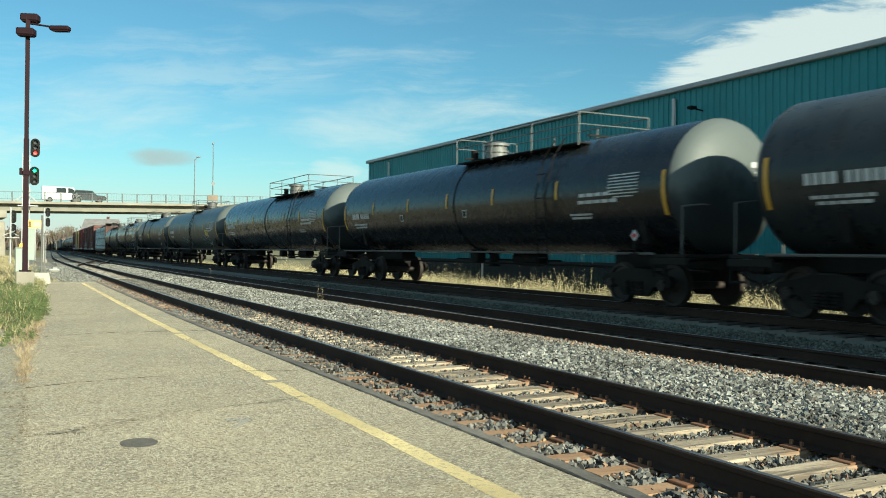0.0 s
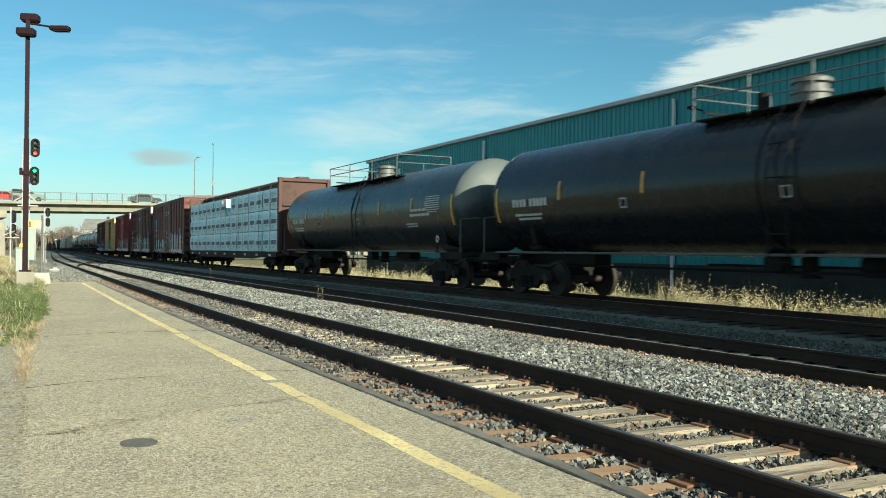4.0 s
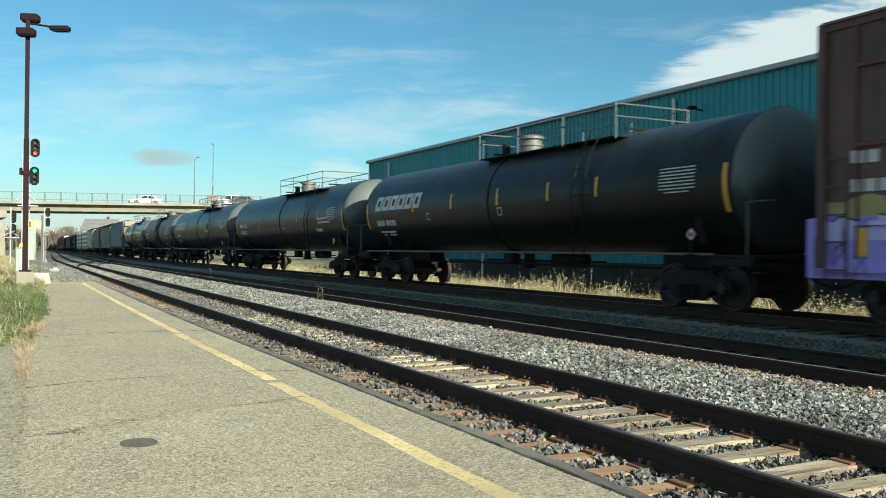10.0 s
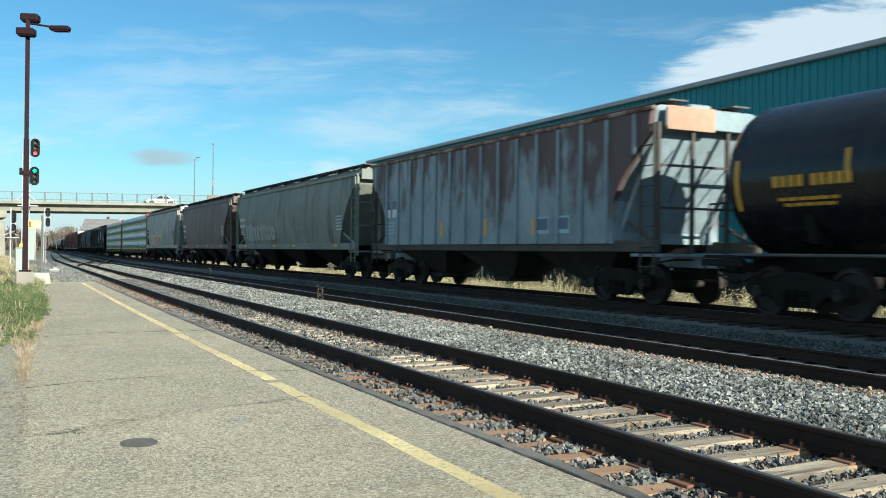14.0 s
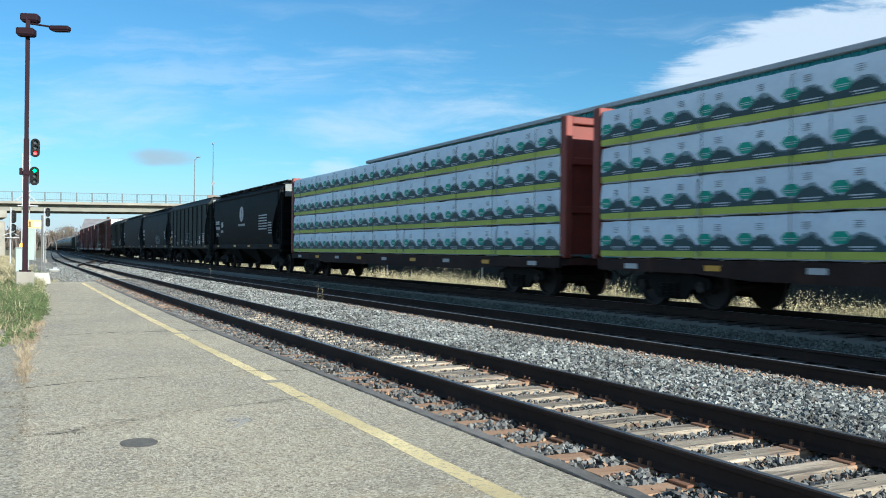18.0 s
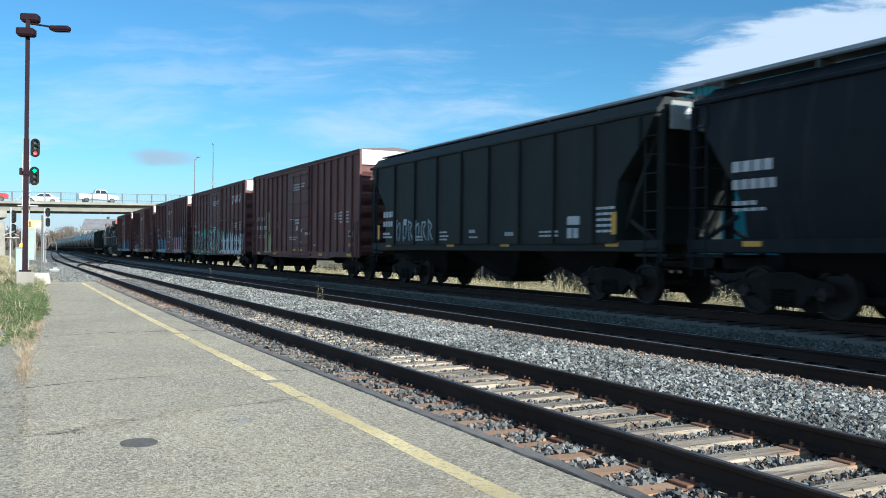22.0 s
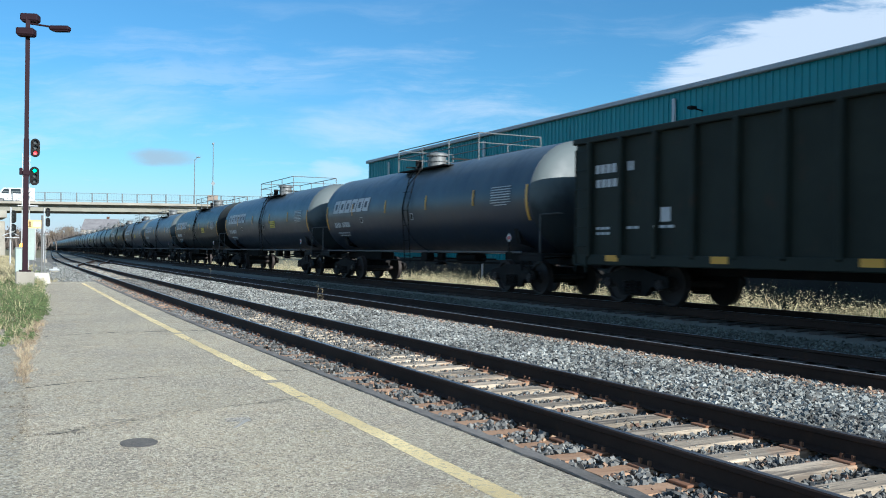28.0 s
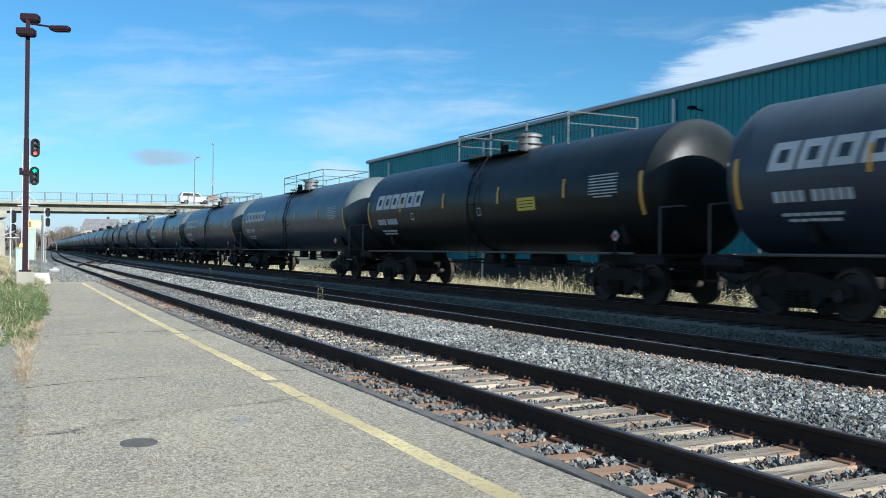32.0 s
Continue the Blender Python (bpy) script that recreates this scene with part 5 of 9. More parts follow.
def box_car(L, paint, label, ribs=13, hbars=0, white_end=True, H=4.98, doors=1, door_paint=None, roof=None, marks=True, upright=False, post_paint=None):
    car = thing("boxcar", label, "boxcar", group="cars of the freight train")
    half = L / 2
    hl = half - 0.98
    W = 1.5
    z0 = 0.92
    faces = [(-hl, hl, z0 - 0.06, z0 + 0.16, -W + 0.015), (-1.55, 1.55, z0 + 0.1, H - 0.2, -W), (-2.0, 5.2, z0 - 0.025, z0 + 0.065, -W - 0.05), (-hl, hl, H - 0.14, H, -W + 0.03)]
    faces += [(-1.475, 1.475, z0 + 0.405 + k * (H - z0 - 0.9) / 5, z0 + 0.495 + k * (H - z0 - 0.9) / 5, -W - 0.035) for k in range(6)]
    SKIN[car.name] = (lambda z: -W + 0.08, faces)
    body = part("body", lambda: Geo().box(0, 0, (z0 + H) / 2, 2 * W - 0.16, 2 * hl, H - z0), paint, car, key=("bbody", round(L, 1), H, paint.name))
    part("roof", lambda: Geo().prism([(-W - 0.02, H - 0.02), (W + 0.02, H - 0.02), (W + 0.02, H + 0.02), (0, H + 0.13), (-W - 0.02, H + 0.02)], 1, -hl - 0.02, hl + 0.02)
         .add(*roof_ribs(hl, W, H)), roof or M_galvroof, car, "galvanised peaked roof", key=("broof", round(L, 1), H, (roof or M_galvroof).name))
    # side sill, top chord and posts
    for sx in (-1, 1):
        part("top_chord", lambda: Geo().box(0, 0, H - 0.07, 0.06, 2 * hl, 0.14, 0.01), paint, car, at=(sx * (W - 0.06), 0, 0), key=("chord", round(L, 1), H, paint.name))
        part("side_sill", lambda: Geo().prism([(-hl, z0 + 0.16), (hl, z0 + 0.16), (hl, z0 - 0.05), (hl - 2.9, z0 - 0.06), (hl - 3.6, z0 - 0.13), (-hl + 3.6, z0 - 0.13), (-hl + 2.9, z0 - 0.06), (-hl, z0 - 0.05)], 0, -0.035, 0.035), paint, car, at=(sx * (W - 0.05), 0, 0), key=("sill", round(L, 1), paint.name))
        dw = 1.55
        for i in range(ribs):
            for sg in (-1, 1):
                y = sg * (dw + 0.28 + i * ((6.95 if hbars else hl - 0.08) - dw - 0.28) / (ribs - 1))
                part("side_post", lambda: Geo().box(0, 0, (z0 + H) / 2 + 0.02, 0.075, 0.09, H - z0 - 0.24, 0.02), post_paint or paint, car, at=(sx * (W - 0.045), y, 0), key=("post", H, paint.name))
                if sx < 0:
                    faces.append((y - 0.043, y + 0.043, z0 + 0.15, H - 0.12, -W + 0.0075))
        for k in range(hbars):
            z = (1.65, 2.91, 4.19)[k]
            for sg in (-1, 1):
                part("side_rail", lambda: Geo().box(0, 0, 0, 0.06, 6.9 - dw - 0.25, 0.07, 0.01), post_paint or paint, car, at=(sx * (W - 0.04), sg * (dw + 0.25 + 6.9) / 2, z), key=("srail", round(L, 1), paint.name))
                if sx < 0:
                    faces.append((min(sg * (dw + 0.25), sg * 6.9), max(sg * (dw + 0.25), sg * 6.9), z - 0.033, z + 0.033, -W + 0.01))
        dp = door_paint or paint
        door = part("door", lambda: Geo().box(0, 0, (z0 + H) / 2 - 0.05, 0.08, 2 * dw, H - z0 - 0.3, 0.02), dp, car, "sliding plug door", at=(sx * (W - 0.04), 0, 0), key=("door", H, dp.name))
        for k in range(6):
            z = z0 + 0.45 + k * (H - z0 - 0.9) / 5
            part("door_rib", lambda: Geo().box(0, 0, 0, 0.05, 2 * dw - 0.15, 0.09, 0.015), dp, door, at=(sx * 0.05, 0, z), key=("drib", dp.name))
        for y in (-0.55, 0.55):
            part("lock_rod", lambda: Geo().tube((0, 0, z0 + 0.1), (0, 0, H - 0.4), 0.022, 6), dp, door, at=(sx * 0.085, y, 0), key=("rod", H, dp.name))
        part("door_track", lambda: Geo().box(0, 0, 0, 0.1, 7.2, 0.09, 0.01), paint, car, at=(sx * (W + 0.0), 1.6, z0 + 0.02), key=("track", paint.name))
        part("upper_track", lambda: Geo().box(0, 0, 0, 0.1, 6.6, 0.09, 0.01), paint, car, at=(sx * (W + 0.0), 1.6, H - 0.22), key=("utrack", paint.name))
        for y in (-hl + 0.3, hl - 0.3):
            part("ladder", lambda: ladder_geo(2.0 if y > 0 else 1.5), paint, car, at=(sx * (W + 0.03), y, 0.75), rz=0 if sx < 0 else 180, key=("bl", y > 0, paint.name))
    for sg in (-1, 1):
        end = part("end_wall", lambda: corrugated_end(W, z0, H), paint, car, "corrugated end", at=(0, sg * hl, 0), rz=0 if sg < 0 else 180, key=("bend", H, paint.name))
        for x in (-W + 0.03, W - 0.03):
            part("corner_post", lambda: Geo().box(0, -0.03, (z0 + H) / 2, 0.1, 0.14, H - z0, 0.01), paint, end, at=(x, 0, 0), key=("bcorner", H, paint.name))
        if white_end:
            part("end_panel", lambda: Geo().box(0, -0.085, H - 0.29, 2 * W - 0.02, 0.02, 0.56), M_white, end, "white excess-height panel", key=("wpanel", H))
    part("underframe", lambda: Geo().box(0, 0, 0.85, 0.6, 2 * hl, 0.35, 0.02).tube((0.6, -1, 0.75), (0.6, 0.4, 0.75), 0.22, 12).box(-0.6, 0.6, 0.8, 0.4, 0.5, 0.3, 0.03), M_black, car, key=("buf", round(L, 1)))
    if marks:
        dark = paint.name == "yellow_boxcar"
        ink = M_inkbrown if dark else M_mark
        # reporting marks as bars, in pairs between the posts
        stencil(car, hl - 0.55, 2.72, 4, 0.2, 0.2, 0.3, ink, wide=0.32)
        stencil(car, hl - 0.5, 2.26, 6, 0.2, 0.2, 0.3, ink, wide=0.36)
        for y, z, n, w, h in ((hl - 0.6, 1.86, 2, 0.3, 0.05), (hl - 0.6, 1.76, 2, 0.26, 0.05), (hl - 1.5, 1.86, 2, 0.25, 0.05), (hl - 1.5, 1.76, 2, 0.2, 0.05), (0.75, 4.12, 5, 0.3, 0.06), (0.7, 4.0, 5, 0.27, 0.06), (0.5, 3.88, 3, 0.26, 0.05),
                              (1.1, 2.55, 3, 0.16, 0.05), (0.35, 2.5, 1, 0.62, 0.07), (0.25, 2.36, 3, 0.14, 0.09), (0.12, 2.12, 1, 0.22, 0.22), (-0.62, 2.02, 1, 0.2, 0.16), (1.15, 1.72, 5, 0.2, 0.05), (1.1, 1.62, 4, 0.2, 0.05),
                              (-1.15, 1.86, 2, 0.2, 0.12), (-0.35, 1.5, 1, 0.28, 0.05), (-2.1, 1.35, 2, 0.2, 0.05), (3.6, 2.35, 1, 0.05, 0.26), (3.38, 2.35, 1, 0.05, 0.26), (3.55, 2.46, 1, 0.2, 0.05), (3.55, 2.24, 1, 0.2, 0.05)):
            stencil(car, y, z, n, w, h, 0.25, ink)
        for k in range(4):
            stencil(car, -hl + 2.3, 2.66 - 0.13 * k, 1, 0.26, 0.07, 0.3, ink)
            stencil(car, -hl + 1.55, 2.66 - 0.13 * k, 1, 0.26, 0.07, 0.3, ink)
        for k in range(3):
            stencil(car, -hl + 2.9, 2.62 - 0.1 * k, 2, 0.24, 0.05, 0.2, ink)
        swatch(car, -hl + 1.25, -hl + 0.8, 1.66, 1.9, M_mark, "placard", "white inspection panel")
        swatch(car, -hl + 1.2, -hl + 0.85, 1.7, 1.86, M_black, "placard", "dark centre of the inspection panel", 44)
        swatch(car, -hl + 1.25, -hl + 0.75, 1.28, 1.42, M_cardyellow, "placard", "yellow stencil panel")
        if upright:
            for y in (hl - 0.75, 4.55, 1.38, -1.7, -4.72, -hl + 0.75):
                swatch(car, y + 0.09, y - 0.09, 1.12, 1.58, M_reflect, "reflector", "yellow reflective strip", 60)
        else:
            for y in (hl - 1.2, 3.4, 0.4, -0.6, -3.3, -hl + 1.0):
                swatch(car, y + 0.25, y - 0.25, 1.08 if abs(y) < 2 else 0.9, 1.19 if abs(y) < 2 else 1.01, M_reflect, "reflector", "yellow reflective strip", 60)
    add_running_gear(car, half, 2.6)
    return car


M_inkbrown = mat("faded_dark_stencil", (0.075, 0.06, 0.045), 0.7, 0, 0.3, 12, 0)
M_galvroof = mat("galvanised_roof", (0.14, 0.11, 0.11), 0.7, 0.1, 0.2, 10, 0.1)


def roof_ribs(hl, W, H):
    g = Geo()
    n = int(2 * hl / 0.95)
    for i in range(n + 1):
        y = -hl + 0.1 + i * (2 * hl - 0.2) / n
        for sx in (-1, 1):
            W = 1.3
            g.add([(sx * W, y - 0.03, H + 0.02), (sx * W, y + 0.03, H + 0.02), (0, y + 0.03, H + 0.13), (0, y - 0.03, H + 0.13),
                   (sx * W, y - 0.03, H + 0.06), (sx * W, y + 0.03, H + 0.06), (0, y + 0.03, H + 0.17), (0, y - 0.03, H + 0.17)],
                  [(0, 1, 5, 4), (1, 2, 6, 5), (2, 3, 7, 6), (3, 0, 4, 7), (4, 5, 6, 7)])
    return g.v, g.f


def corrugated_end(W, z0, H):
    g = Geo()
    pts = [(0.0, z0)]
    n = 8
    for i in range(n):
        z = z0 + (H - z0) * i / n
        h = (H - z0) / n
        pts += [(0.0, z + h * 0.15), (-0.07, z + h * 0.35), (-0.07, z + h * 0.65), (0.0, z + h * 0.85)]
    pts += [(0.0, H)]
    pts += [(0.05, H), (0.05, z0)]
    g.prism(pts, 0, -W + 0.09, W - 0.09)
    return g


# bay colour of the grey hoppers, darkened for the shade under the body
M_baybrown = mat("bay_shade_brown", (0.045, 0.040, 0.036), 0.85, 0, 0.35, 6, 0.1, spec=0.2)
M_capgrey = mat("pale_grey_end_panel", (0.24, 0.25, 0.23), 0.7, 0, 0.2, 6, 0.1, stain=(0.12, 0.10, 0.08), stain_scale=2)
P_roofrust = mat("rust_blotched_roof_edge", (0.30, 0.22, 0.165), 0.75, 0, 0.25, 6, 0.1, stain=(0.11, 0.05, 0.03), stain_at=(0.42, 0.56), stain_scale=1.6)


def hopper_car(L, paint, label, ribs=0, H=4.45, curved=True, bays=3, sill_z=1.35, slope=1.9, marks=True, inset=0.85, knee=0.0, pale_cap=False, rusty_roof=False, seams=(), trim=None, eave=0.35):
    car = thing("covered_hopper", label, "hopper car", group="cars of the freight train")
    half = L / 2
    hl = half - inset
    W = 1.56
    zs = sill_z
    top = hl - 0.15
    low = top - slope
    n = 9 if curved else 7
    sec = []
    for i in range(n):
        q = i / (n - 1)
        z = zs + (H - eave - zs) * q
        x = W - (0.16 * (2 * q - 1) ** 2 if curved else 0.0)
        sec.append((x, z))
    sec.append((W * 0.62 if curved else W - 0.25, H - 0.02))

    def body():
        g = Geo()
        # side sheets narrowing in length towards the bottom, over the sloped ends
        m = len(sec)
        vs = []
        for x, z in sec:
            q = (z - zs) / (H - zs)
            e = low + (top - low) * min(1.0, max(0.0, (q - knee) / (0.83 - knee)))
            for sy in (-1, 1):
                vs += [(-x, sy * e, z), (x, sy * e, z)]
        fs = []
        for i in range(m - 1):
            a, c = i * 4, (i + 1) * 4
            fs += [(a, a + 2, c + 2, c), (a + 1, c + 1, c + 3, a + 3), (a, c, c + 1, a + 1), (a + 2, a + 3, c + 3, c + 2)]
        fs += [(0, 1, 3, 2), ((m - 1) * 4, (m - 1) * 4 + 2, (m - 1) * 4 + 3, (m - 1) * 4 + 1)]
        return g.add(vs, fs)
    SKIN[car.name] = (lambda z: -float(np.interp(z, [p[1] for p in sec], [p[0] for p in sec])), None)
    part("body", body, paint, car, key=("hbody", round(L, 1), H, curved, zs, paint.name, knee))
    for sx in (-1, 1):
        part("side_sill", lambda: Geo().box(0, 0, zs - 0.06, 0.12, 2 * hl, 0.26, 0.02), trim or paint, car, at=(sx * (W - 0.12), 0, 0), key=("hsill", round(L, 1), zs, paint.name))
        part("roof_edge", lambda: Geo().box(0, 0, 0, 0.09, 2 * top + 0.2, 0.10, 0.02), P_roofrust if rusty_roof else paint, car, at=(sx * (W - 0.14 if curved else W), 0, H - eave + 0.01), key=("redge", round(L, 1), paint.name))
        for i in range(ribs):
            y = -top + 0.5 + i * (2 * top - 1.0) / max(1, ribs - 1)
            q = max(0.0, (abs(y) - low) / max(slope, 0.01))
            zb = zs + ((knee if q > 0 else 0.0) + q * (0.83 - knee)) * (H - zs)
            part("side_post", lambda: Geo().box(0, 0, (zb + H - eave - 0.05) / 2, 0.1, 0.1, H - eave - 0.05 - zb, 0.02), paint, car, at=(sx * (W + (0.02 if not curved else -0.05)), y, 0), key=("hpost", round(zb, 1), H, paint.name))
        # end posts, corner struts and ladders
        for sg in (-1, 1):
            part("corner_post", lambda: Geo().box(0, 0, (0.95 + H - 0.4) / 2, 0.09, 0.09, H - 0.4 - 0.95, 0.01), trim or paint, car, at=(sx * (W - 0.16), sg * (hl - 0.1), 0), key=("cpost", H, paint.name))
            part("ladder", lambda: ladder_geo(H - 1.1), trim or paint, car, at=(sx * (W - 0.06), sg * (hl - 0.32), 0.7), rz=0 if sx < 0 else 180, key=("hl", H, paint.name))
            part("strut", lambda: Geo().tube((0, hl - 0.15, 1.3), (0, low + 0.3, zs + 0.5), 0.05, 6), trim or paint, car, at=(sx * (W - 0.2), 0, 0), rz=0, key=("strut", round(L, 1), paint.name)) if sg > 0 else part("strut", lambda: Geo().tube((0, -hl + 0.15, 1.3), (0, -low - 0.3, zs + 0.5), 0.05, 6), trim or paint, car, at=(sx * (W - 0.2), 0, 0), key=("strut2", round(L, 1), paint.name))
    for sg in (-1, 1):
        part("end_platform", lambda: Geo().box(0, 0, 1.1, 2.9, 1.0, 0.07, 0.01).box(0, 0, 0.98, 0.6, 1.9, 0.3, 0.02), paint, car, at=(0, sg * (hl - 0.42), 0), key=("hplat", paint.name))
        cap = part("end_cap", lambda: Geo().box(0, 0, H - (0.42 if pale_cap else 0.3), 2.6, 0.06, 0.6 if pale_cap else 0.4, 0.01), M_capgrey if pale_cap else paint, car, "pale end panel" if pale_cap else "", at=(0, sg * (top + 0.16), 0), key=("hcap", H, paint.name, pale_cap))
        if pale_cap and sg < 0:
            for x, dz, w, h in ((-0.7, 0.3, 0.5, 0.08), (-0.7, 0.45, 0.42, 0.08), (0.6, 0.3, 0.6, 0.05), (0.6, 0.4, 0.55, 0.05), (0.6, 0.5, 0.6, 0.05)):
                part("stencil_line", lambda: Geo().box(x, -0.034, H - dz, w, 0.004, h), M_mark, cap, "white stencilled line", key=("capline", H, x, dz))
        # sloping end sheet and the cross-braced end frame
        part("slope_sheet", lambda: Geo().prism([(-0.1, 1.5), (0.0, 1.42), (max(0.5, slope) + 0.05, H - 0.5), (max(0.5, slope) - 0.05, H - 0.45)], 0, -1.3, 1.3), paint, car, "sloping end sheet", at=(0, sg * (low - 0.1), 0), rz=0 if sg > 0 else 180, key=("slope", H, round(slope, 1), paint.name))
        part("end_brace", lambda: Geo().box(-0.5, 0, (1.1 + H - 0.5) / 2, 0.08, 0.08, H - 1.6).box(0.5, 0, (1.1 + H - 0.5) / 2, 0.08, 0.08, H - 1.6).box(0, 0, 2.1, 2.7, 0.05, 0.05).box(0, 0, 3.0, 2.7, 0.05, 0.05), trim or paint, car, "end frame posts and grab irons", at=(0, sg * (hl - 0.06), 0), key=("ebrace", H, paint.name))
    # hatch trough and running boards
    part("hatch_trough", lambda: Geo().box(0, 0, H + 0.03, 0.62, 2 * top - 0.4, 0.16, 0.03), paint, car, "long roof hatch", key=("hatch", round(L, 1), H, paint.name))
    for x in (-0.9, 0.9):
        part("running_board", lambda: Geo().box(0, 0, H + 0.09, 0.5, 2 * hl - 0.1, 0.035), M_galv, car, "grated running board", at=(x, 0, 0), key=("rb", round(L, 1), H))
    for i in range(8):
        part("board_bracket", lambda: Geo().box(0, 0, H + 0.0, 2.3, 0.05, 0.15, 0.01), M_galv, car, at=(0, -top + 0.4 + i * (2 * top - 0.8) / 7, 0), key=("bb", H))
    # discharge bays
    for i in range(bays):
        span = 2 * low / bays
        y = -low + span * (i + 0.5)
        part("discharge_bay", lambda: Geo().add([(-1.3, -span / 2 + 0.05, zs), (1.3, -span / 2 + 0.05, zs), (1.3, span / 2 - 0.05, zs), (-1.3, span / 2 - 0.05, zs),
                                                 (-0.45, -0.45, 0.42), (0.45, -0.45, 0.42), (0.45, 0.45, 0.42), (-0.45, 0.45, 0.42)],
                                                [(0, 1, 5, 4), (1, 2, 6, 5), (2, 3, 7, 6), (3, 0, 4, 7), (4, 5, 6, 7), (3, 2, 1, 0)]).box(0, 0, 0.36, 1.2, 0.9, 0.14, 0.03), M_baybrown if paint.name in ("grey_hopper", "rusty_grey_hopper") else M_black, car, "dark hopper discharge bay", at=(0, y, 0), key=("bay", round(span, 2), zs, paint.name in ("grey_hopper", "rusty_grey_hopper")))
    for y in seams:
        g = Geo()
        zz = steps(zs + 0.02, H - 0.4, 9)
        for a, c in zip(zz, zz[1:]):
            lay(g, [(y - 0.025, a), (y + 0.025, a), (y + 0.025, c), (y - 0.025, c)], 2, car)
        part("panel_seam", g, paint, car)
    part("underframe", lambda: Geo().box(0, 0, 0.95, 0.5, 2 * hl, 0.28, 0.02), M_black, car, key=("huf", round(L, 1)))
    if marks:
        ink = M_black if paint.name == "grey_hopper" else M_mark
        dz = 0.0 if curved else -0.35
        stencil(car, top - 1.1, 2.75 + dz, 4, 0.2, 0.2, 0.25, ink)
        stencil(car, top - 1.1, 2.42 + dz, 5, 0.17, 0.18, 0.25, ink)
        stencil(car, top - 1.1, 2.08 + dz, 3, 0.16, 0.08, 0.25, ink)
        stencil(car, top - 1.1, 1.96 + dz, 4, 0.16, 0.06, 0.25, ink)
        for k in range(5):
            stencil(car, -top + 2.0, 2.5 + dz - 0.13 * k, 3, 0.2, 0.06, 0.15, ink)
        if not curved:
            for y, z, n, w, hh in ((4.9, 2.1, 1, 0.24, 0.2), (3.9, 1.6, 3, 0.14, 0.05), (3.9, 1.5, 3, 0.14, 0.05), (2.2, 1.72, 3, 0.14, 0.05), (2.2, 1.6, 3, 0.16, 0.05), (2.2, 1.5, 3, 0.14, 0.05), (0.3, 1.72, 2, 0.14, 0.1), (0.3, 1.55, 3, 0.14, 0.05), (-1.7, 1.62, 3, 0.12, 0.1),
                                   (-3.4, 1.65, 4, 0.17, 0.05), (-3.4, 1.55, 4, 0.17, 0.05), (-4.6, 1.9, 1, 0.5, 0.2), (-4.6, 1.6, 2, 0.2, 0.24)):
                stencil(car, y, z, n, w, hh, 0.25, ink)
            for y in (-top + 1.35, top - 0.7):
                swatch(car, y + 0.09, y - 0.09, 1.55, 2.05, M_reflect, "reflector", "yellow reflective strip", 20)
        for y in (-low + 0.2, -1.6, 1.6, low - 0.2):
            part("reflector", lambda: Geo().box(0, 0, 0, 0.01, 0.45, 0.1), M_reflect, car, "yellow reflective strip", at=(-W + 0.05, y, zs - 0.02), key="hrefl")
    add_running_gear(car, half, 2.5)
    return car


M_flatsill = mat("sooty_brown_sill", (0.035, 0.022, 0.019), 0.8, 0, 0.35, 8, 0.15, stain=(0.07, 0.035, 0.022), stain_scale=1.2, spec=0.2)


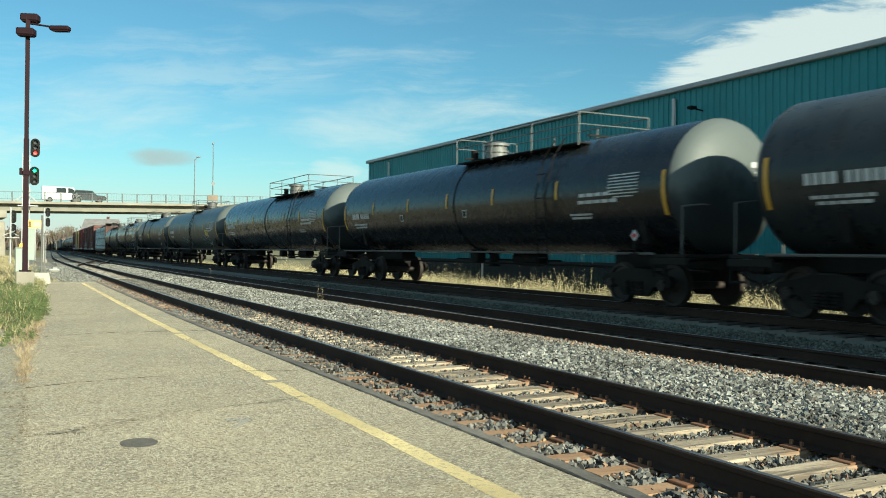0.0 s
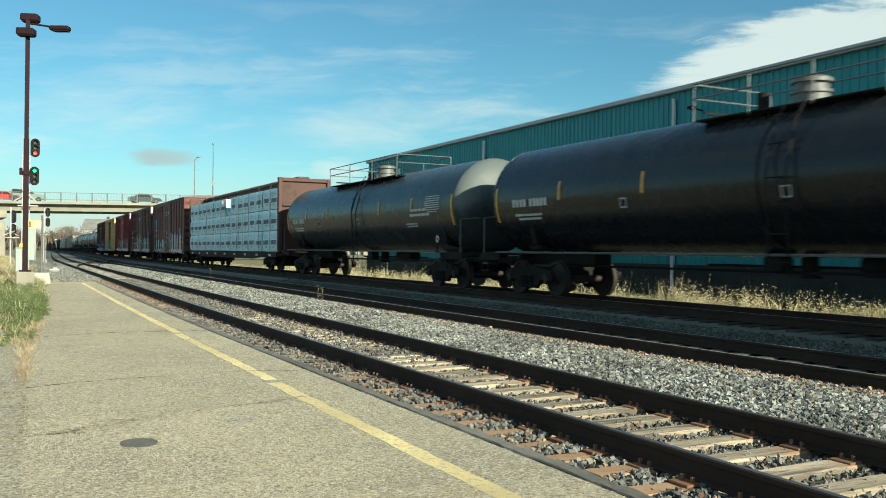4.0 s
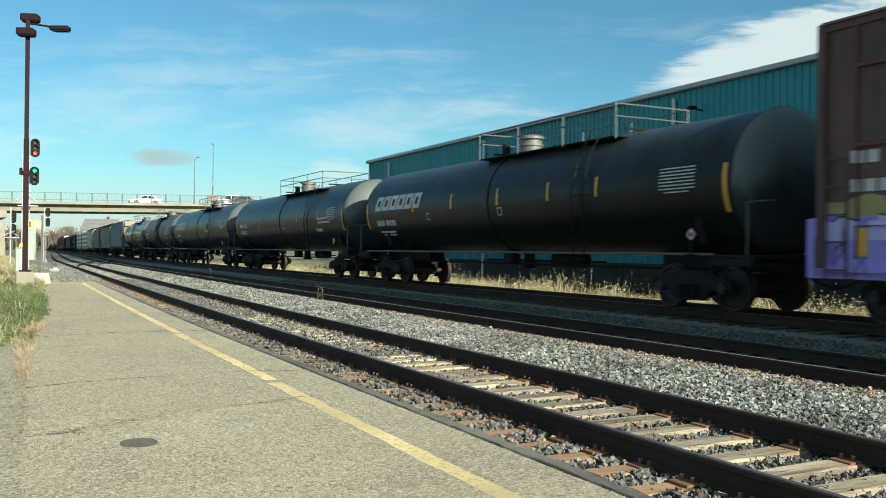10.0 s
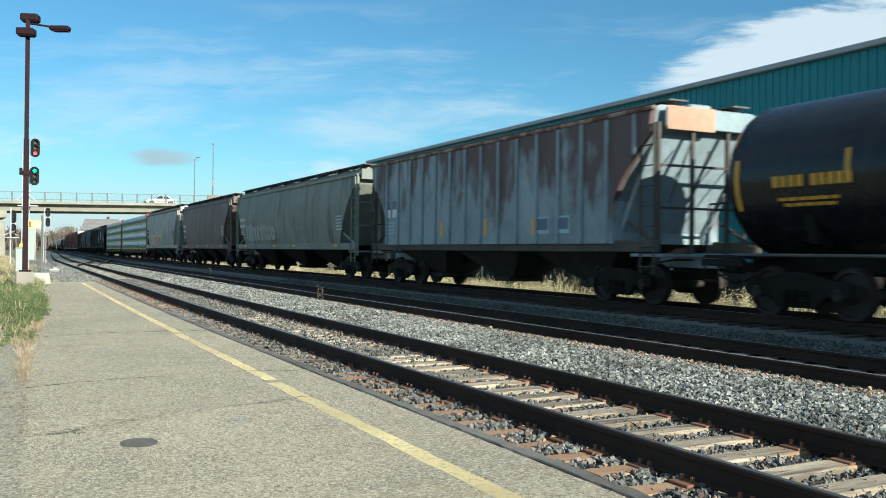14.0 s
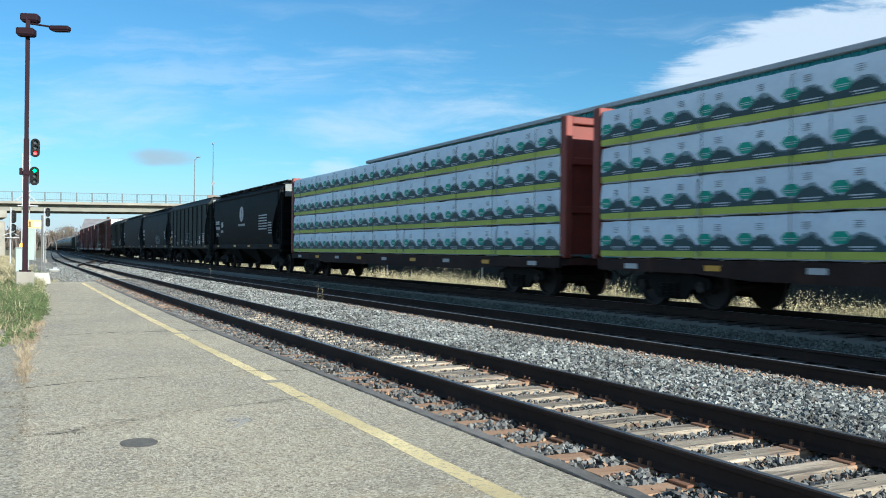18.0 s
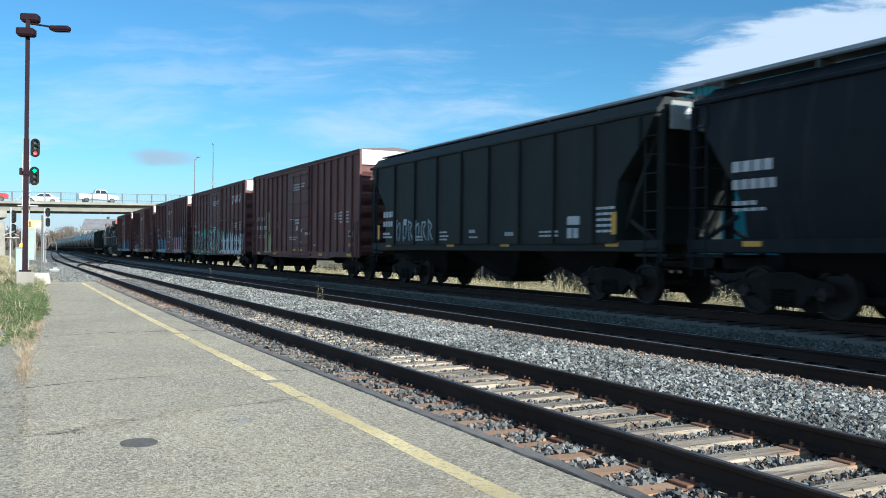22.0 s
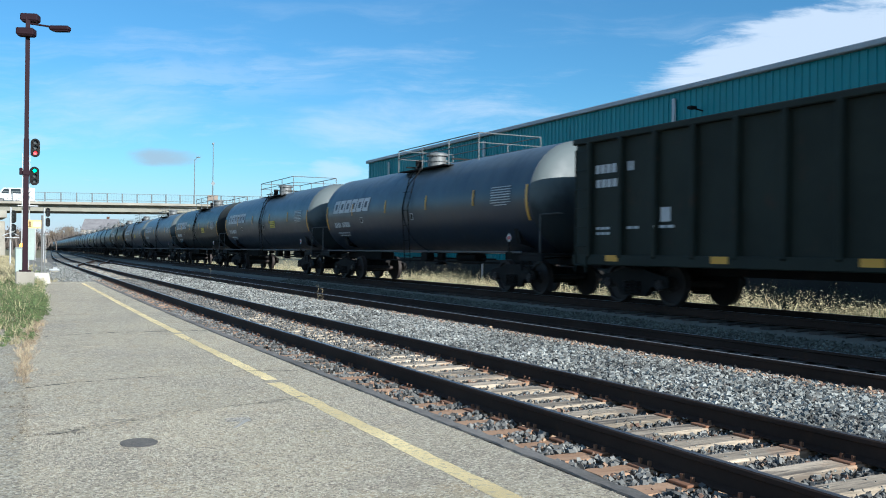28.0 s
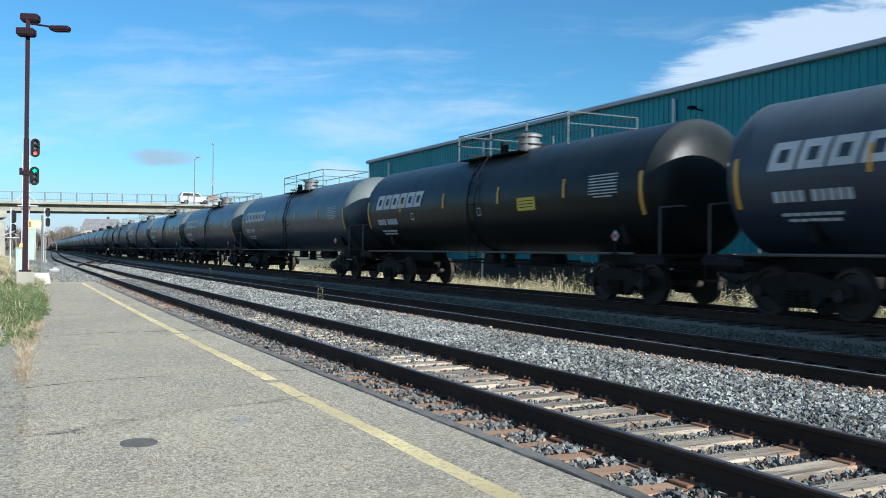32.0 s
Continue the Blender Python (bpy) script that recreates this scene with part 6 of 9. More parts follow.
def bulk_flat(L, paint, label, wrap, rows=4, H=4.62, print_style="bars", top=None, ends=None):
    car = thing("centerbeam_flatcar", label, "flatcar", group="cars of the freight train")
    half = L / 2
    hl = half - 0.8
    part("deck", lambda: Geo().box(0, 0, 0.91, 2.7, 2 * hl, 0.18, 0.02), paint, car, key=("cdeck", round(L, 1), paint.name))
    for sx in (-1, 1):
        part("side_sill", lambda: Geo().prism([(-hl, 1.01), (hl, 1.01), (hl, 0.76), (hl - 3.2, 0.74), (hl - 4.6, 0.64), (-hl + 4.6, 0.64), (-hl + 3.2, 0.74), (-hl, 0.76)], 0, -0.05, 0.05), M_flatsill, car, at=(sx * 1.32, 0, 0), key=("csill", round(L, 1), paint.name))
        for i in range(9):
            part("reflector" if i % 2 else "stencil", lambda: Geo().box(0, 0, 0, 0.01, 0.42, 0.11), M_reflect if i % 2 else M_mark, car, "yellow reflective strip" if i % 2 else "white stencilled marking", at=(sx * 1.377, -hl + 1.2 + i * (2 * hl - 2.4) / 8, 0.86), key=("crefl", i % 2))
    part("center_beam", lambda: Geo().box(0, 0, (1.1 + H) / 2, 0.12, 2 * hl - 0.8, H - 1.1).box(0, 0, H + 0.02, 0.62, 2 * hl, 0.14, 0.03), paint, car, "centre beam", key=("cbeam", round(L, 1), H, paint.name))
    for sg in (-1, 1):
        ep = ends or paint
        bulk = part("bulkhead", lambda: Geo().box(0, 0, (1.1 + H) / 2, 2.7, 0.12, H - 1.1, 0.01), ep, car, "steel end bulkhead", at=(0, sg * (hl + 0.07), 0), rz=0 if sg > 0 else 180, key=("bulk", H, ep.name))
        for x in (-1.25, 1.25):
            part("post", lambda: Geo().box(0, 0.11, (1.0 + H) / 2, 0.2, 0.16, H - 1.0, 0.02), ep, bulk, at=(x, 0, 0), key=("bpost", H, ep.name))
        for z in (2.2, 3.4, H - 0.1):
            part("beam", lambda: Geo().box(0, 0.11, 0, 2.3, 0.12, 0.18, 0.02), ep, bulk, at=(0, 0, z), key=("bbeam", ep.name))
    # lumber packs
    span = 2 * hl - 0.04
    cols = 8 if rows == 3 else 7
    pw = span / cols
    ph = ((top or H - 0.1) - 1.02) / rows
    for sx in (-1, 1):
        for r in range(rows):
            for c in range(cols):
                rg = random.Random(r * 10 + c + (50 if sx > 0 else 0))
                y = -span / 2 + pw * (c + 0.5)
                wide = pw
                if rows == 3 and r == 2 and c in (3, 4):
                    # two short packs leave a gap over the middle
                    wide = pw - (1.1 if c == 3 else 0.15)
                    y += (pw - wide) / 2 * (-1 if c == 3 else 1)
                if sx > 0 and rows == 3 and r == 2 and c == 3:
                    continue
                seed = (r * 3 + c) % 4
                pk = part("lumber_pack", lambda: pack_geo(wide, ph, seed), wrap, car, "wrapped lumber pack", at=(sx * 0.74 + rg.uniform(-0.015, 0.015), y, 1.03 + ph * (r + 0.5)), key=("pack", round(wide, 2), round(ph, 2), wrap.name, seed))
                if sx < 0:
                    print_pack(pk, wide, ph, print_style, rg)
                    part("spacer", lambda: Geo().box(0, 0, 0, 1.0, 0.09, 0.05).box(0, pw * 0.3, 0, 1.0, 0.09, 0.05).box(0, -pw * 0.3, 0, 1.0, 0.09, 0.05), M_tie, pk, at=(0, 0, -ph / 2), key=("spacer", round(pw, 2)))
    if rows == 3:
        for y, z, a in ((-1.2, 3.25, 20), (0.55, 3.98, -15)):
            part("torn_wrap", lambda: Geo().add([(0, -0.22, -0.15), (-0.05, 0.0, 0.18), (0.0, 0.22, 0.1), (-0.09, 0.05, -0.2), (-0.12, -0.02, 0.0)], [(0, 1, 4), (1, 2, 4), (2, 3, 4), (3, 0, 4)]), M_white, car, "torn white flap of plastic wrap", at=(-1.34, y, z), key="torn")
    for i in range(10):
        y = -span / 2 + span * (i + 0.5) / 10
        part("tie_down", lambda: Geo().pipe([(-0.32, 0, H + 0.05), (-1.0, 0, H - 0.1), (-1.36, 0, H - 0.2), (-1.37, 0, 1.1)], 0.008, 4), M_galv, car, "steel tie-down cable", at=(0, y, 0), key=("tdown", H))
    add_running_gear(car, half, 3.0)
    return car


M_printblue = mat("print_blue", (0.10, 0.115, 0.16), 0.6, 0, 0.15, 20, 0)
M_printpale = mat("print_pale", (0.30, 0.34, 0.38), 0.6, 0, 0.15, 20, 0)
M_printdark = mat("print_dark_green", (0.035, 0.07, 0.08), 0.6, 0, 0.2, 20, 0)
M_printgreen = mat("print_green", (0.02, 0.34, 0.24), 0.6, 0, 0.15, 20, 0)
M_printmist = mat("print_misty_green", (0.22, 0.30, 0.34), 0.6, 0, 0.15, 20, 0)
M_printlight = mat("print_light", (0.55, 0.62, 0.66), 0.6, 0, 0.1, 20, 0)
M_printlime = mat("print_lime", (0.44, 0.52, 0.08), 0.6, 0, 0.12, 20, 0)


def pack_geo(pw, ph, seed):
    """A lumber pack in slack plastic wrap: a soft box whose sides bulge and whose lower edge sags unevenly."""
    rg = random.Random(seed + int(pw * 100))
    g = Geo()
    n, m = 12, 5
    hy, hz = pw / 2 - 0.003, ph / 2 - 0.016
    sag = [rg.uniform(-0.012, 0.012) for _ in range(n + 1)]
    crown = [rg.uniform(-0.014, 0.006) for _ in range(n + 1)]
    for sx in (-1, 1):
        vs = []
        for k in range(m + 1):
            for i in range(n + 1):
                q, u = k / m, i / n
                bulge = 0.02 * math.sin(math.pi * q) + (rg.uniform(-0.011, 0.011) if 0 < k < m and 0 < i < n else 0)
                z = -hz + 2 * hz * q + sag[i] * (1 - q) + crown[i] * q
                vs.append((sx * (0.56 + bulge - (0.02 if k in (0, m) else 0)), -hy + 2 * hy * u, z))
        g.add(vs, [(k * (n + 1) + i, k * (n + 1) + i + 1, (k + 1) * (n + 1) + i + 1, (k + 1) * (n + 1) + i) for k in range(m) for i in range(n)], True)
    for k, edge in ((-1, sag), (1, crown)):
        vs = [(sx * 0.54, -hy + 2 * hy * i / n, k * hz + edge[i]) for i in range(n + 1) for sx in (-1, 1)]
        g.add(vs, [(2 * i, 2 * i + 1, 2 * i + 3, 2 * i + 2) for i in range(n)])
    for y in (-hy, hy):
        g.box(0, y * 0.998, 0, 1.08, 0.004, 2 * hz - 0.03)
    return g


def print_pack(pk, pw, ph, style, rg):
    """Printing on the wrap: rows of word bars, or a wooded hill line with emblems over a lime band."""
    x = -0.594
    if style == "bars":
        n = max(1, round(pw / 1.28))
        words, lines, faint = Geo(), Geo(), Geo()
        for i in range(n):
            y = pw / 2 - (i + 0.5) * pw / n + rg.uniform(-0.05, 0.05)
            z = -0.06 + rg.uniform(-0.02, 0.02)
            for k in range(5):
                a = y + 0.46 - 0.185 * k
                words.add([(x, a, z - 0.11), (x, a - 0.15, z - 0.11), (x, a - 0.195, z + 0.11), (x, a - 0.045, z + 0.11)], [(0, 1, 2, 3)])
                words.add([(x - 0.001, a - 0.05, z - 0.02), (x - 0.001, a - 0.17, z - 0.02), (x - 0.001, a - 0.175, z + 0.02), (x - 0.001, a - 0.055, z + 0.02)], [(0, 1, 2, 3)])
            for k in range(2):
                lines.box(x, y - 0.05, z - 0.2 - 0.055 * k, 0.004, 0.36 - 0.1 * k, 0.022)
            for k in range(5):
                faint.box(x + 0.002, y + rg.uniform(-0.05, 0.05), z + 0.2 + 0.05 * k, 0.004, 0.75, 0.012)
        part("print", words, M_printblue, pk, "dark slanting printed blocks")
        part("small_print", lines, M_printblue, pk, "small dark print")
        part("faint_print", faint, M_printpale, pk, "faint grey print")
        strap = Geo()
        for y in (-pw / 2 + 0.05, 0.04):
            strap.box(x + 0.004, y, 0, 0.004, 0.05, ph - 0.08)
        part("strap", strap, M_printpale, pk, "grey packing strap")
        return
    z0 = -ph / 2
    part("print_band", lambda: Geo().box(0, 0, 0, 0.005, pw - 0.04, 0.13), M_printlime, pk, "lime printed band", at=(x + 0.006, 0, z0 + 0.10), key=("plime", round(pw, 2)))
    n = max(1, round(pw / 1.25))
    step = pw / n
    far, near, text, small, green, shine = Geo(), Geo(), Geo(), Geo(), Geo(), Geo()
    for i in range(n):
        c = pw / 2 - (i + 0.5) * step
        for g, lift, tall, jag in ((far, 0.003, 0.33, 0.025), (near, -0.001, 0.27, 0.035)):
            xs = steps(c + step / 2, c - step / 2, 17)
            tops = [z0 + 0.17 + 0.10 + (tall - 0.10) * max(0.0, math.cos((u - 0.62) * 4.6)) ** 0.8 + rg.uniform(-jag, jag) for u in steps(0, 1, 17)]
            for k in range(16):
                g.add([(x + lift, xs[k], z0 + 0.165), (x + lift, xs[k + 1], z0 + 0.165), (x + lift, xs[k + 1], tops[k + 1]), (x + lift, xs[k], tops[k])], [(0, 1, 2, 3)])
        e = c + step * 0.28
        green.prism([(e + 0.21 * math.cos(a), z0 + 0.40 + 0.12 * math.sin(a)) for a in steps(0, 2 * math.pi * 5 / 6, 6)], 0, x - 0.006, x - 0.003)
        for k in range(2):
            shine.box(x - 0.0075, e, z0 + 0.395 - 0.035 * k, 0.002, 0.30 - 0.06 * k, 0.012)
        text.box(x - 0.004, c - step * 0.12, z0 + 0.245, 0.003, 0.46, 0.022).box(x - 0.004, c - step * 0.12, z0 + 0.20, 0.003, 0.38, 0.014)
        for k in range(4):
            small.box(x + 0.003, c - step * 0.05, ph / 2 - 0.17 - 0.035 * k, 0.004, 0.17 - 0.02 * (k % 2), 0.015)
    part("far_hill_print", far, M_printmist, pk, "misty printed hills")
    part("landscape_print", near, M_printdark, pk, "dark printed tree line")
    part("print_emblem", green, M_printgreen, pk, "green six-sided emblems")
    part("emblem_lines", shine, M_printlight, pk, "pale lines on the emblems")
    part("white_print", text, M_printlight, pk, "pale print on the tree line")
    part("small_print", small, M_printpale, pk, "small grey print")


def gondola_car(L, paint, label, H=3.75):
    car = thing("gondola_car", label, "gondola", group="cars of the freight train")
    half = L / 2
    hl = half - 0.85
    W = 1.52
    for sx in (-1, 1):
        side = part("side", lambda: Geo().box(0, 0, (1.0 + H) / 2, 0.05, 2 * hl, H - 1.0), paint, car, at=(sx * (W - 0.12), 0, 0), key=("gside", H, paint.name))
        part("top_chord", lambda: Geo().box(0, 0, H, 0.16, 2 * hl + 0.05, 0.14, 0.02), paint, car, at=(sx * (W - 0.06), 0, 0), key=("gtop", H, paint.name))
        part("side_sill", lambda: Geo().box(0, 0, 0.98, 0.14, 2 * hl, 0.24, 0.02), paint, car, at=(sx * (W - 0.06), 0, 0), key=("gsill", paint.name))
        for i in range(17):
            y = -hl + 0.62 + i * (2 * hl - 1.24) / 16
            part("side_post", lambda: Geo().box(0, 0, (1.0 + H) / 2, 0.22, 0.14, H - 1.05, 0.035), paint, car, at=(sx * (W - 0.06), y, 0), key=("gpost", H, paint.name))
        for sg in (-1, 1):
            part("ladder", lambda: ladder_geo(H - 0.9), paint, car, at=(sx * (W + 0.02), sg * (hl - 0.35), 0.7), rz=0 if sx < 0 else 180, key=("gl", H, paint.name))
    for sg in (-1, 1):
        part("end", lambda: corrugated_end(W - 0.08, 1.0, H), paint, car, "ribbed end", at=(0, sg * hl, 0), rz=0 if sg < 0 else 180, key=("gend", H, paint.name))
        part("end_panel", lambda: Geo().box(0, -0.09, H - 0.35, 2.6, 0.02, 0.62), M_white, car, "white end panel", at=(0, sg * hl, 0), rz=0 if sg < 0 else 180, key=("gpan", H))
    part("floor", lambda: Geo().box(0, 0, 1.05, 2 * W - 0.3, 2 * hl, 0.12), paint, car, key=("gfloor", paint.name))
    part("underframe", lambda: Geo().box(0, 0, 0.82, 0.5, 2 * hl, 0.3, 0.02), M_black, car, key="guf")
    faces = [(-hl + 0.55 + k * (2 * hl - 1.24) / 16, -hl + 0.69 + k * (2 * hl - 1.24) / 16, 1.0, H - 0.05, -W - 0.05) for k in range(17)]
    SKIN[car.name] = (lambda z: -W + 0.095, faces)
    stencil(car, hl - 0.75, 3.05, 4, 0.16, 0.2, 0.25)
    stencil(car, hl - 0.78, 2.72, 4, 0.16, 0.18, 0.25)
    for y, z, n, w, h in ((hl - 0.8, 1.7, 3, 0.14, 0.06), (hl - 0.8, 1.58, 3, 0.14, 0.06), (hl - 1.9, 1.7, 2, 0.18, 0.06), (hl - 3.0, 1.95, 1, 0.3, 0.3), (hl - 2.95, 1.7, 2, 0.2, 0.06), (hl - 1.9, 3.05, 2, 0.1, 0.2), (-2.4, 2.4, 5, 0.16, 0.1), (-6.0, 1.6, 4, 0.18, 0.07)):
        stencil(car, y, z, n, w, h, 0.25)
    for i in range(6):
        part("reflector", lambda: Geo().box(0, 0, 0, 0.01, 0.45, 0.14), M_reflect, car, "yellow reflective strip", at=(-W - 0.012, -hl + 1.5 + i * (2 * hl - 3) / 5, 1.02), key="grefl")
    # a slanting white company emblem as plain shapes
    g = Geo()
    for poly in ([(0.22, 0.35), (-0.1, 0.3), (-0.32, 0.98), (0.02, 0.98)], [(0.28, -0.2), (0.02, -0.2), (0.0, 0.22), (0.18, 0.22)], [(0.02, -0.22), (-0.42, -0.15), (-0.42, 0.1), (0.02, 0.05)],
                 [(0.5, -0.85), (0.08, -0.85), (0.16, -0.25), (0.4, -0.25)], [(-0.1, -0.85), (-0.5, -0.85), (-0.46, -0.2), (-0.14, -0.22)]):
        lay(g, [(-0.1 + y, 2.7 + z) for y, z in poly], 1, car)
    part("emblem", g, M_mark, car, "white angular emblem")
    add_running_gear(car, half, 2.6)
    return car


def locomotive(L, label):
    car = thing("diesel_locomotive", label, "locomotive", group="cars of the freight train")
    half = L / 2
    hl = half - 0.75
    M_loco = mat("loco_grey_black", (0.045, 0.050, 0.047), 0.5, 0, 0.35, 8, 0.1, stain=(0.075, 0.066, 0.055), stain_at=(0.5, 0.75), stain_scale=0.9, streak=True)
    M_red = mat("loco_red", (0.50, 0.045, 0.02), 0.5, 0, 0.15, 8, 0.05, stain=(0.3, 0.05, 0.03), stain_scale=1.5)
    part("frame", lambda: Geo().box(0, 0, 1.42, 2.9, 2 * hl, 0.3, 0.03).box(0, 0, 1.15, 1.6, 2 * hl - 0.6, 0.3, 0.03), M_frame, car)
    part("hood", lambda: Geo().box(0, -2.4, 2.95, 1.9, 15.2, 2.8, 0.12).box(0, -5.0, 4.4, 2.0, 5.0, 0.25, 0.08), M_loco, car, "long black engine hood")
    part("radiator", lambda: Geo().prism([(-1.0, 3.8), (1.0, 3.8), (1.55, 4.2), (1.55, 4.62), (-1.55, 4.62), (-1.55, 4.2)], 1, -9.9, -5.0), M_loco, car, "flared radiator cab")
    part("radiator_end", lambda: Geo().prism([(-1.0, 3.8), (1.0, 3.8), (1.55, 4.2), (1.55, 4.62), (-1.55, 4.62), (-1.55, 4.2)], 1, -9.96, -9.91).box(0, -10.03, 2.6, 1.9, 0.08, 2.0), M_red, car, "red hood end")
    M_cab = mat("dusty_cab", (0.17, 0.125, 0.12), 0.6, 0, 0.2, 6, 0.05, stain=(0.09, 0.075, 0.07), stain_scale=1.2)
    cab = part("cab", lambda: Geo().prism([(5.2, 1.55), (9.6, 1.55), (9.6, 2.9), (8.2, 3.15), (7.9, 4.35), (7.4, 4.6), (5.6, 4.6), (5.2, 4.4)], 0, -1.5, 1.5), M_cab, car, "dusty cab with red and white window band")
    for x in (-1.505, 1.505):
        part("red_band", lambda: Geo().prism([(5.6, 3.2), (8.1, 3.2), (7.85, 4.3), (5.6, 4.45)], 0, -0.006, 0.006), M_red, cab, "red painted window band", at=(x, 0, 0), key="cabred")
    for x in (-1.52, 1.52):
        part("cab_window", lambda: Geo().box(0, 6.4, 3.85, 0.02, 0.7, 0.6).box(0, 7.2, 3.85, 0.02, 0.55, 0.6), M_glass, cab, at=(x, 0, 0), key="cabwin")
        for k in range(3):
            part("stripe", lambda: Geo().prism([(7.0, 3.2), (7.25, 3.2), (7.1, 4.2), (6.85, 4.2)], 0, -0.006, 0.006), M_mark, cab, at=(x, 0.62 * k - 0.4, 0), key="cabstripe")
    part("windscreen", lambda: Geo().add([(-1.2, 8.2, 3.2), (1.2, 8.2, 3.2), (1.2, 7.96, 4.2), (-1.2, 7.96, 4.2)], [(0, 1, 2, 3)]), M_glass, cab)
    part("fuel_tank", lambda: Geo().prism([(-1.35, 1.25), (1.35, 1.25), (1.45, 1.0), (1.2, 0.35), (-1.2, 0.35), (-1.45, 1.0)], 1, -2.7, 2.7), mat("fuel_tank_grey", (0.15, 0.15, 0.14), 0.7, 0, 0.3, 8, 0.1), car, "grey fuel tank")
    for i in range(12):
        part("hood_door", lambda: Geo().box(0, 0, 2.45, 0.04, 0.82, 1.5, 0.012), M_loco if i % 3 else M_black, car, at=(-0.97, -8.8 + i * 1.1, 0), key=("hooddoor", i % 3 > 0))
    part("dark_panel", lambda: Geo().box(0, 4.6, 2.7, 0.05, 1.1, 2.2, 0.02), M_black, car, "dark recessed panel behind the cab", at=(-0.97, 0, 0), key="ldark")
    part("air_intake", lambda: Geo().prism([(2.6, 3.2), (4.9, 3.2), (4.9, 4.3), (3.2, 4.3)], 0, -1.25, 1.25), M_loco, car, "raised equipment housing", key="lintake")
    part("dynamic_brake_vent", lambda: Geo().box(0, -4.0, 3.05, 0.06, 2.2, 0.9, 0.03), M_black, car, "dark vent", at=(-0.98, 0, 0), key="lvent")
    for i in range(6):
        part("grille", lambda: Geo().box(0, 0, 3.75, 0.05, 0.75, 0.5, 0.01), M_black, car, at=(-0.98, -4.2 + i * 1.1, 0), key="grille")
    for x in (-1.4, 1.4):
        for i in range(14):
            part("handrail_post", lambda: Geo().tube((0, 0, 1.5), (0, 0, 2.6), 0.02, 6), M_loco, car, at=(x, -9.6 + i * 1.08, 0), key="lpost")
        part("handrail", lambda: Geo().pipe([(0, 4.9, 2.6), (0, -9.3, 2.6), (0, -9.75, 2.45), (0, -9.95, 2.0), (0, -9.98, 1.2)], 0.028, 6), M_mark, car, at=(x, 0, 0), key="lrail")
        for sg in (-1, 1):
            part("steps", lambda: Geo().box(0, 0, 0.5, 0.3, 0.7, 0.04).box(0, 0, 0.85, 0.3, 0.7, 0.04).box(0, 0, 1.2, 0.3, 0.7, 0.04).box(0, -0.37, 0.9, 0.3, 0.03, 0.9).box(0, 0.37, 0.9, 0.3, 0.03, 0.9).tube((-0.12, 0.37, 1.2), (-0.12, 0.37, 2.6), 0.025, 6), M_loco, car, at=(x * 0.93, sg * (hl - 0.35), 0), key="lsteps")
    for sg in (-1, 1):
        part("pilot", lambda: Geo().box(0, 0, 0.75, 2.9, 0.12, 1.0, 0.03), M_loco, car, at=(0, sg * hl, 0), key="pilot")
        y = sg * (half - 3.6)
        tr = part("truck", lambda: Geo().box(0, 0, 0.75, 2.0, 3.6, 0.25, 0.04), M_frame, car, "six-wheel truck", at=(0, y, 0), key="ltruck")
        for sx in (-1, 1):
            part("side_frame", lambda: Geo().prism([(-2.55, 0.5), (-2.5, 0.85), (-1.3, 0.95), (1.3, 0.95), (2.5, 0.85), (2.55, 0.5), (1.6, 0.42), (0.9, 0.62), (-0.9, 0.62), (-1.6, 0.42)], 0, -0.07, 0.07)
                 .tube((-0.09, -1.8, 0.53), (0.05, -1.8, 0.53), 0.16, 12).tube((-0.09, 0, 0.53), (0.05, 0, 0.53), 0.16, 12).tube((-0.09, 1.8, 0.53), (0.05, 1.8, 0.53), 0.16, 12), M_frame, tr, at=(sx * 1.08, 0, 0), rz=0 if sx < 0 else 180, key="lsf")
        for y2 in (-1.8, 0, 1.8):
            ws = part("wheelset", wheelset_geo, M_wheel, tr, at=(0, y2, 0.457), key="wheelset")
            ws.rotation_mode = "QUATERNION"
        part("coupler", coupler_geo, M_frame, car, "steel knuckle coupler", at=(0, sg * (half - 0.95), 0), rz=0 if sg < 0 else 180, key="coupler")
    part("headlight", lambda: Geo().tube((0.12, -10.1, 4.0), (0.12, -10.0, 4.0), 0.1, 10).tube((-0.12, -10.1, 4.0), (-0.12, -10.0, 4.0), 0.1, 10), M_white, car)
    part("horn", lambda: Geo().tube((0.3, 4.0, 4.62), (0.3, 4.5, 4.68), 0.05, 8, 0.1).box(-0.4, 2, 4.45, 0.6, 0.8, 0.25, 0.05).tube((0.0, 0, 4.4), (0.0, 0, 4.75), 0.3, 14), M_loco, car, "roof fittings")
    return car


# ---- the consist, front to rear: coupling to coupling ----
P_black = mat("gloss_black_tank", (0.010, 0.011, 0.014), 0.26, 0, 0.2, 3, 0, spec=0.36, stain=(0.018, 0.017, 0.016), stain_at=(0.5, 0.8), stain_scale=0.8, streak=True)
P_black2 = mat("satin_black_tank", (0.0085, 0.0105, 0.0105), 0.34, 0, 0.25, 3, 0, spec=0.17, stain=(0.02, 0.018, 0.016), stain_at=(0.5, 0.8), stain_scale=0.7, streak=True)
P_grey = mat("grey_tank", (0.030, 0.037, 0.036), 0.4, 0, 0.2, 3, 0, spec=0.3, stain=(0.03, 0.027, 0.024), stain_at=(0.5, 0.75), stain_scale=0.8, streak=True)
P_dark = mat("dark_grey_tank", (0.022, 0.027, 0.029), 0.3, 0, 0.2, 3, 0, stain=(0.05, 0.045, 0.04), stain_at=(0.5, 0.75), stain_scale=0.8, streak=True, spec=0.32)
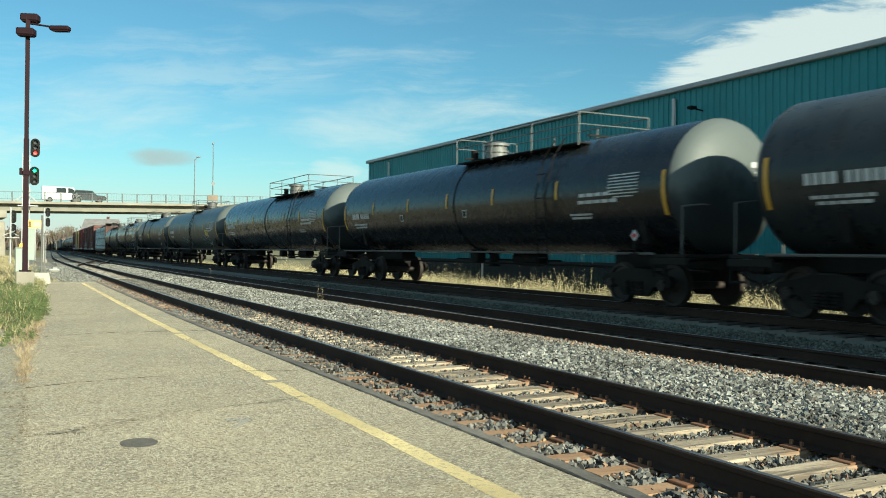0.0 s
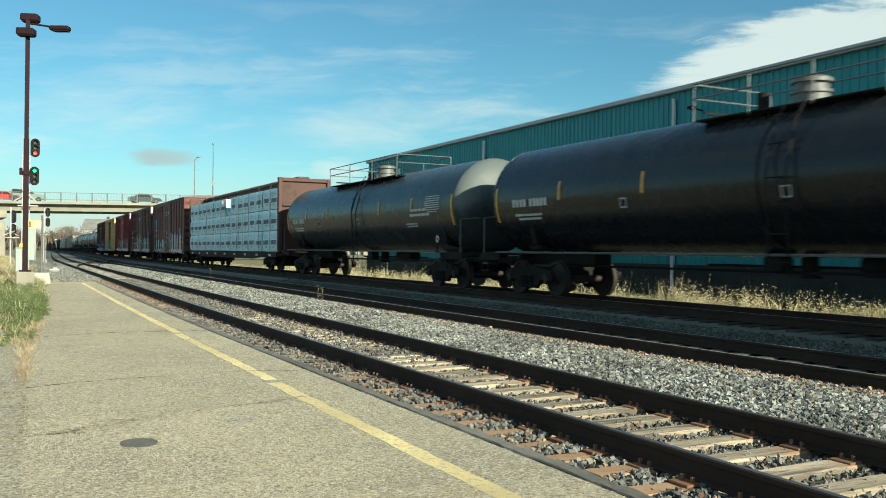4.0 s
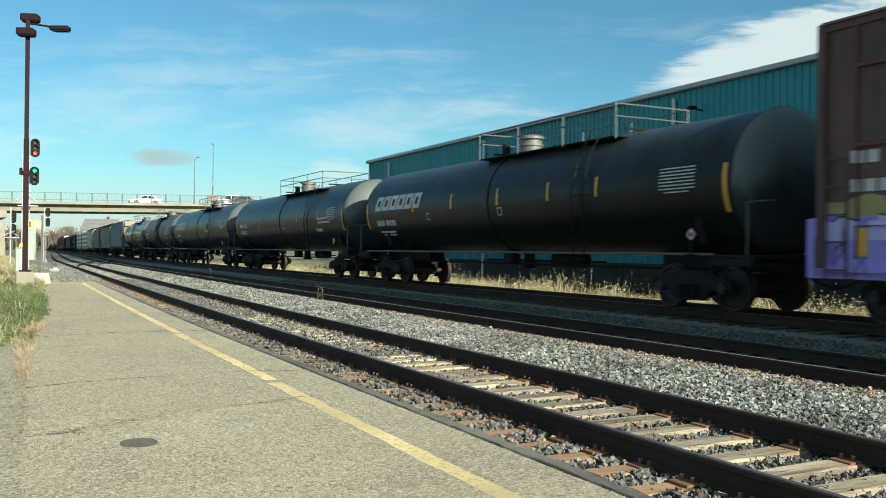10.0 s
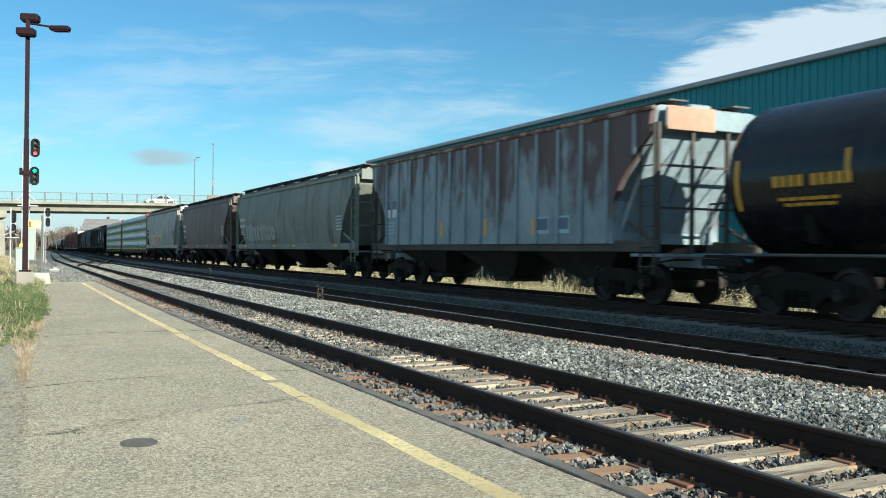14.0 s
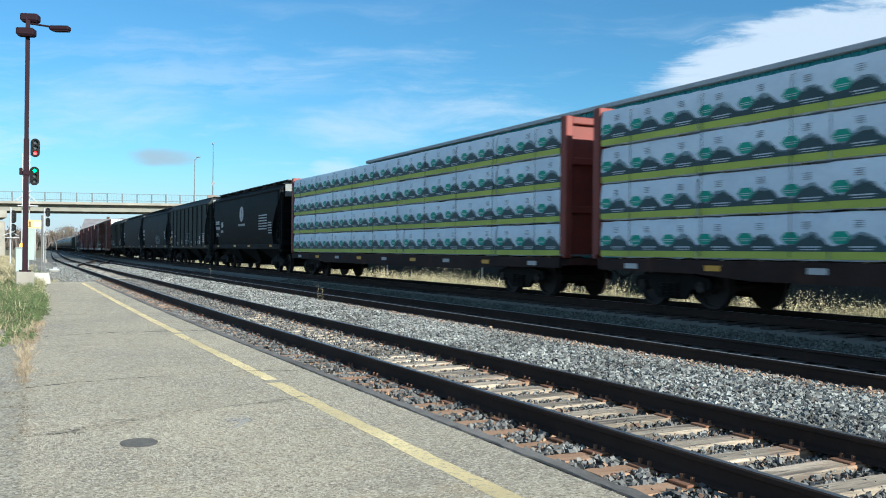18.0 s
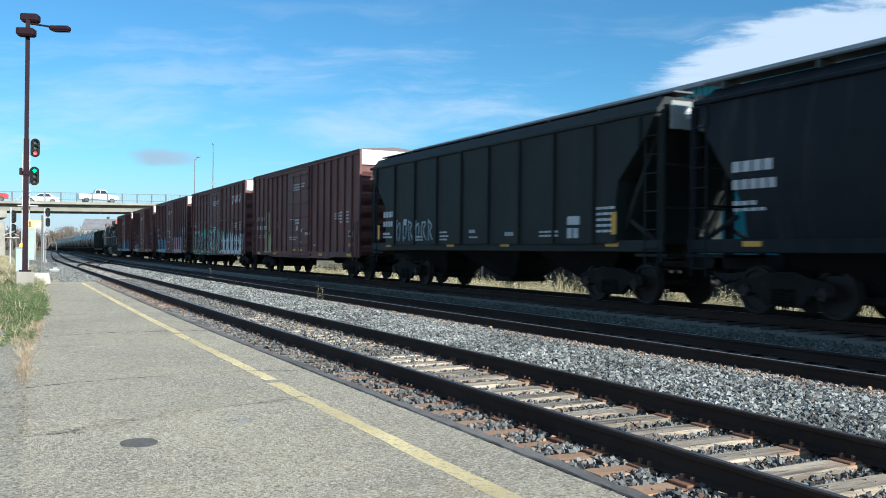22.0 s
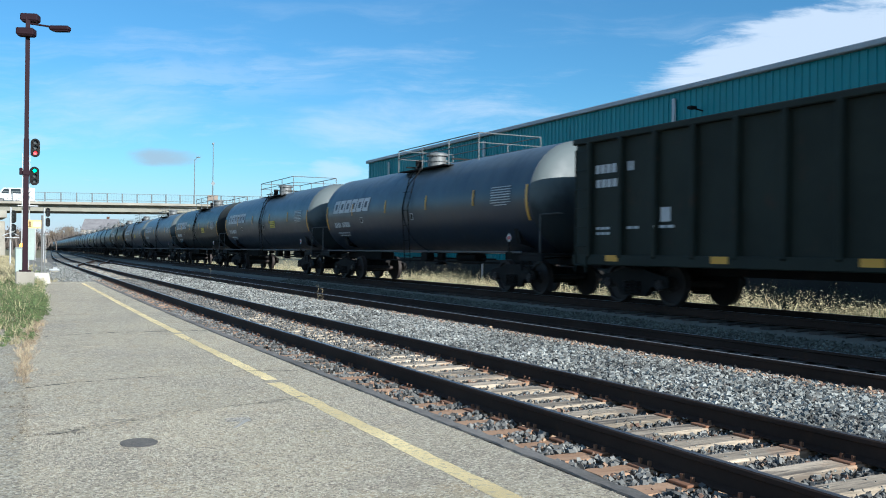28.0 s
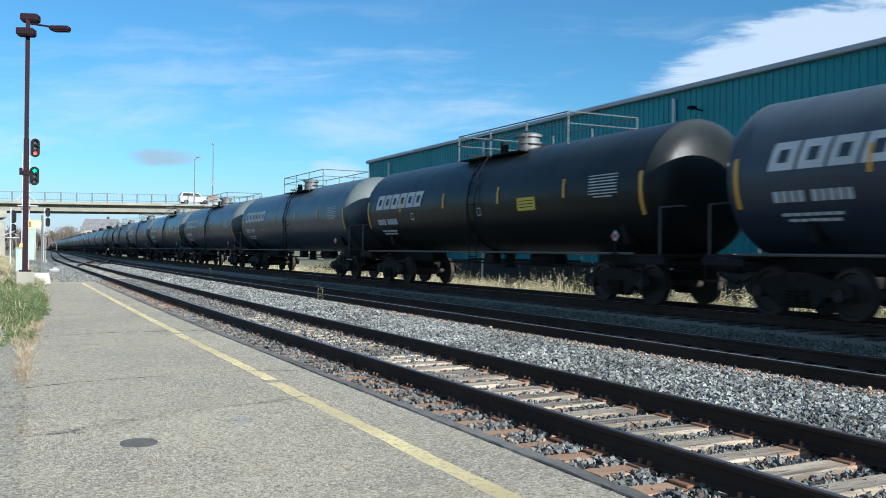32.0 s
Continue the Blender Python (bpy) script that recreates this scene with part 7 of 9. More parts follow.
P_blue = mat("blue_grey_tank", (0.024, 0.033, 0.050), 0.38, 0, 0.18, 3, 0, spec=0.5, stain=(0.034, 0.037, 0.042), stain_at=(0.5, 0.8), stain_scale=0.7, streak=True)
P_rust = mat("rust_tank", (0.030, 0.040, 0.044), 0.42, 0, 0.25, 4, 0.08, stain=(0.055, 0.042, 0.036), stain_at=(0.55, 0.72), stain_scale=0.7, streak=True, spec=0.3)
P_brown = mat("oxide_brown_boxcar", (0.152, 0.064, 0.055), 0.6, 0, 0.2, 5, 0.08, stain=(0.045, 0.025, 0.022), stain_at=(0.5, 0.8), stain_scale=1.0, streak=True, spec=0.27)
P_brown2 = mat("faded_brown_boxcar", (0.16, 0.068, 0.058), 0.6, 0, 0.2, 5, 0.08, stain=(0.05, 0.03, 0.028), stain_at=(0.5, 0.8), stain_scale=1.0, streak=True, spec=0.27)
P_red = mat("maroon_boxcar", (0.205, 0.042, 0.046), 0.6, 0, 0.2, 5, 0.08, stain=(0.05, 0.02, 0.02), stain_at=(0.5, 0.8), stain_scale=1.0, streak=True, spec=0.27)
P_yellow = mat("yellow_boxcar", (0.60, 0.445, 0.205), 0.6, 0, 0.18, 5, 0.06, stain=(0.17, 0.12, 0.05), stain_at=(0.52, 0.8), stain_scale=1.0, streak=True, spec=0.27)
P_plumpost = mat("red_brown_posts", (0.125, 0.052, 0.046), 0.6, 0, 0.25, 5, 0.08, stain=(0.05, 0.028, 0.026), stain_at=(0.5, 0.8), stain_scale=1.0, streak=True, spec=0.27)
P_plum = mat("dark_plum_boxcar", (0.112, 0.067, 0.061), 0.6, 0, 0.2, 5, 0.08, stain=(0.04, 0.027, 0.027), stain_at=(0.5, 0.8), stain_scale=1.0, streak=True, spec=0.27)
P_teal_door = mat("dark_teal_door", (0.018, 0.028, 0.029), 0.65, 0, 0.25, 5, 0.06, stain=(0.03, 0.04, 0.04), stain_at=(0.55, 0.75), stain_scale=1.2, spec=0.22)
P_hoptrim = mat("grimy_end_frame", (0.085, 0.078, 0.07), 0.75, 0, 0.3, 8, 0.1, stain=(0.11, 0.06, 0.045), stain_scale=2.0, spec=0.2)
P_peach = mat("primer_peach_patch", (0.52, 0.27, 0.185), 0.75, 0, 0.2, 6, 0.05)
P_rusthop = mat("rusty_grey_hopper", (0.245, 0.31, 0.335), 0.65, 0, 0.25, 5, 0.1)


def rust_runs(m):
    """Rust that spread from the roof edge down the sheets, thickest at the leading end."""
    net = Net(m.node_tree)
    bsdf = net.n["Principled BSDF"]
    paint = bsdf.inputs["Base Color"].links[0].from_socket
    pos = net.node("ShaderNodeTexCoord").outputs["Object"]
    xyz = net.node("ShaderNodeSeparateXYZ", {0: pos})
    blot = net.noise(net.scaled(pos, 1.0, 1.25, 0.45), 1.0, 5, 0.6)
    spread = net.math("ADD", net.math("MULTIPLY", net.math("SUBTRACT", xyz.outputs[2], 2.9), 0.13), net.math("MULTIPLY", xyz.outputs[1], -0.012))
    k = net.ramp(net.math("ADD", blot, spread), 0.45, 0.62)
    side = net.ramp(net.math("ABSOLUTE", xyz.outputs[0]), 1.36, 1.46)
    net.l.new(net.mix(net.math("MULTIPLY", net.math("MULTIPLY", k, side), 0.92), paint, (0.098, 0.050, 0.046)), bsdf.inputs["Base Color"])


rust_runs(P_rusthop)
P_sage = mat("sage_grey_hopper", (0.212, 0.230, 0.196), 0.7, 0, 0.2, 5, 0.08, stain=(0.10, 0.075, 0.06), stain_at=(0.52, 0.75), stain_scale=0.9, streak=True)
P_tan = mat("brown_grey_hopper", (0.178, 0.136, 0.116), 0.7, 0, 0.2, 5, 0.08, stain=(0.06, 0.045, 0.04), stain_at=(0.5, 0.75), stain_scale=0.9, streak=True)
P_greyhop = mat("grey_hopper", (0.399, 0.389, 0.351), 0.65, 0, 0.15, 5, 0.06, stain=(0.15, 0.13, 0.11), stain_at=(0.5, 0.8), stain_scale=0.9, streak=True)
P_blackhop = mat("black_hopper", (0.010, 0.0105, 0.0105), 0.7, 0, 0.2, 5, 0.05, spec=0.12)
P_darkhop = mat("dark_green_hopper", (0.022, 0.027, 0.025), 0.64, 0, 0.2, 5, 0.06, spec=0.2, stain=(0.04, 0.036, 0.03), stain_at=(0.5, 0.8), stain_scale=1.0, streak=True)
P_slate = mat("slate_hopper", (0.014, 0.017, 0.021), 0.66, 0, 0.2, 5, 0.05, spec=0.16, stain=(0.04, 0.037, 0.035), stain_at=(0.5, 0.8), stain_scale=1.0, streak=True)
P_gon = mat("black_gondola", (0.021, 0.026, 0.020), 0.62, 0, 0.25, 5, 0.08, stain=(0.05, 0.03, 0.02), stain_at=(0.58, 0.8), stain_scale=1.5, spec=0.2)
P_flat = mat("brown_flatcar", (0.085, 0.035, 0.028), 0.7, 0, 0.25, 6, 0.1, stain=(0.03, 0.02, 0.018), stain_scale=1.5)
P_flatred = mat("red_flatcar", (0.20, 0.04, 0.026), 0.6, 0, 0.2, 6, 0.08, stain=(0.14, 0.04, 0.03), stain_scale=1.5)
P_wrap = mat("pale_blue_wrap", (0.50, 0.76, 0.84), 0.4, 0, 0.12, 5, 0.8)
P_wrap2 = mat("white_printed_wrap", (0.70, 0.79, 0.90), 0.4, 0, 0.10, 9, 0.5)



def settled_dust_or_shade(m, amount, color=(0.125, 0.145, 0.150), lo=0.15, hi=0.9):
    """Pale dust lying on the upward part of a shell, in uneven runs; on heads it also paints in light and shade."""
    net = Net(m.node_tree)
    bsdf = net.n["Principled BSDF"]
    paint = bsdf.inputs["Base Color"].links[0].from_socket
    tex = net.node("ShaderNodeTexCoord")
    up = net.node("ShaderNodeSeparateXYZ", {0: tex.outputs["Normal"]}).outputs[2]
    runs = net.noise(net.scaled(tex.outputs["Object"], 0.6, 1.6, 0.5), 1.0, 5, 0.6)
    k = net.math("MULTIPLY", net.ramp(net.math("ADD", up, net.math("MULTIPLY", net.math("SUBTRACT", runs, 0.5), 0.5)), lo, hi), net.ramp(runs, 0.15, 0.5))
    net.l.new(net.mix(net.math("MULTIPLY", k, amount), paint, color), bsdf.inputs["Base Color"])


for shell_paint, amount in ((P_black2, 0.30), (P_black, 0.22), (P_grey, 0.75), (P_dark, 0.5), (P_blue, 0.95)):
    settled_dust_or_shade(shell_paint, amount)
# heads: dusty sunlit top fades to a painted shadow of the car ahead
settled_dust_or_shade(M_dust_shade, 1.0, (0.108, 0.128, 0.128), -0.16, 0.10)
settled_dust_or_shade(P_rust, 1.0, (0.105, 0.048, 0.038), 0.28, 0.5)

CONSIST = []


def plain_tank_car(L, shell, label, R=1.51, zc=2.59):
    """The cars that stay far down the line: shell, heads, fittings, sill, trucks."""
    car = thing("tank_car", label, "tank car", group="cars of the freight train")
    half = L / 2
    e = half - 1.08
    zt = zc + R
    head = [(-0.46 * math.cos(math.pi / 2 * i / 5), max(0.04, R * math.sin(math.pi / 2 * i / 5))) for i in range(6)]
    part("tank", lambda: Geo().lathe([(-e, R), (0, R), (e, R)], 1, 28, at=(0, 0, zc)), shell, car, key=("ptank", round(L, 1), shell.name))
    part("manway", lambda: Geo().lathe([(zt - 0.1, 0.36), (zt + 0.46, 0.42), (zt + 0.5, 0.3)], 2, 12), M_frame, car, at=(0, -1.2, 0), key="pman")
    part("walkway", lambda: Geo().box(0, 0, zt + 0.02, 2.1, 4.0, 0.05).box(-1.05, 0, zt + 0.8, 0.03, 4.0, 0.03).box(-1.05, 2, zt + 0.4, 0.03, 0.03, 0.8).box(-1.05, -2, zt + 0.4, 0.03, 0.03, 0.8), M_galv, car, at=(0, -1.2, 0), key="pwalk")
    part("side_handrail", lambda: Geo().tube((-1.47, -half + 1.5, 1.13), (-1.47, half - 1.5, 1.13), 0.03, 6), M_galv, car, key=("phand", round(L, 1)))
    x, tl = shell_spot(R, zc, zc + 0.42)
    tilt(part("lettering", lambda: bar_row(3.6, 0.42), M_mark, car, "white block lettering reduced to bars", at=(x, half - 4.2, zc + 0.42), key="plett"), tl)
    for sg in (-1, 1):
        part("tank_head", lambda: Geo().lathe(head, 1, 28, at=(0, 0, zc)), M_dust_shade if sg < 0 else shell, car, at=(0, sg * e, 0), rz=0 if sg < 0 else 180, key=("phead", sg, shell.name))
        part("stub_sill", lambda: Geo().box(0, 0, 0.98, 0.55, 3.6, 0.34, 0.02).box(0, sg * 1.4, 1.09, 2.9, 1.0, 0.07), M_black, car, at=(0, sg * (half - 2.55), 0), key=("pstub", sg))
        add_truck(car, sg * (half - 2.55), springs=False)
        part("coupler", coupler_geo, M_frame, car, "steel knuckle coupler", at=(0, sg * (half - 0.95), 0), rz=0 if sg < 0 else 180, key="coupler")
    return car


def add_car(front, rear, make, *args, **kw):
    car = make(rear - front, *args, **kw)
    CONSIST.append((car, (front + rear) / 2))
    return car


cars = {}
cars["A"] = add_car(-7.7, 12.98, tank_car, P_dark, "black tank car with yellow reflective strips", plate=False, wl=6.4, fy=-2.7, ly=-4.6)
cars["B"] = add_car(12.98, 34.33, tank_car, P_black, "glossy black tank car with yellow strips", wl=6.4, fy=-2.7, my=-0.1, ly=-5.0, spots=(6.3, 3.28, 0.41, -2.38, -5.52))
cars["C"] = add_car(34.33, 55.01, tank_car, P_black, "dark grey tank car with top railing and yellow strips", wl=6.4, fy=-2.8, my=-0.7, ly=-4.6, spots=(5.7, 2.36, -0.47, -3.44, -5.84))
cars["D"] = add_car(55.01, 75.78, tank_car, P_grey, "dusty dark grey tank car with scrawled graffiti", plate=True, wl=2.4, fy=-0.35, my=-0.9, ly=-1.2, spots=(6.6, 3.77, 1.11, -2.21, -5.03, -6.84), py=-6.1, pz=-0.35)
cars["E"] = add_car(75.78, 95.57, tank_car, P_black2, "black tank car with yellow reflective strips", plate=True, wl=6.1, fy=1.6, my=-0.4, ly=3.7, spots=(5.36, 2.38, -0.25, -2.7, -4.19), py=0.8, pz=-0.25)
cars["F"] = add_car(95.57, 117.05, tank_car, P_black, "glossy blue-black tank car with yellow strips")
cars["G"] = add_car(117.05, 136.5, tank_car, P_dark, "dark grey tank car with long top walkway", wl=7.0, fy=0.0)
cars["H"] = add_car(136.5, 160.76, bulk_flat, P_flat, "centerbeam flatcar loaded with white-wrapped lumber", P_wrap, rows=3, print_style="bars", H=4.72, top=4.23)
cars["I"] = add_car(160.76, 178.47, box_car, P_brown2, "faded brown boxcar with graffiti along its side", ribs=6, white_end=False, upright=True)
cars["J"] = add_car(178.47, 195.83, box_car, P_plum, "dark brown ribbed boxcar with pale blue graffiti", ribs=6, hbars=3, upright=True, post_paint=P_plumpost)
cars["K"] = add_car(195.83, 213.52, box_car, P_red, "maroon boxcar with grey and teal graffiti", ribs=7)
cars["L"] = add_car(213.52, 230.55, box_car, P_yellow, "yellow boxcar with a dark door and graffiti", ribs=6, hbars=3, door_paint=P_teal_door, upright=True)
cars["M"] = add_car(230.55, 247.61, box_car, P_plum, "dark plum ribbed boxcar with violet graffiti", ribs=6, hbars=3, upright=True, post_paint=P_plumpost)
cars["N"] = add_car(247.61, 268.33, tank_car, P_black2, "black tank car with white lettering bars", procor=True, wl=6.4, fy=-2.1, my=0.0, ly=-4.5, spots=(4.9, 2.16, -0.6, -3.1, -5.1))
cars["O"] = add_car(268.33, 288.43, tank_car, P_black2, "black tank car with white reporting marks", wl=6.4, fy=-2.1, my=0.0, ly=-4.5)
cars["P"] = add_car(288.43, 309.13, tank_car, P_black2, "black tank car with white block lettering", procor=True, plate=True, wl=5.9, fy=-1.9, my=-0.1, ly=-4.25, spots=(5.72, 2.63, -0.06, -2.87, -5.23), py=-3.25, pz=-0.15)
cars["Q"] = add_car(309.13, 326.79, tank_car, P_rust, "rust-streaked grey tank car with a saddle band", saddle=True, R=1.42, zc=2.60)
cars["R"] = add_car(326.79, 344.57, tank_car, P_black, "short glossy blue-black tank car with yellow lettering bars", ink=M_reflect)
cars["S"] = add_car(344.57, 361.62, hopper_car, P_rusthop, "rust-streaked pale grey ribbed covered hopper", ribs=16, curved=False, H=4.3, slope=1.27, inset=0.7, knee=0.36, marks=False, trim=P_hoptrim, rusty_roof=True, eave=0.12)
cars["T"] = add_car(361.62, 382.3, hopper_car, P_sage, "sage grey covered hopper with worn graffiti", bays=3, H=4.38)
cars["U"] = add_car(382.3, 399.94, hopper_car, P_tan, "brown-grey curved-side covered hopper", H=4.38)
cars["V"] = add_car(399.94, 419.18, hopper_car, P_greyhop, "light grey covered hopper with colourful graffiti", sill_z=1.36, H=4.5, rusty_roof=True, seams=(5.2, 3.6, 1.87, 0.19, -1.45, -3.02, -4.66, -6.3))
cars["W"] = add_car(419.18, 442.8, bulk_flat, P_flat, "red centerbeam flatcar loaded with printed lumber packs", P_wrap2, print_style="hills", H=4.5, top=4.4, ends=P_flatred)
cars["X"] = add_car(442.8, 466.35, bulk_flat, P_flat, "red centerbeam flatcar loaded with printed lumber packs", P_wrap2, print_style="hills", H=4.5, top=4.4, ends=P_flatred)
cars["Y"] = add_car(466.35, 483.07, hopper_car, P_blackhop, "black covered hopper with round emblem", slope=1.4, inset=0.7, knee=0.2, pale_cap=True)
cars["Z"] = add_car(483.07, 499.35, hopper_car, P_darkhop, "dark green ribbed covered hopper", ribs=10, curved=False, slope=1.1, inset=0.3, knee=0.42, pale_cap=True)
cars["AA"] = add_car(499.35, 516.23, hopper_car, P_slate, "dark slate smooth covered hopper with graffiti", slope=1.35, inset=0.3, knee=0.25, pale_cap=True)
cars["BB"] = add_car(516.23, 533.91, hopper_car, P_slate, "dark slate smooth covered hopper", slope=1.35, inset=0.45, knee=0.25, pale_cap=True)
cars["CC"] = add_car(533.91, 550.31, hopper_car, P_darkhop, "dark green ribbed covered hopper with graffiti", ribs=10, curved=False, slope=1.3, inset=0.3, knee=0.42, pale_cap=True)
cars["DD"] = add_car(550.31, 567.64, box_car, P_brown, "oxide brown boxcar with a yellow graffiti figure", ribs=8)
cars["EE"] = add_car(567.64, 585.02, box_car, P_brown, "oxide brown boxcar with white and teal graffiti", ribs=6, hbars=3)
cars["FF"] = add_car(585.02, 602.24, box_car, P_brown, "oxide brown boxcar with blue and pink graffiti", ribs=8)
cars["GG"] = add_car(602.24, 619.44, box_car, P_brown, "oxide brown boxcar with pale blue graffiti", ribs=8)
cars["HH"] = add_car(619.44, 636.64, box_car, P_brown, "oxide brown boxcar with green and blue graffiti", ribs=8)
cars["LOCO"] = add_car(636.64, 658.88, locomotive, "black diesel locomotive with red cab and hood end")
cars["II"] = add_car(658.88, 680.0, gondola_car, P_gon, "black high-sided ribbed gondola with white emblem")
ends = [680.0, 698.14, 716.42, 733.99, 751.96, 770.0, 788.12, 806.9, 824.54] + [824.54 + 18.1 * k for k in range(1, 29)]
shells = [P_blue, P_blue, P_black2, P_blue, P_blue, P_black2, P_blue, P_blue, P_dark]
for k, (a, c) in enumerate(zip(ends, ends[1:])):
    sh = shells[k % len(shells)]
    if k > 11:
        add_car(a, c, plain_tank_car, sh, "%s tank car far down the line" % ("black" if sh is P_black2 else "dark grey" if sh is P_dark else "blue-grey"))
        continue
    cars["J%d" % k] = add_car(a, c, tank_car, sh, "%s tank car with white block lettering" % ("black" if sh is P_black2 else "dark grey" if sh is P_dark else "blue-grey"), procor=True, plate=k in (1, 2, 4, 5, 8), R=1.51, zc=2.59, wl=3.5, fy=-0.5, my=-0.98 if sh is P_black2 else 0.43, ly=-0.4, spots=(4.72, 1.5, -1.8, -4.95), py=-3.25 if sh is P_black2 else -2.4, pz=-0.2, rails=(-4.5, 1.3))



# ---- lamp pole, signals and signs at the platform end ----


def lamp_pole(x, y):
    t = thing("lamp_pole", "tall brown platform lamp pole on a concrete pedestal", "lamp pole", at=(x, y, 0))
    part("pedestal", Geo().box(0, 0, 0.12, 0.58, 0.58, 0.75, 0.03), M_concrete, t, "square concrete pedestal")
    part("base_plate", Geo().box(0, 0, 0.52, 0.36, 0.36, 0.05, 0.01), M_pole, t)
    part("pole", Geo().prism([(-0.085, -0.085), (0.085, -0.085), (0.085, 0.085), (-0.085, 0.085)], 2, 0.5, 5.0).prism([(-0.07, -0.07), (0.07, -0.07), (0.07, 0.07), (-0.07, 0.07)], 2, 5.0, 9.15), M_pole, t, "square brown pole")
    for z, dx, dy in ((9.16, 0.08, 0.1), (8.62, -0.05, -0.1)):
        h = part("lamp_head", lambda: Geo().box(0, 0, 0, 0.56, 0.4, 0.24, 0.03).box(0, 0, -0.13, 0.48, 0.32, 0.03), M_pole, t, "dark box flood lamp", at=(dx, dy, z), rz=-20, key="lamphead")
    part("arm", Geo().tube((0.05, 0, 8.95), (0.75, -0.38, 8.83), 0.035, 8), M_pole, t)
    part("lamp_head", Geo().box(0, 0, 0, 0.66, 0.3, 0.16, 0.04).box(0.05, 0, -0.09, 0.5, 0.24, 0.03), M_pole, t, "dark street-lamp head", at=(0.98, -0.5, 8.78), rz=-27)
    for z in (3.85,):
        part("bracket", lambda: Geo().box(0, 0, 0, 0.24, 0.24, 0.16, 0.02).box(-0.16, 0, 0.05, 0.1, 0.12, 0.24, 0.02), M_pole, t, at=(0, 0, z), key="pbrack")
    return t


lamp_pole(0.89, 33.2)


def glow(name, color, strength):
    return mat(name, color, 0.3, 0, 0.02, 5, 0, emit=strength)


M_redlight = glow("signal_red_lens", (1.0, 0.03, 0.03), 3.0)
M_greenlight = glow("signal_green_lens", (0.02, 0.9, 0.32), 2.2)
M_orange = glow("amber_lens", (1.0, 0.42, 0.05), 1.2)
M_lens = mat("dark_lens", (0.04, 0.045, 0.045), 0.2, 0, 0.1, 5, 0)


def signal_head(parent, x, z, lit, rz):
    """A three-lens colour-light head on an oval backboard."""
    def board():
        g = Geo()
        pts = [(0.21 * math.cos(a), 0.25 + 0.21 * math.sin(a)) for a in steps(0, math.pi, 9)] + [(0.21 * math.cos(a), -0.25 + 0.21 * math.sin(a)) for a in steps(math.pi, 2 * math.pi, 9)]
        return g.prism(pts, 1, 0, 0.03).box(0, 0.14, 0, 0.3, 0.22, 0.8, 0.03)
    h = part("signal_head", board, M_black, parent, "black three-lens signal head", at=(x, 0, z), rz=rz, key="sighead")
    for k in range(3):
        part("lens", lambda: Geo().tube((0, -0.02, 0), (0, 0.0, 0), 0.085, 16), (lit[1] if k == lit[0] else M_lens), h, at=(0, -0.004, 0.26 - 0.26 * k), key=("lens", lit[1].name if k == lit[0] else ""))
        part("hood", lambda: Geo().prism([(0.11 * math.cos(a), 0.11 * math.sin(a)) for a in steps(0, math.pi, 9)] + [(0.10 * math.cos(a), 0.10 * math.sin(a)) for a in steps(math.pi, 0, 9)], 1, -0.2, 0), M_black, h, at=(0, -0.004, 0.26 - 0.26 * k), key="hood")
    return h


def signal_mast(x, y, label, height, heads, ladder=True, rz=0):
    t = thing("signal_mast", label, "railway signal", at=(x, y, -0.3), rz=rz)
    part("mast", Geo().tube((0, 0, 0), (0, 0, height), 0.06, 10), M_greywhite, t, "white mast")
    part("base", Geo().box(0, 0, 0.2, 0.6, 0.6, 0.4, 0.03), M_concrete, t)
    if ladder:
        part("ladder", Geo().box(0.2, 0.14, height / 2 - 0.4, 0.035, 0.035, height - 0.8).box(-0.12, 0.14, height / 2 - 0.4, 0.035, 0.035, height - 0.8), M_greywhite, t, "white ladder")
        for i in range(int((height - 0.8) / 0.3)):
            part("rung", lambda: Geo().tube((-0.12, 0.14, 0), (0.2, 0.14, 0), 0.014, 5), M_greywhite, t, at=(0, 0, 0.3 + 0.3 * i), key="rung")
    part("bracket", Geo().tube((-0.5, 0, height * 0.55), (0.3, 0, height * 0.63), 0.03, 6).tube((0.5, 0, height * 0.55), (-0.1, 0, height * 0.63), 0.03, 6).box(0.1, 0, height * 0.52, 0.9, 0.6, 0.05), M_greywhite, t, "white bracket and platform")
    for (dx, z, lit) in heads:
        signal_head(t, dx, z, lit, 0)
    return t


signal_mast(1.25, 47.6, "white signal mast showing red over green", 7.0, [(0.42, 6.5, (2, M_redlight)), (0.40, 5.12, (0, M_greenlight))], rz=3)
signal_mast(0.9, 68.5, "low white signal mast with dark heads", 4.4, [(0.15, 3.75, (2, M_lens)), (0.15, 2.8, (0, M_lens))], ladder=False)
signal_mast(4.35, 98.5, "slim white signal mast with two dark heads", 5.6, [(0.35, 5.2, (2, M_lens)), (0.35, 4.2, (0, M_lens))])

post = thing("sign_post", "steel post with a yellow sign on a white concrete block", "sign", at=(1.63, 38.5, 0))
part("block", Geo().add([(-0.34, -0.34, -0.25), (0.34, -0.34, -0.25), (0.34, 0.34, -0.25), (-0.34, 0.34, -0.25), (-0.26, -0.26, 0.32), (0.26, -0.26, 0.32), (0.26, 0.26, 0.32), (-0.26, 0.26, 0.32)],
                        [(0, 1, 5, 4), (1, 2, 6, 5), (2, 3, 7, 6), (3, 0, 4, 7), (4, 5, 6, 7), (3, 2, 1, 0)]), mat("pale_concrete", (0.42, 0.39, 0.33), 0.85, 0, 0.12, 20, 0.2), post, "pale concrete block")
part("post", Geo().box(0, 0, 1.45, 0.07, 0.05, 2.3, 0.01).box(0.1, 0.02, 1.1, 0.04, 0.04, 1.6), M_galv, post)
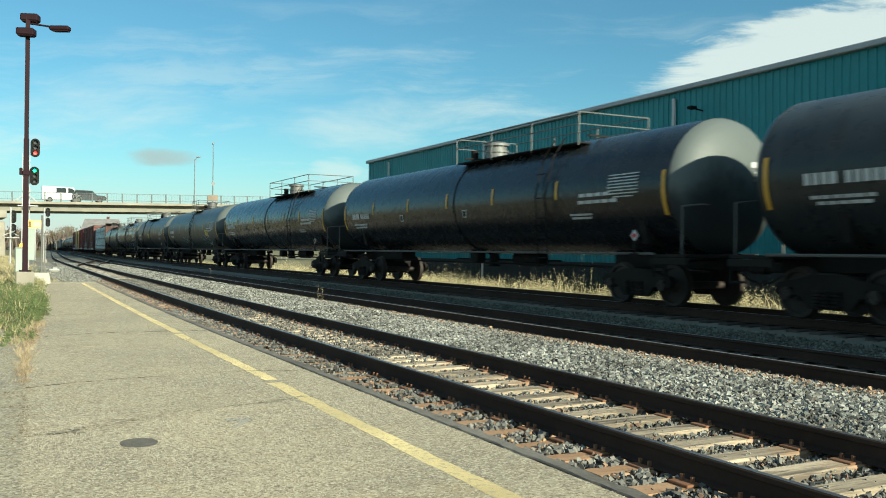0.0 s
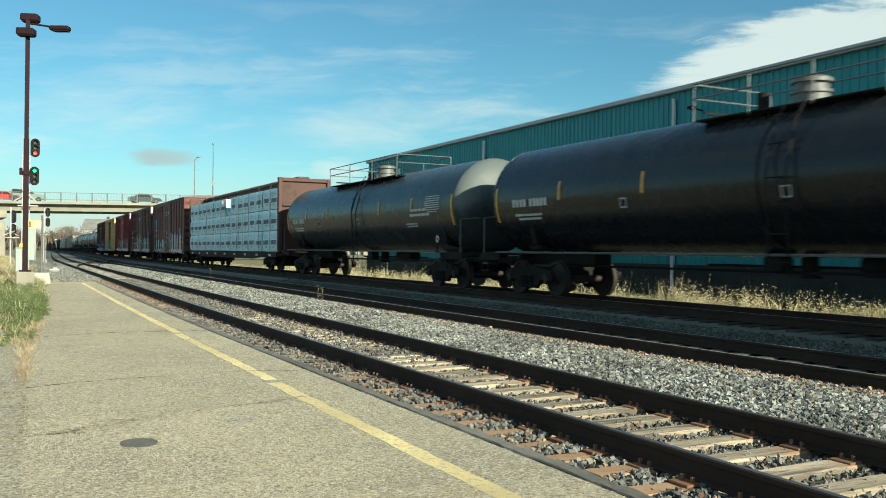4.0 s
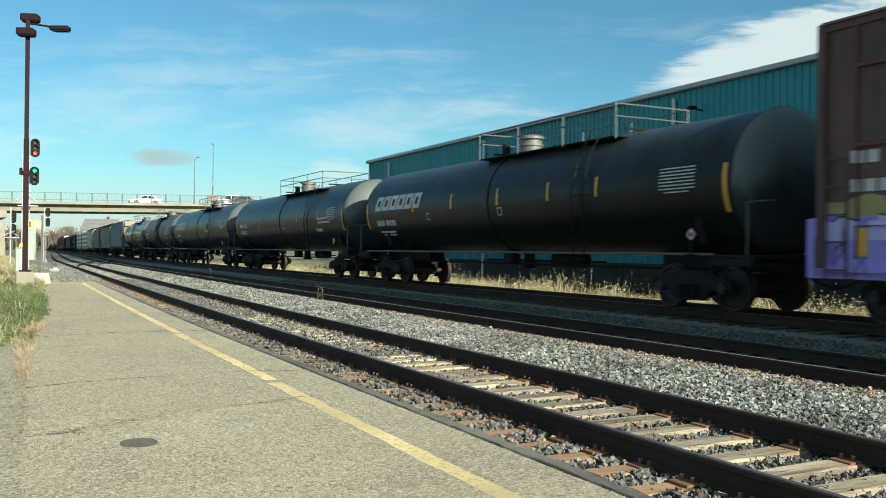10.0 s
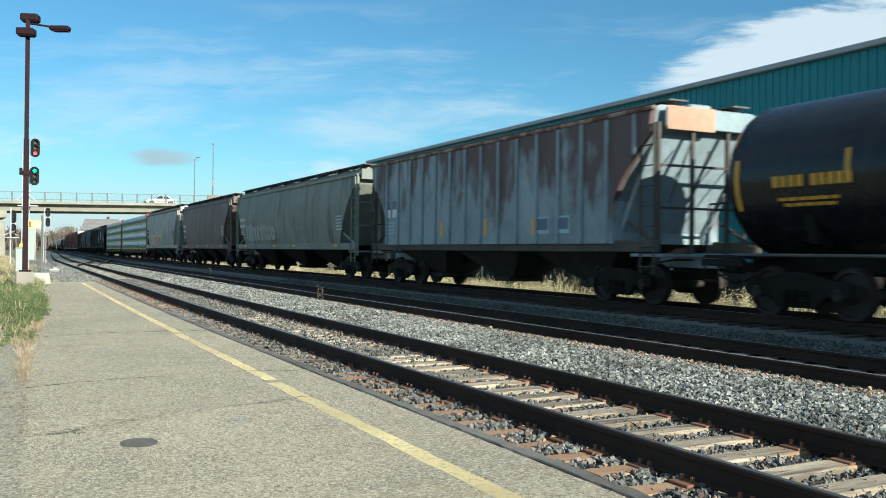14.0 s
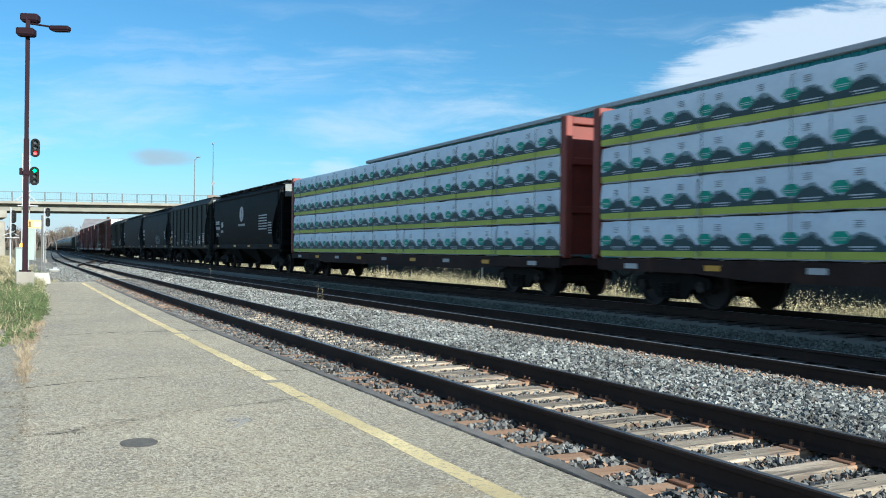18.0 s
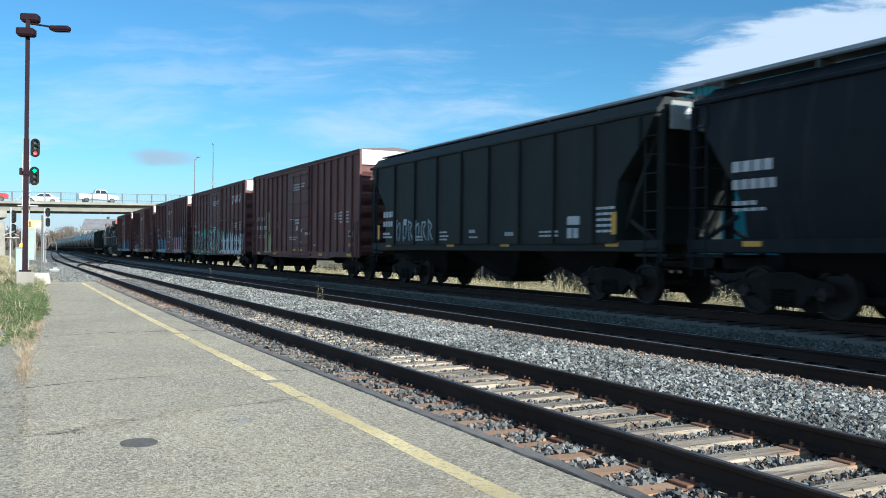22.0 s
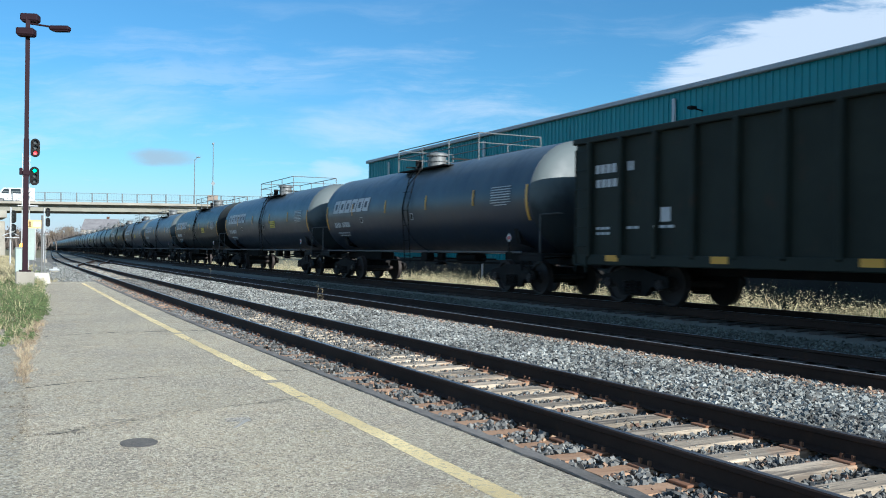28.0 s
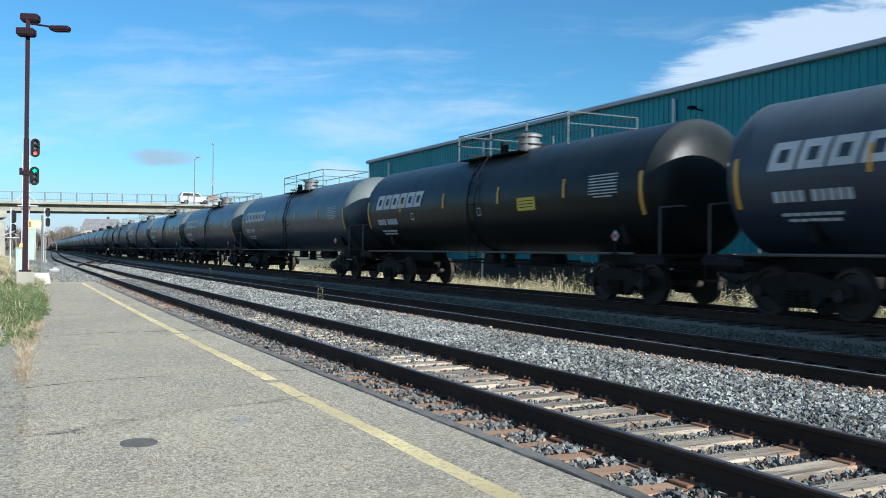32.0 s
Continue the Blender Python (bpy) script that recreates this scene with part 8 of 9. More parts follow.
sign = part("sign_board", Geo().box(-0.32, 0, 2.24, 0.58, 0.02, 0.33, 0.005), mat("orange_yellow_sign", (0.70, 0.47, 0.17), 0.5, 0, 0.08, 10, 0), post, "yellow sign board", rz=18)
part("numeral", Geo().box(-0.47, -0.014, 2.24, 0.05, 0.004, 0.2).box(-0.47, -0.014, 2.145, 0.12, 0.004, 0.02).box(-0.5, -0.014, 2.315, 0.04, 0.004, 0.03), M_flatsill, sign, "dark red-brown numeral 1")
part("print", Geo().box(-0.21, -0.0135, 2.24, 0.3, 0.003, 0.22), mat("pale_yellow_print", (0.72, 0.60, 0.33), 0.5), sign, "paler field of the sign")

M_palegreen = mat("pale_green_grey_cabinet", (0.30, 0.36, 0.32), 0.55, 0, 0.12, 10, 0.05, stain=(0.2, 0.22, 0.19), stain_scale=2)
cab = thing("signal_cabinet", "narrow grey-green trackside relay cabinet with amber lamp", "cabinet", at=(0.92, 44.0, -0.25))
part("body", Geo().box(0, 0, 0.85, 0.30, 0.32, 1.45, 0.02), mat("grey_green_cabinet", (0.19, 0.23, 0.21), 0.6, 0, 0.15, 10, 0.05, stain=(0.13, 0.14, 0.12), stain_scale=3), cab)
part("door", Geo().box(0, -0.168, 0.9, 0.25, 0.012, 1.2, 0.004), M_palegreen, cab, "pale door")
part("foundation", Geo().box(0, 0, 0.05, 0.42, 0.42, 0.15), M_concrete, cab)
part("beacon", Geo().lathe([(1.58, 0.07), (1.66, 0.075), (1.73, 0.05), (1.76, 0.01)], 2, 12, at=(0.09, 0, 0)), M_orange, cab, "amber marker lamp")
board = thing("equipment_panel", "tall pale green equipment panel on steel legs", "panel", at=(1.41, 44.3, -0.25))
part("panel", Geo().box(0, 0, 1.72, 0.34, 0.10, 1.46, 0.012), M_palegreen, board)
part("frame", Geo().box(0.185, -0.01, 1.72, 0.03, 0.14, 1.52, 0.005).box(-0.185, -0.01, 1.72, 0.03, 0.14, 1.52, 0.005), M_greywhite, board, "white edge strips")
for x in (-0.14, 0.14):
    part("leg", Geo().box(x, 0, 0.5, 0.05, 0.05, 1.0), M_galv, board)

mark = thing("track_marker", "low white marker board beside the switch", "marker", at=(3.15, 58.0, -0.24))
part("board", Geo().box(0, 0, 0.22, 0.56, 0.26, 0.11, 0.03).box(0.05, 0, 0.32, 0.26, 0.2, 0.09, 0.03), M_greywhite, mark)
part("foot", Geo().box(0, 0, 0.07, 0.5, 0.25, 0.14, 0.01), M_concrete, mark)

# switch: a lead from the siding towards the middle track
lead = thing("turnout", "turnout rails leading from siding to middle track", "railway track", kind="structure")


def lead_line(s, d):
    q = min(1.0, max(0.0, (s - 64.0) / 50.0))
    k = q * q * (3 - 2 * q)
    a, c = near_line(s, D_NEAR + d), mid_line(s, D_MID + d)
    return a[0] * (1 - k) + c[0] * k, s


for sg in (-1, 1):
    r = part("rail", rail_mesh(lead_line, sg * 0.7525, 0.0, steps(68, 113, 30)), M_steel, lead)
    part("running_surface", top_mesh(lead_line, sg * 0.7525, 0.0, steps(68, 113, 30)), M_rusttop, r, "dull rail head")

# weeds growing out of the ballast
for (x, s, h) in ((9.0, 42.0, 0.7), (8.3, 24.0, 0.5), (8.45, 24.8, 0.55)):
    w = thing("dry_weed", "thin dry weed stalk growing in ballast", "weed", at=(x, s, -0.24))
    part("stalk", Geo().tube((0, 0, 0), (0.03, 0.02, h), 0.004, 5, 0.002), M_straw, w)
    for k in range(5):
        z = h * (0.35 + 0.13 * k)
        part("twig", lambda: Geo().tube((0, 0, 0), (0.05 * math.cos(k * 2.2), 0.05 * math.sin(k * 2.2), 0.06), 0.003, 4), M_grass, w, at=(0.01, 0.01, z))

# ---- road lamps on the bridge ----
def road_lamp(u, h, arm, board):
    t = thing("street_lamp", "slim grey street lamp on the bridge", "street lamp", at=bridge_point(u, -0.5, BR_DECK), rz=BR_ROT)
    M_lamp = mat("grey_lamp_pole", (0.14, 0.15, 0.155), 0.5, 0.2, 0.1, 10)
    part("pole", Geo().tube((0, 0, 0), (0, 0, h), 0.085, 10, 0.05), M_lamp, t)
    part("lamp_head", Geo().tube((0, 0, h), (arm * 0.5, 0, h + 0.35), 0.05, 6).box(arm * 0.75, 0, h + 0.4, 0.55 if arm else 0.3, 0.26, 0.16 if arm else 0.3, 0.05), M_lamp, t)
    part("marker_plate", Geo().prism([(-0.3, 3.1), (0, 2.7), (0.3, 3.1), (0, 3.5)], 1, -0.14, -0.1), M_lamp, t, "small diamond plate") if board else None
    if board:
        part("sign_panel", Geo().box(0, -0.1, 0.9, 1.5, 0.05, 0.9, 0.01), mat("brown_sign_panel", (0.2, 0.15, 0.11), 0.6), t)
    return t


road_lamp(33.9, 6.5, 0.7, False)
road_lamp(36.6, 8.6, 0.0, True)

# ---- beyond the bridge: house, bare trees, wooded skyline ----
M_bark = mat("bare_bark", (0.14, 0.115, 0.095), 0.95, 0, 0.3, 5, 0)
M_leaf = mat("autumn_leaves", (0.16, 0.12, 0.08), 0.95, 0, 0.3, 5, 0, island=0.5)


def bare_tree(x, y, h, seed, leafy=0.4):
    rg = random.Random(seed)
    t = thing("tree", "bare autumn tree with sparse brown leaves", "tree", at=(x, y, -0.45))
    g = Geo()
    tips = []

    def grow(p, d, ln, r, lvl):
        q = p + d * ln
        g.tube(p, q, r, 5, r * 0.65, cap=False)
        if lvl == 0:
            tips.append(q)
            return
        for k in range(3 if lvl > 1 else 4):
            nd = (d + Vector((rg.uniform(-1, 1), rg.uniform(-1, 1), rg.uniform(-0.2, 0.7))) * 0.75).normalized()
            grow(p + d * ln * rg.uniform(0.6, 1.0), nd, ln * rg.uniform(0.55, 0.8), r * 0.6, lvl - 1)
    grow(Vector((0, 0, 0)), Vector((rg.uniform(-0.1, 0.1), rg.uniform(-0.1, 0.1), 1)).normalized(), h * 0.34, h * 0.022, 4)
    part("trunk", g, M_bark, t, "grey-brown trunk and branches")
    vs, fs = [], []
    for q in tips:
        for k in range(int(6 * leafy + rg.random() * 6 * leafy)):
            c = q + Vector((rg.gauss(0, 0.5), rg.gauss(0, 0.5), rg.gauss(0, 0.4)))
            a = Vector((rg.uniform(-1, 1), rg.uniform(-1, 1), rg.uniform(-1, 1))).normalized() * 0.22
            b = a.orthogonal().normalized() * 0.16
            o = len(vs)
            vs += [tuple(c - a), tuple(c + b), tuple(c + a), tuple(c - b)]
            fs.append((o, o + 1, o + 2, o + 3))
    if vs:
        me = bpy.data.meshes.new("crown")
        me.from_pydata(vs, [], fs)
        me.materials.append(M_leaf)
        cr = new("crown", me)
        cr.parent = t
        tagged(cr, "sparse brown leaves", kind="stuff")
    return t


def far_spot(px, depth):
    q = (px - 784) / 1561
    return depth * (0.452 + 0.892 * q), depth * (0.892 - 0.452 * q)


for i, (px, dep, h) in enumerate([(100, 300, 9), (112, 330, 12), (122, 310, 11), (132, 350, 13), (143, 320, 10), (205, 300, 12), (216, 310, 13), (226, 330, 12), (92, 420, 13), (64, 260, 8), (22, 250, 9), (40, 330, 11), (8, 300, 10), (240, 320, 11), (258, 330, 12), (180, 380, 14), (155, 420, 15)]):
    x, y = far_spot(px, dep)
    bare_tree(x, y, h, 40 + i, 0.25)
hx, hy = far_spot(180, 360)
house = thing("house", "pale two-storey house with grey gable roof", "house", at=(hx, hy, -0.45), rz=-25)
M_siding = mat("pale_siding", (0.50, 0.46, 0.40), 0.8, 0, 0.1, 4, 0.05)
part("wall", Geo().box(0, 0, 4.6, 13, 9, 9.2), M_siding, house, "pale siding walls")
part("roof", Geo().prism([(-4.9, 9.0), (4.9, 9.0), (0, 13.6)], 0, -6.9, 6.9), mat("grey_shingles", (0.20, 0.19, 0.19), 0.9, 0, 0.2, 4, 0.1), house, "grey gable roof")
part("chimney", Geo().box(2.2, 0.8, 13.4, 0.9, 0.9, 2.4), mat("dark_brick", (0.13, 0.07, 0.05), 0.9), house)
for wx in (-4.2, -1.4, 1.4, 4.2):
    for wz in (3.0, 6.6):
        wn = part("window", lambda: Geo().box(0, 0, 0, 1.2, 0.06, 1.6), M_glass, house, at=(wx, -4.52, wz), key="hwin")
        part("frame", lambda: Geo().box(0, 0.01, 0.85, 1.4, 0.08, 0.12).box(0, 0.01, -0.85, 1.4, 0.08, 0.12).box(-0.66, 0.01, 0, 0.12, 0.08, 1.7).box(0.66, 0.01, 0, 0.12, 0.08, 1.7), M_white, wn, key="hwframe")


def woods(name, px0, px1, depth, h0, h1, n, seed, label):
    """A far belt of bare woods: many small upright twig fans."""
    rg = random.Random(seed)
    vs, fs = [], []
    for i in range(n):
        x, y = far_spot(rg.uniform(px0, px1), depth * rg.uniform(0.95, 1.12))
        h = rg.uniform(h0, h1) * (0.75 + 0.35 * noise.noise(Vector((x * 0.03, y * 0.03, 1))))
        for k in range(7):
            a = rg.uniform(-0.5, 0.5)
            o = len(vs)
            b = rg.uniform(0.0, 0.5) * h
            w = rg.uniform(0.12, 0.4)
            l = h - b
            vs += [(x, y, b - 0.4), (x + w, y, b - 0.4), (x + math.sin(a) * l * 0.6 + w, y + rg.uniform(-1, 1), b + math.cos(a) * l * 0.6), (x + math.sin(a) * l, y, b + math.cos(a) * l)]
            fs.append((o, o + 1, o + 2, o + 3))
    me = bpy.data.meshes.new(name)
    me.from_pydata(vs, [], fs)
    me.materials.append(M_bark)
    return tagged(new(name, me), label, "woods", kind="stuff")


woods("far_woods", -400, 330, 520, 9, 15, 2200, 3, "far belt of bare grey-brown woods")
woods("far_woods", -900, -20, 260, 6, 11, 900, 4, "bare scrub and trees beyond the bridge")

# ---- vehicles crossing the bridge ----
VEHICLES = []


def bridge_u(px):
    q = (px - 784) / 1561
    dx, dy = 0.452 + 0.892 * q, 0.892 - 0.452 * q
    k = math.tan(radians(BR_ROT))
    t = (BR_C.y - k * BR_C.x) / (dy - k * dx)
    return (t * dx - BR_C.x) / math.cos(radians(BR_ROT))


def car_wheel(parent, x, y, r):
    w = part("wheel", lambda: Geo().lathe([(-0.11, r * 0.7), (-0.1, r), (0.1, r), (0.11, r * 0.7)], 1, 16), M_rubber, parent, "black tyre", at=(x, y, r), key=("wh", r))
    part("rim", lambda: Geo().lathe([(-0.115, 0.05), (-0.115, r * 0.62), (0.115, r * 0.62), (0.115, 0.05)], 1, 12), M_galv, w, key=("rim", r))
    return w


def vehicle(kind, paint, label):
    name = {"sedan": "car", "suv": "car", "van": "van", "pickup": "pickup_truck", "truck": "van"}[kind]
    v = thing(name, label, name.replace("_", " "), group="vehicles on the bridge")
    shapes = {
        "sedan": [(-2.25, 0.35), (2.2, 0.35), (2.28, 0.62), (1.9, 0.85), (1.0, 0.95), (0.35, 1.42), (-0.9, 1.45), (-1.6, 1.02), (-2.25, 0.95)],
        "suv": [(-2.3, 0.4), (2.25, 0.4), (2.3, 0.8), (2.0, 1.05), (1.0, 1.12), (0.4, 1.72), (-1.9, 1.76), (-2.25, 1.2)],
        "van": [(-2.6, 0.4), (2.5, 0.4), (2.55, 0.9), (2.1, 1.2), (1.4, 2.1), (-2.6, 2.2)],
        "pickup": [(-2.7, 0.5), (2.6, 0.5), (2.65, 0.95), (2.3, 1.15), (1.3, 1.22), (0.8, 1.85), (-0.5, 1.88), (-0.7, 1.25), (-2.7, 1.25)],
        "truck": [(-2.95, 0.4), (2.85, 0.4), (2.95, 0.9), (2.5, 1.2), (1.75, 1.95), (1.1, 2.45), (-2.95, 2.62)],
    }
    part("body", Geo().prism(shapes[kind], 1, -0.9, 0.9), paint, v)
    wins = {
        "sedan": [[(0.85, 0.98), (0.3, 1.36), (-0.2, 1.38), (-0.2, 0.98)], [(-0.3, 0.98), (-0.3, 1.38), (-0.85, 1.38), (-1.35, 1.02)]],
        "suv": [[(0.85, 1.15), (0.35, 1.64), (-0.3, 1.66), (-0.3, 1.15)], [(-0.4, 1.15), (-0.4, 1.66), (-1.8, 1.68), (-2.0, 1.2)]],
        "van": [[(1.75, 1.3), (1.3, 2.0), (0.7, 2.02), (0.7, 1.3)], [(0.5, 1.35), (0.5, 2.0), (-0.8, 2.02), (-0.8, 1.35)]],
        "pickup": [[(1.15, 1.28), (0.75, 1.76), (0.2, 1.78), (0.2, 1.28)], [(0.1, 1.28), (0.1, 1.78), (-0.45, 1.78), (-0.55, 1.3)]],
        "truck": [[(2.1, 1.4), (1.6, 1.95), (0.95, 1.95), (0.95, 1.4)]],
    }
    for sy in (-1, 1):
        for poly in wins[kind]:
            part("window", Geo().prism(poly, 1, sy * 0.9 - 0.01, sy * 0.9 + 0.01), M_glass, v)
    if kind == "truck":
        for sy in (-1, 1):
            part("red_panel", Geo().prism([(-2.85, 1.55), (-1.5, 1.5), (0.2, 1.0), (0.9, 0.9), (0.9, 1.35), (0.2, 1.75), (-1.5, 2.1), (-2.85, 2.15)], 1, sy * 0.9 - 0.012, sy * 0.9 + 0.012), mat("red_print", (0.55, 0.03, 0.04), 0.5), v, "red printed swoosh")
    xs = {"sedan": (-1.35, 1.4), "suv": (-1.4, 1.4), "van": (-1.6, 1.6), "pickup": (-1.7, 1.7), "truck": (-1.85, 1.85)}[kind]
    for x in xs:
        for sy in (-0.82, 0.82):
            car_wheel(v, x, sy, 0.36)
    nose = max(p[0] for p in shapes[kind])
    for sy in (-0.65, 0.65):
        part("headlight", lambda: Geo().box(0, 0, 0, 0.06, 0.3, 0.16, 0.02), M_white, v, at=(nose - 0.02, sy, 0.8), key="vhl")
    return v


C_white = mat("car_white", (0.70, 0.70, 0.70), 0.25, 0, 0.04, 4, 0, coat=0.5)
C_dark = mat("car_dark", (0.03, 0.034, 0.04), 0.25, 0, 0.1, 4, 0, coat=0.5)
C_red = mat("car_red", (0.42, 0.025, 0.02), 0.25, 0, 0.06, 4, 0, coat=0.5)
C_green = mat("car_grey_green", (0.17, 0.22, 0.20), 0.25, 0, 0.06, 4, 0, coat=0.5)
C_silver = mat("car_silver", (0.42, 0.43, 0.42), 0.3, 0.3, 0.04, 4, 0, coat=0.4)
C_orange = mat("car_orange_red", (0.55, 0.09, 0.03), 0.25, 0, 0.06, 4, 0, coat=0.5)

# kind, paint, label, time and bearing at two moments
TRAFFIC = [
    ("van", C_white, "white van driving over the bridge", 0.0, 112, 0.8, 235),
    ("suv", C_dark, "dark sport utility car on the bridge", 0.0, 160, 0.8, 283),
    ("sedan", C_orange, "orange-red car driving over the bridge", 2.0, 131, 2.8, 255),
    ("sedan", C_dark, "dark car driving over the bridge", 2.8, 107, 3.2, 160),
    ("sedan", C_red, "red car driving over the bridge", 5.5, 212, 6.0, 275),
    ("suv", C_green, "grey-green car driving over the bridge", 5.5, 250, 6.0, 312),
    ("sedan", C_dark, "dark car driving over the bridge", 8.0, 153, 9.0, 303),
    ("truck", C_white, "tall white van with red print on the bridge", 19.0, 12, 20.6, 277),
    ("pickup", C_silver, "silver pickup truck driving over the bridge", 22.0, 178, 23.0, 289),
    ("pickup", C_red, "red pickup truck driving over the bridge", 23.0, 117, 24.4, 296),
    ("suv", C_white, "white car driving over the bridge", 30.6, 156, 32.0, 350),
    ("sedan", C_dark, "dark car heading back over the bridge", 6.6, 173, 7.0, 117),
    ("sedan", C_white, "white car heading back over the bridge", 10.0, 272, 10.6, 150),
    ("suv", C_white, "white car heading back over the bridge", 12.5, 92, 13.0, 17),
    ("sedan", C_silver, "pale silver car heading back over the bridge", 14.0, 300, 14.4, 236),
    ("sedan", C_dark, "dark car heading back over the bridge", 16.5, 232, 17.0, 138),
    ("van", C_white, "white van heading back over the bridge", 27.5, 129, 28.0, 30),
    ("sedan", C_white, "white car heading back over the bridge", 21.8, 113, 22.0, 81),
]
for i, (kind, paint, label, t1, p1, t2, p2) in enumerate(TRAFFIC):
    ob = vehicle(kind, paint, label)
    u1, u2 = bridge_u(p1), bridge_u(p2)
    vel = (u2 - u1) / (t2 - t1)
    a, c = (-30 - 6.5 * i, 66 + 6.5 * i) if vel > 0 else (66 + 6.5 * (i - 10), -30 - 6.5 * (i - 10))
    ta, tc = t1 + (a - u1) / vel, t1 + (c - u1) / vel
    rows = []
    for t in sorted(set([0.0, 32.0] + [round(q, 2) for q in (ta, tc) if 0 < q < 32] + [float(q) for q in range(1, 32)])):
        u = a if t <= ta else c if t >= tc else u1 + vel * (t - t1)
        rows.append((t, pose(*bridge_point(u, 2.4 if vel > 0 else 6.8, BR_DECK + 0.03), 0, 0, BR_ROT + (0 if vel > 0 else 180))))
    VEHICLES.append((ob, rows))

# ---- spray paint on the cars ----
def spray(name, color):
    return mat("spray_" + name, color, 0.55, 0, 0.18, 6, 0)


SP = {"white": spray("white", (0.66, 0.68, 0.68)), "pale": spray("pale_blue", (0.36, 0.52, 0.57)), "teal": spray("teal", (0.03, 0.42, 0.40)), "violet": spray("violet", (0.27, 0.22, 0.62)),
      "lilac": spray("lilac", (0.48, 0.44, 0.78)), "blue": spray("blue", (0.07, 0.40, 0.62)), "green": spray("green", (0.13, 0.42, 0.22)), "yellow": spray("yellow", (0.55, 0.47, 0.14)),
      "black": spray("black", (0.02, 0.02, 0.022)), "pink": spray("pink", (0.62, 0.30, 0.38)), "red": spray("red", (0.55, 0.05, 0.06)), "grey": spray("grey", (0.33, 0.34, 0.33)), "stone": spray("stone", (0.46, 0.46, 0.42)), "cream": spray("cream", (0.60, 0.55, 0.36)),
      "paleteal": spray("pale_teal", (0.34, 0.52, 0.52)), "slate": spray("slate", (0.10, 0.14, 0.20)), "khaki": spray("khaki", (0.34, 0.29, 0.12)), "sky": spray("sky_blue", (0.10, 0.42, 0.60)),
      "pinkish": spray("dusty_pink", (0.42, 0.24, 0.26)), "dustyblue": spray("dusty_blue", (0.22, 0.33, 0.40)), "charcoal": spray("charcoal", (0.055, 0.06, 0.062)), "teal2": spray("bright_teal", (0.05, 0.50, 0.46)),
      "lime": spray("lime", (0.50, 0.58, 0.20)), "rose": spray("rose", (0.66, 0.36, 0.38)), "mint": spray("mint_green", (0.05, 0.42, 0.26)), "aqua": spray("aqua", (0.12, 0.50, 0.48))}


def ribbon(path, width, soften=0):
    """The outline quads, as (y, z) corners, of a thick stroke with mitred joints."""
    for _ in range(soften):
        smooth = [path[0]]
        for (a, b), (c, d) in zip(path, path[1:]):
            smooth += [(0.75 * a + 0.25 * c, 0.75 * b + 0.25 * d), (0.25 * a + 0.75 * c, 0.25 * b + 0.75 * d)]
        path = smooth + [path[-1]]
    sides = []
    for i, (y, z) in enumerate(path):
        a, c = path[max(0, i - 1)], path[min(len(path) - 1, i + 1)]
        dy, dz = c[0] - a[0], c[1] - a[1]
        l = math.hypot(dy, dz) or 1e-6
        k = 1.0
        if 0 < i < len(path) - 1:
            b0, b1 = Vector((y - a[0], z - a[1])), Vector((c[0] - y, c[1] - z))
            if b0.length > 1e-6 and b1.length > 1e-6:
                k = min(1.25, 1 / max(0.4, math.cos(b0.angle(b1) / 2)))
        ny, nz = -dz / l * width / 2 * k, dy / l * width / 2 * k
        sides.append(((y + ny, z + nz), (y - ny, z - nz)))
    return [[p[0], q[0], q[1], p[1]] for p, q in zip(sides, sides[1:])]


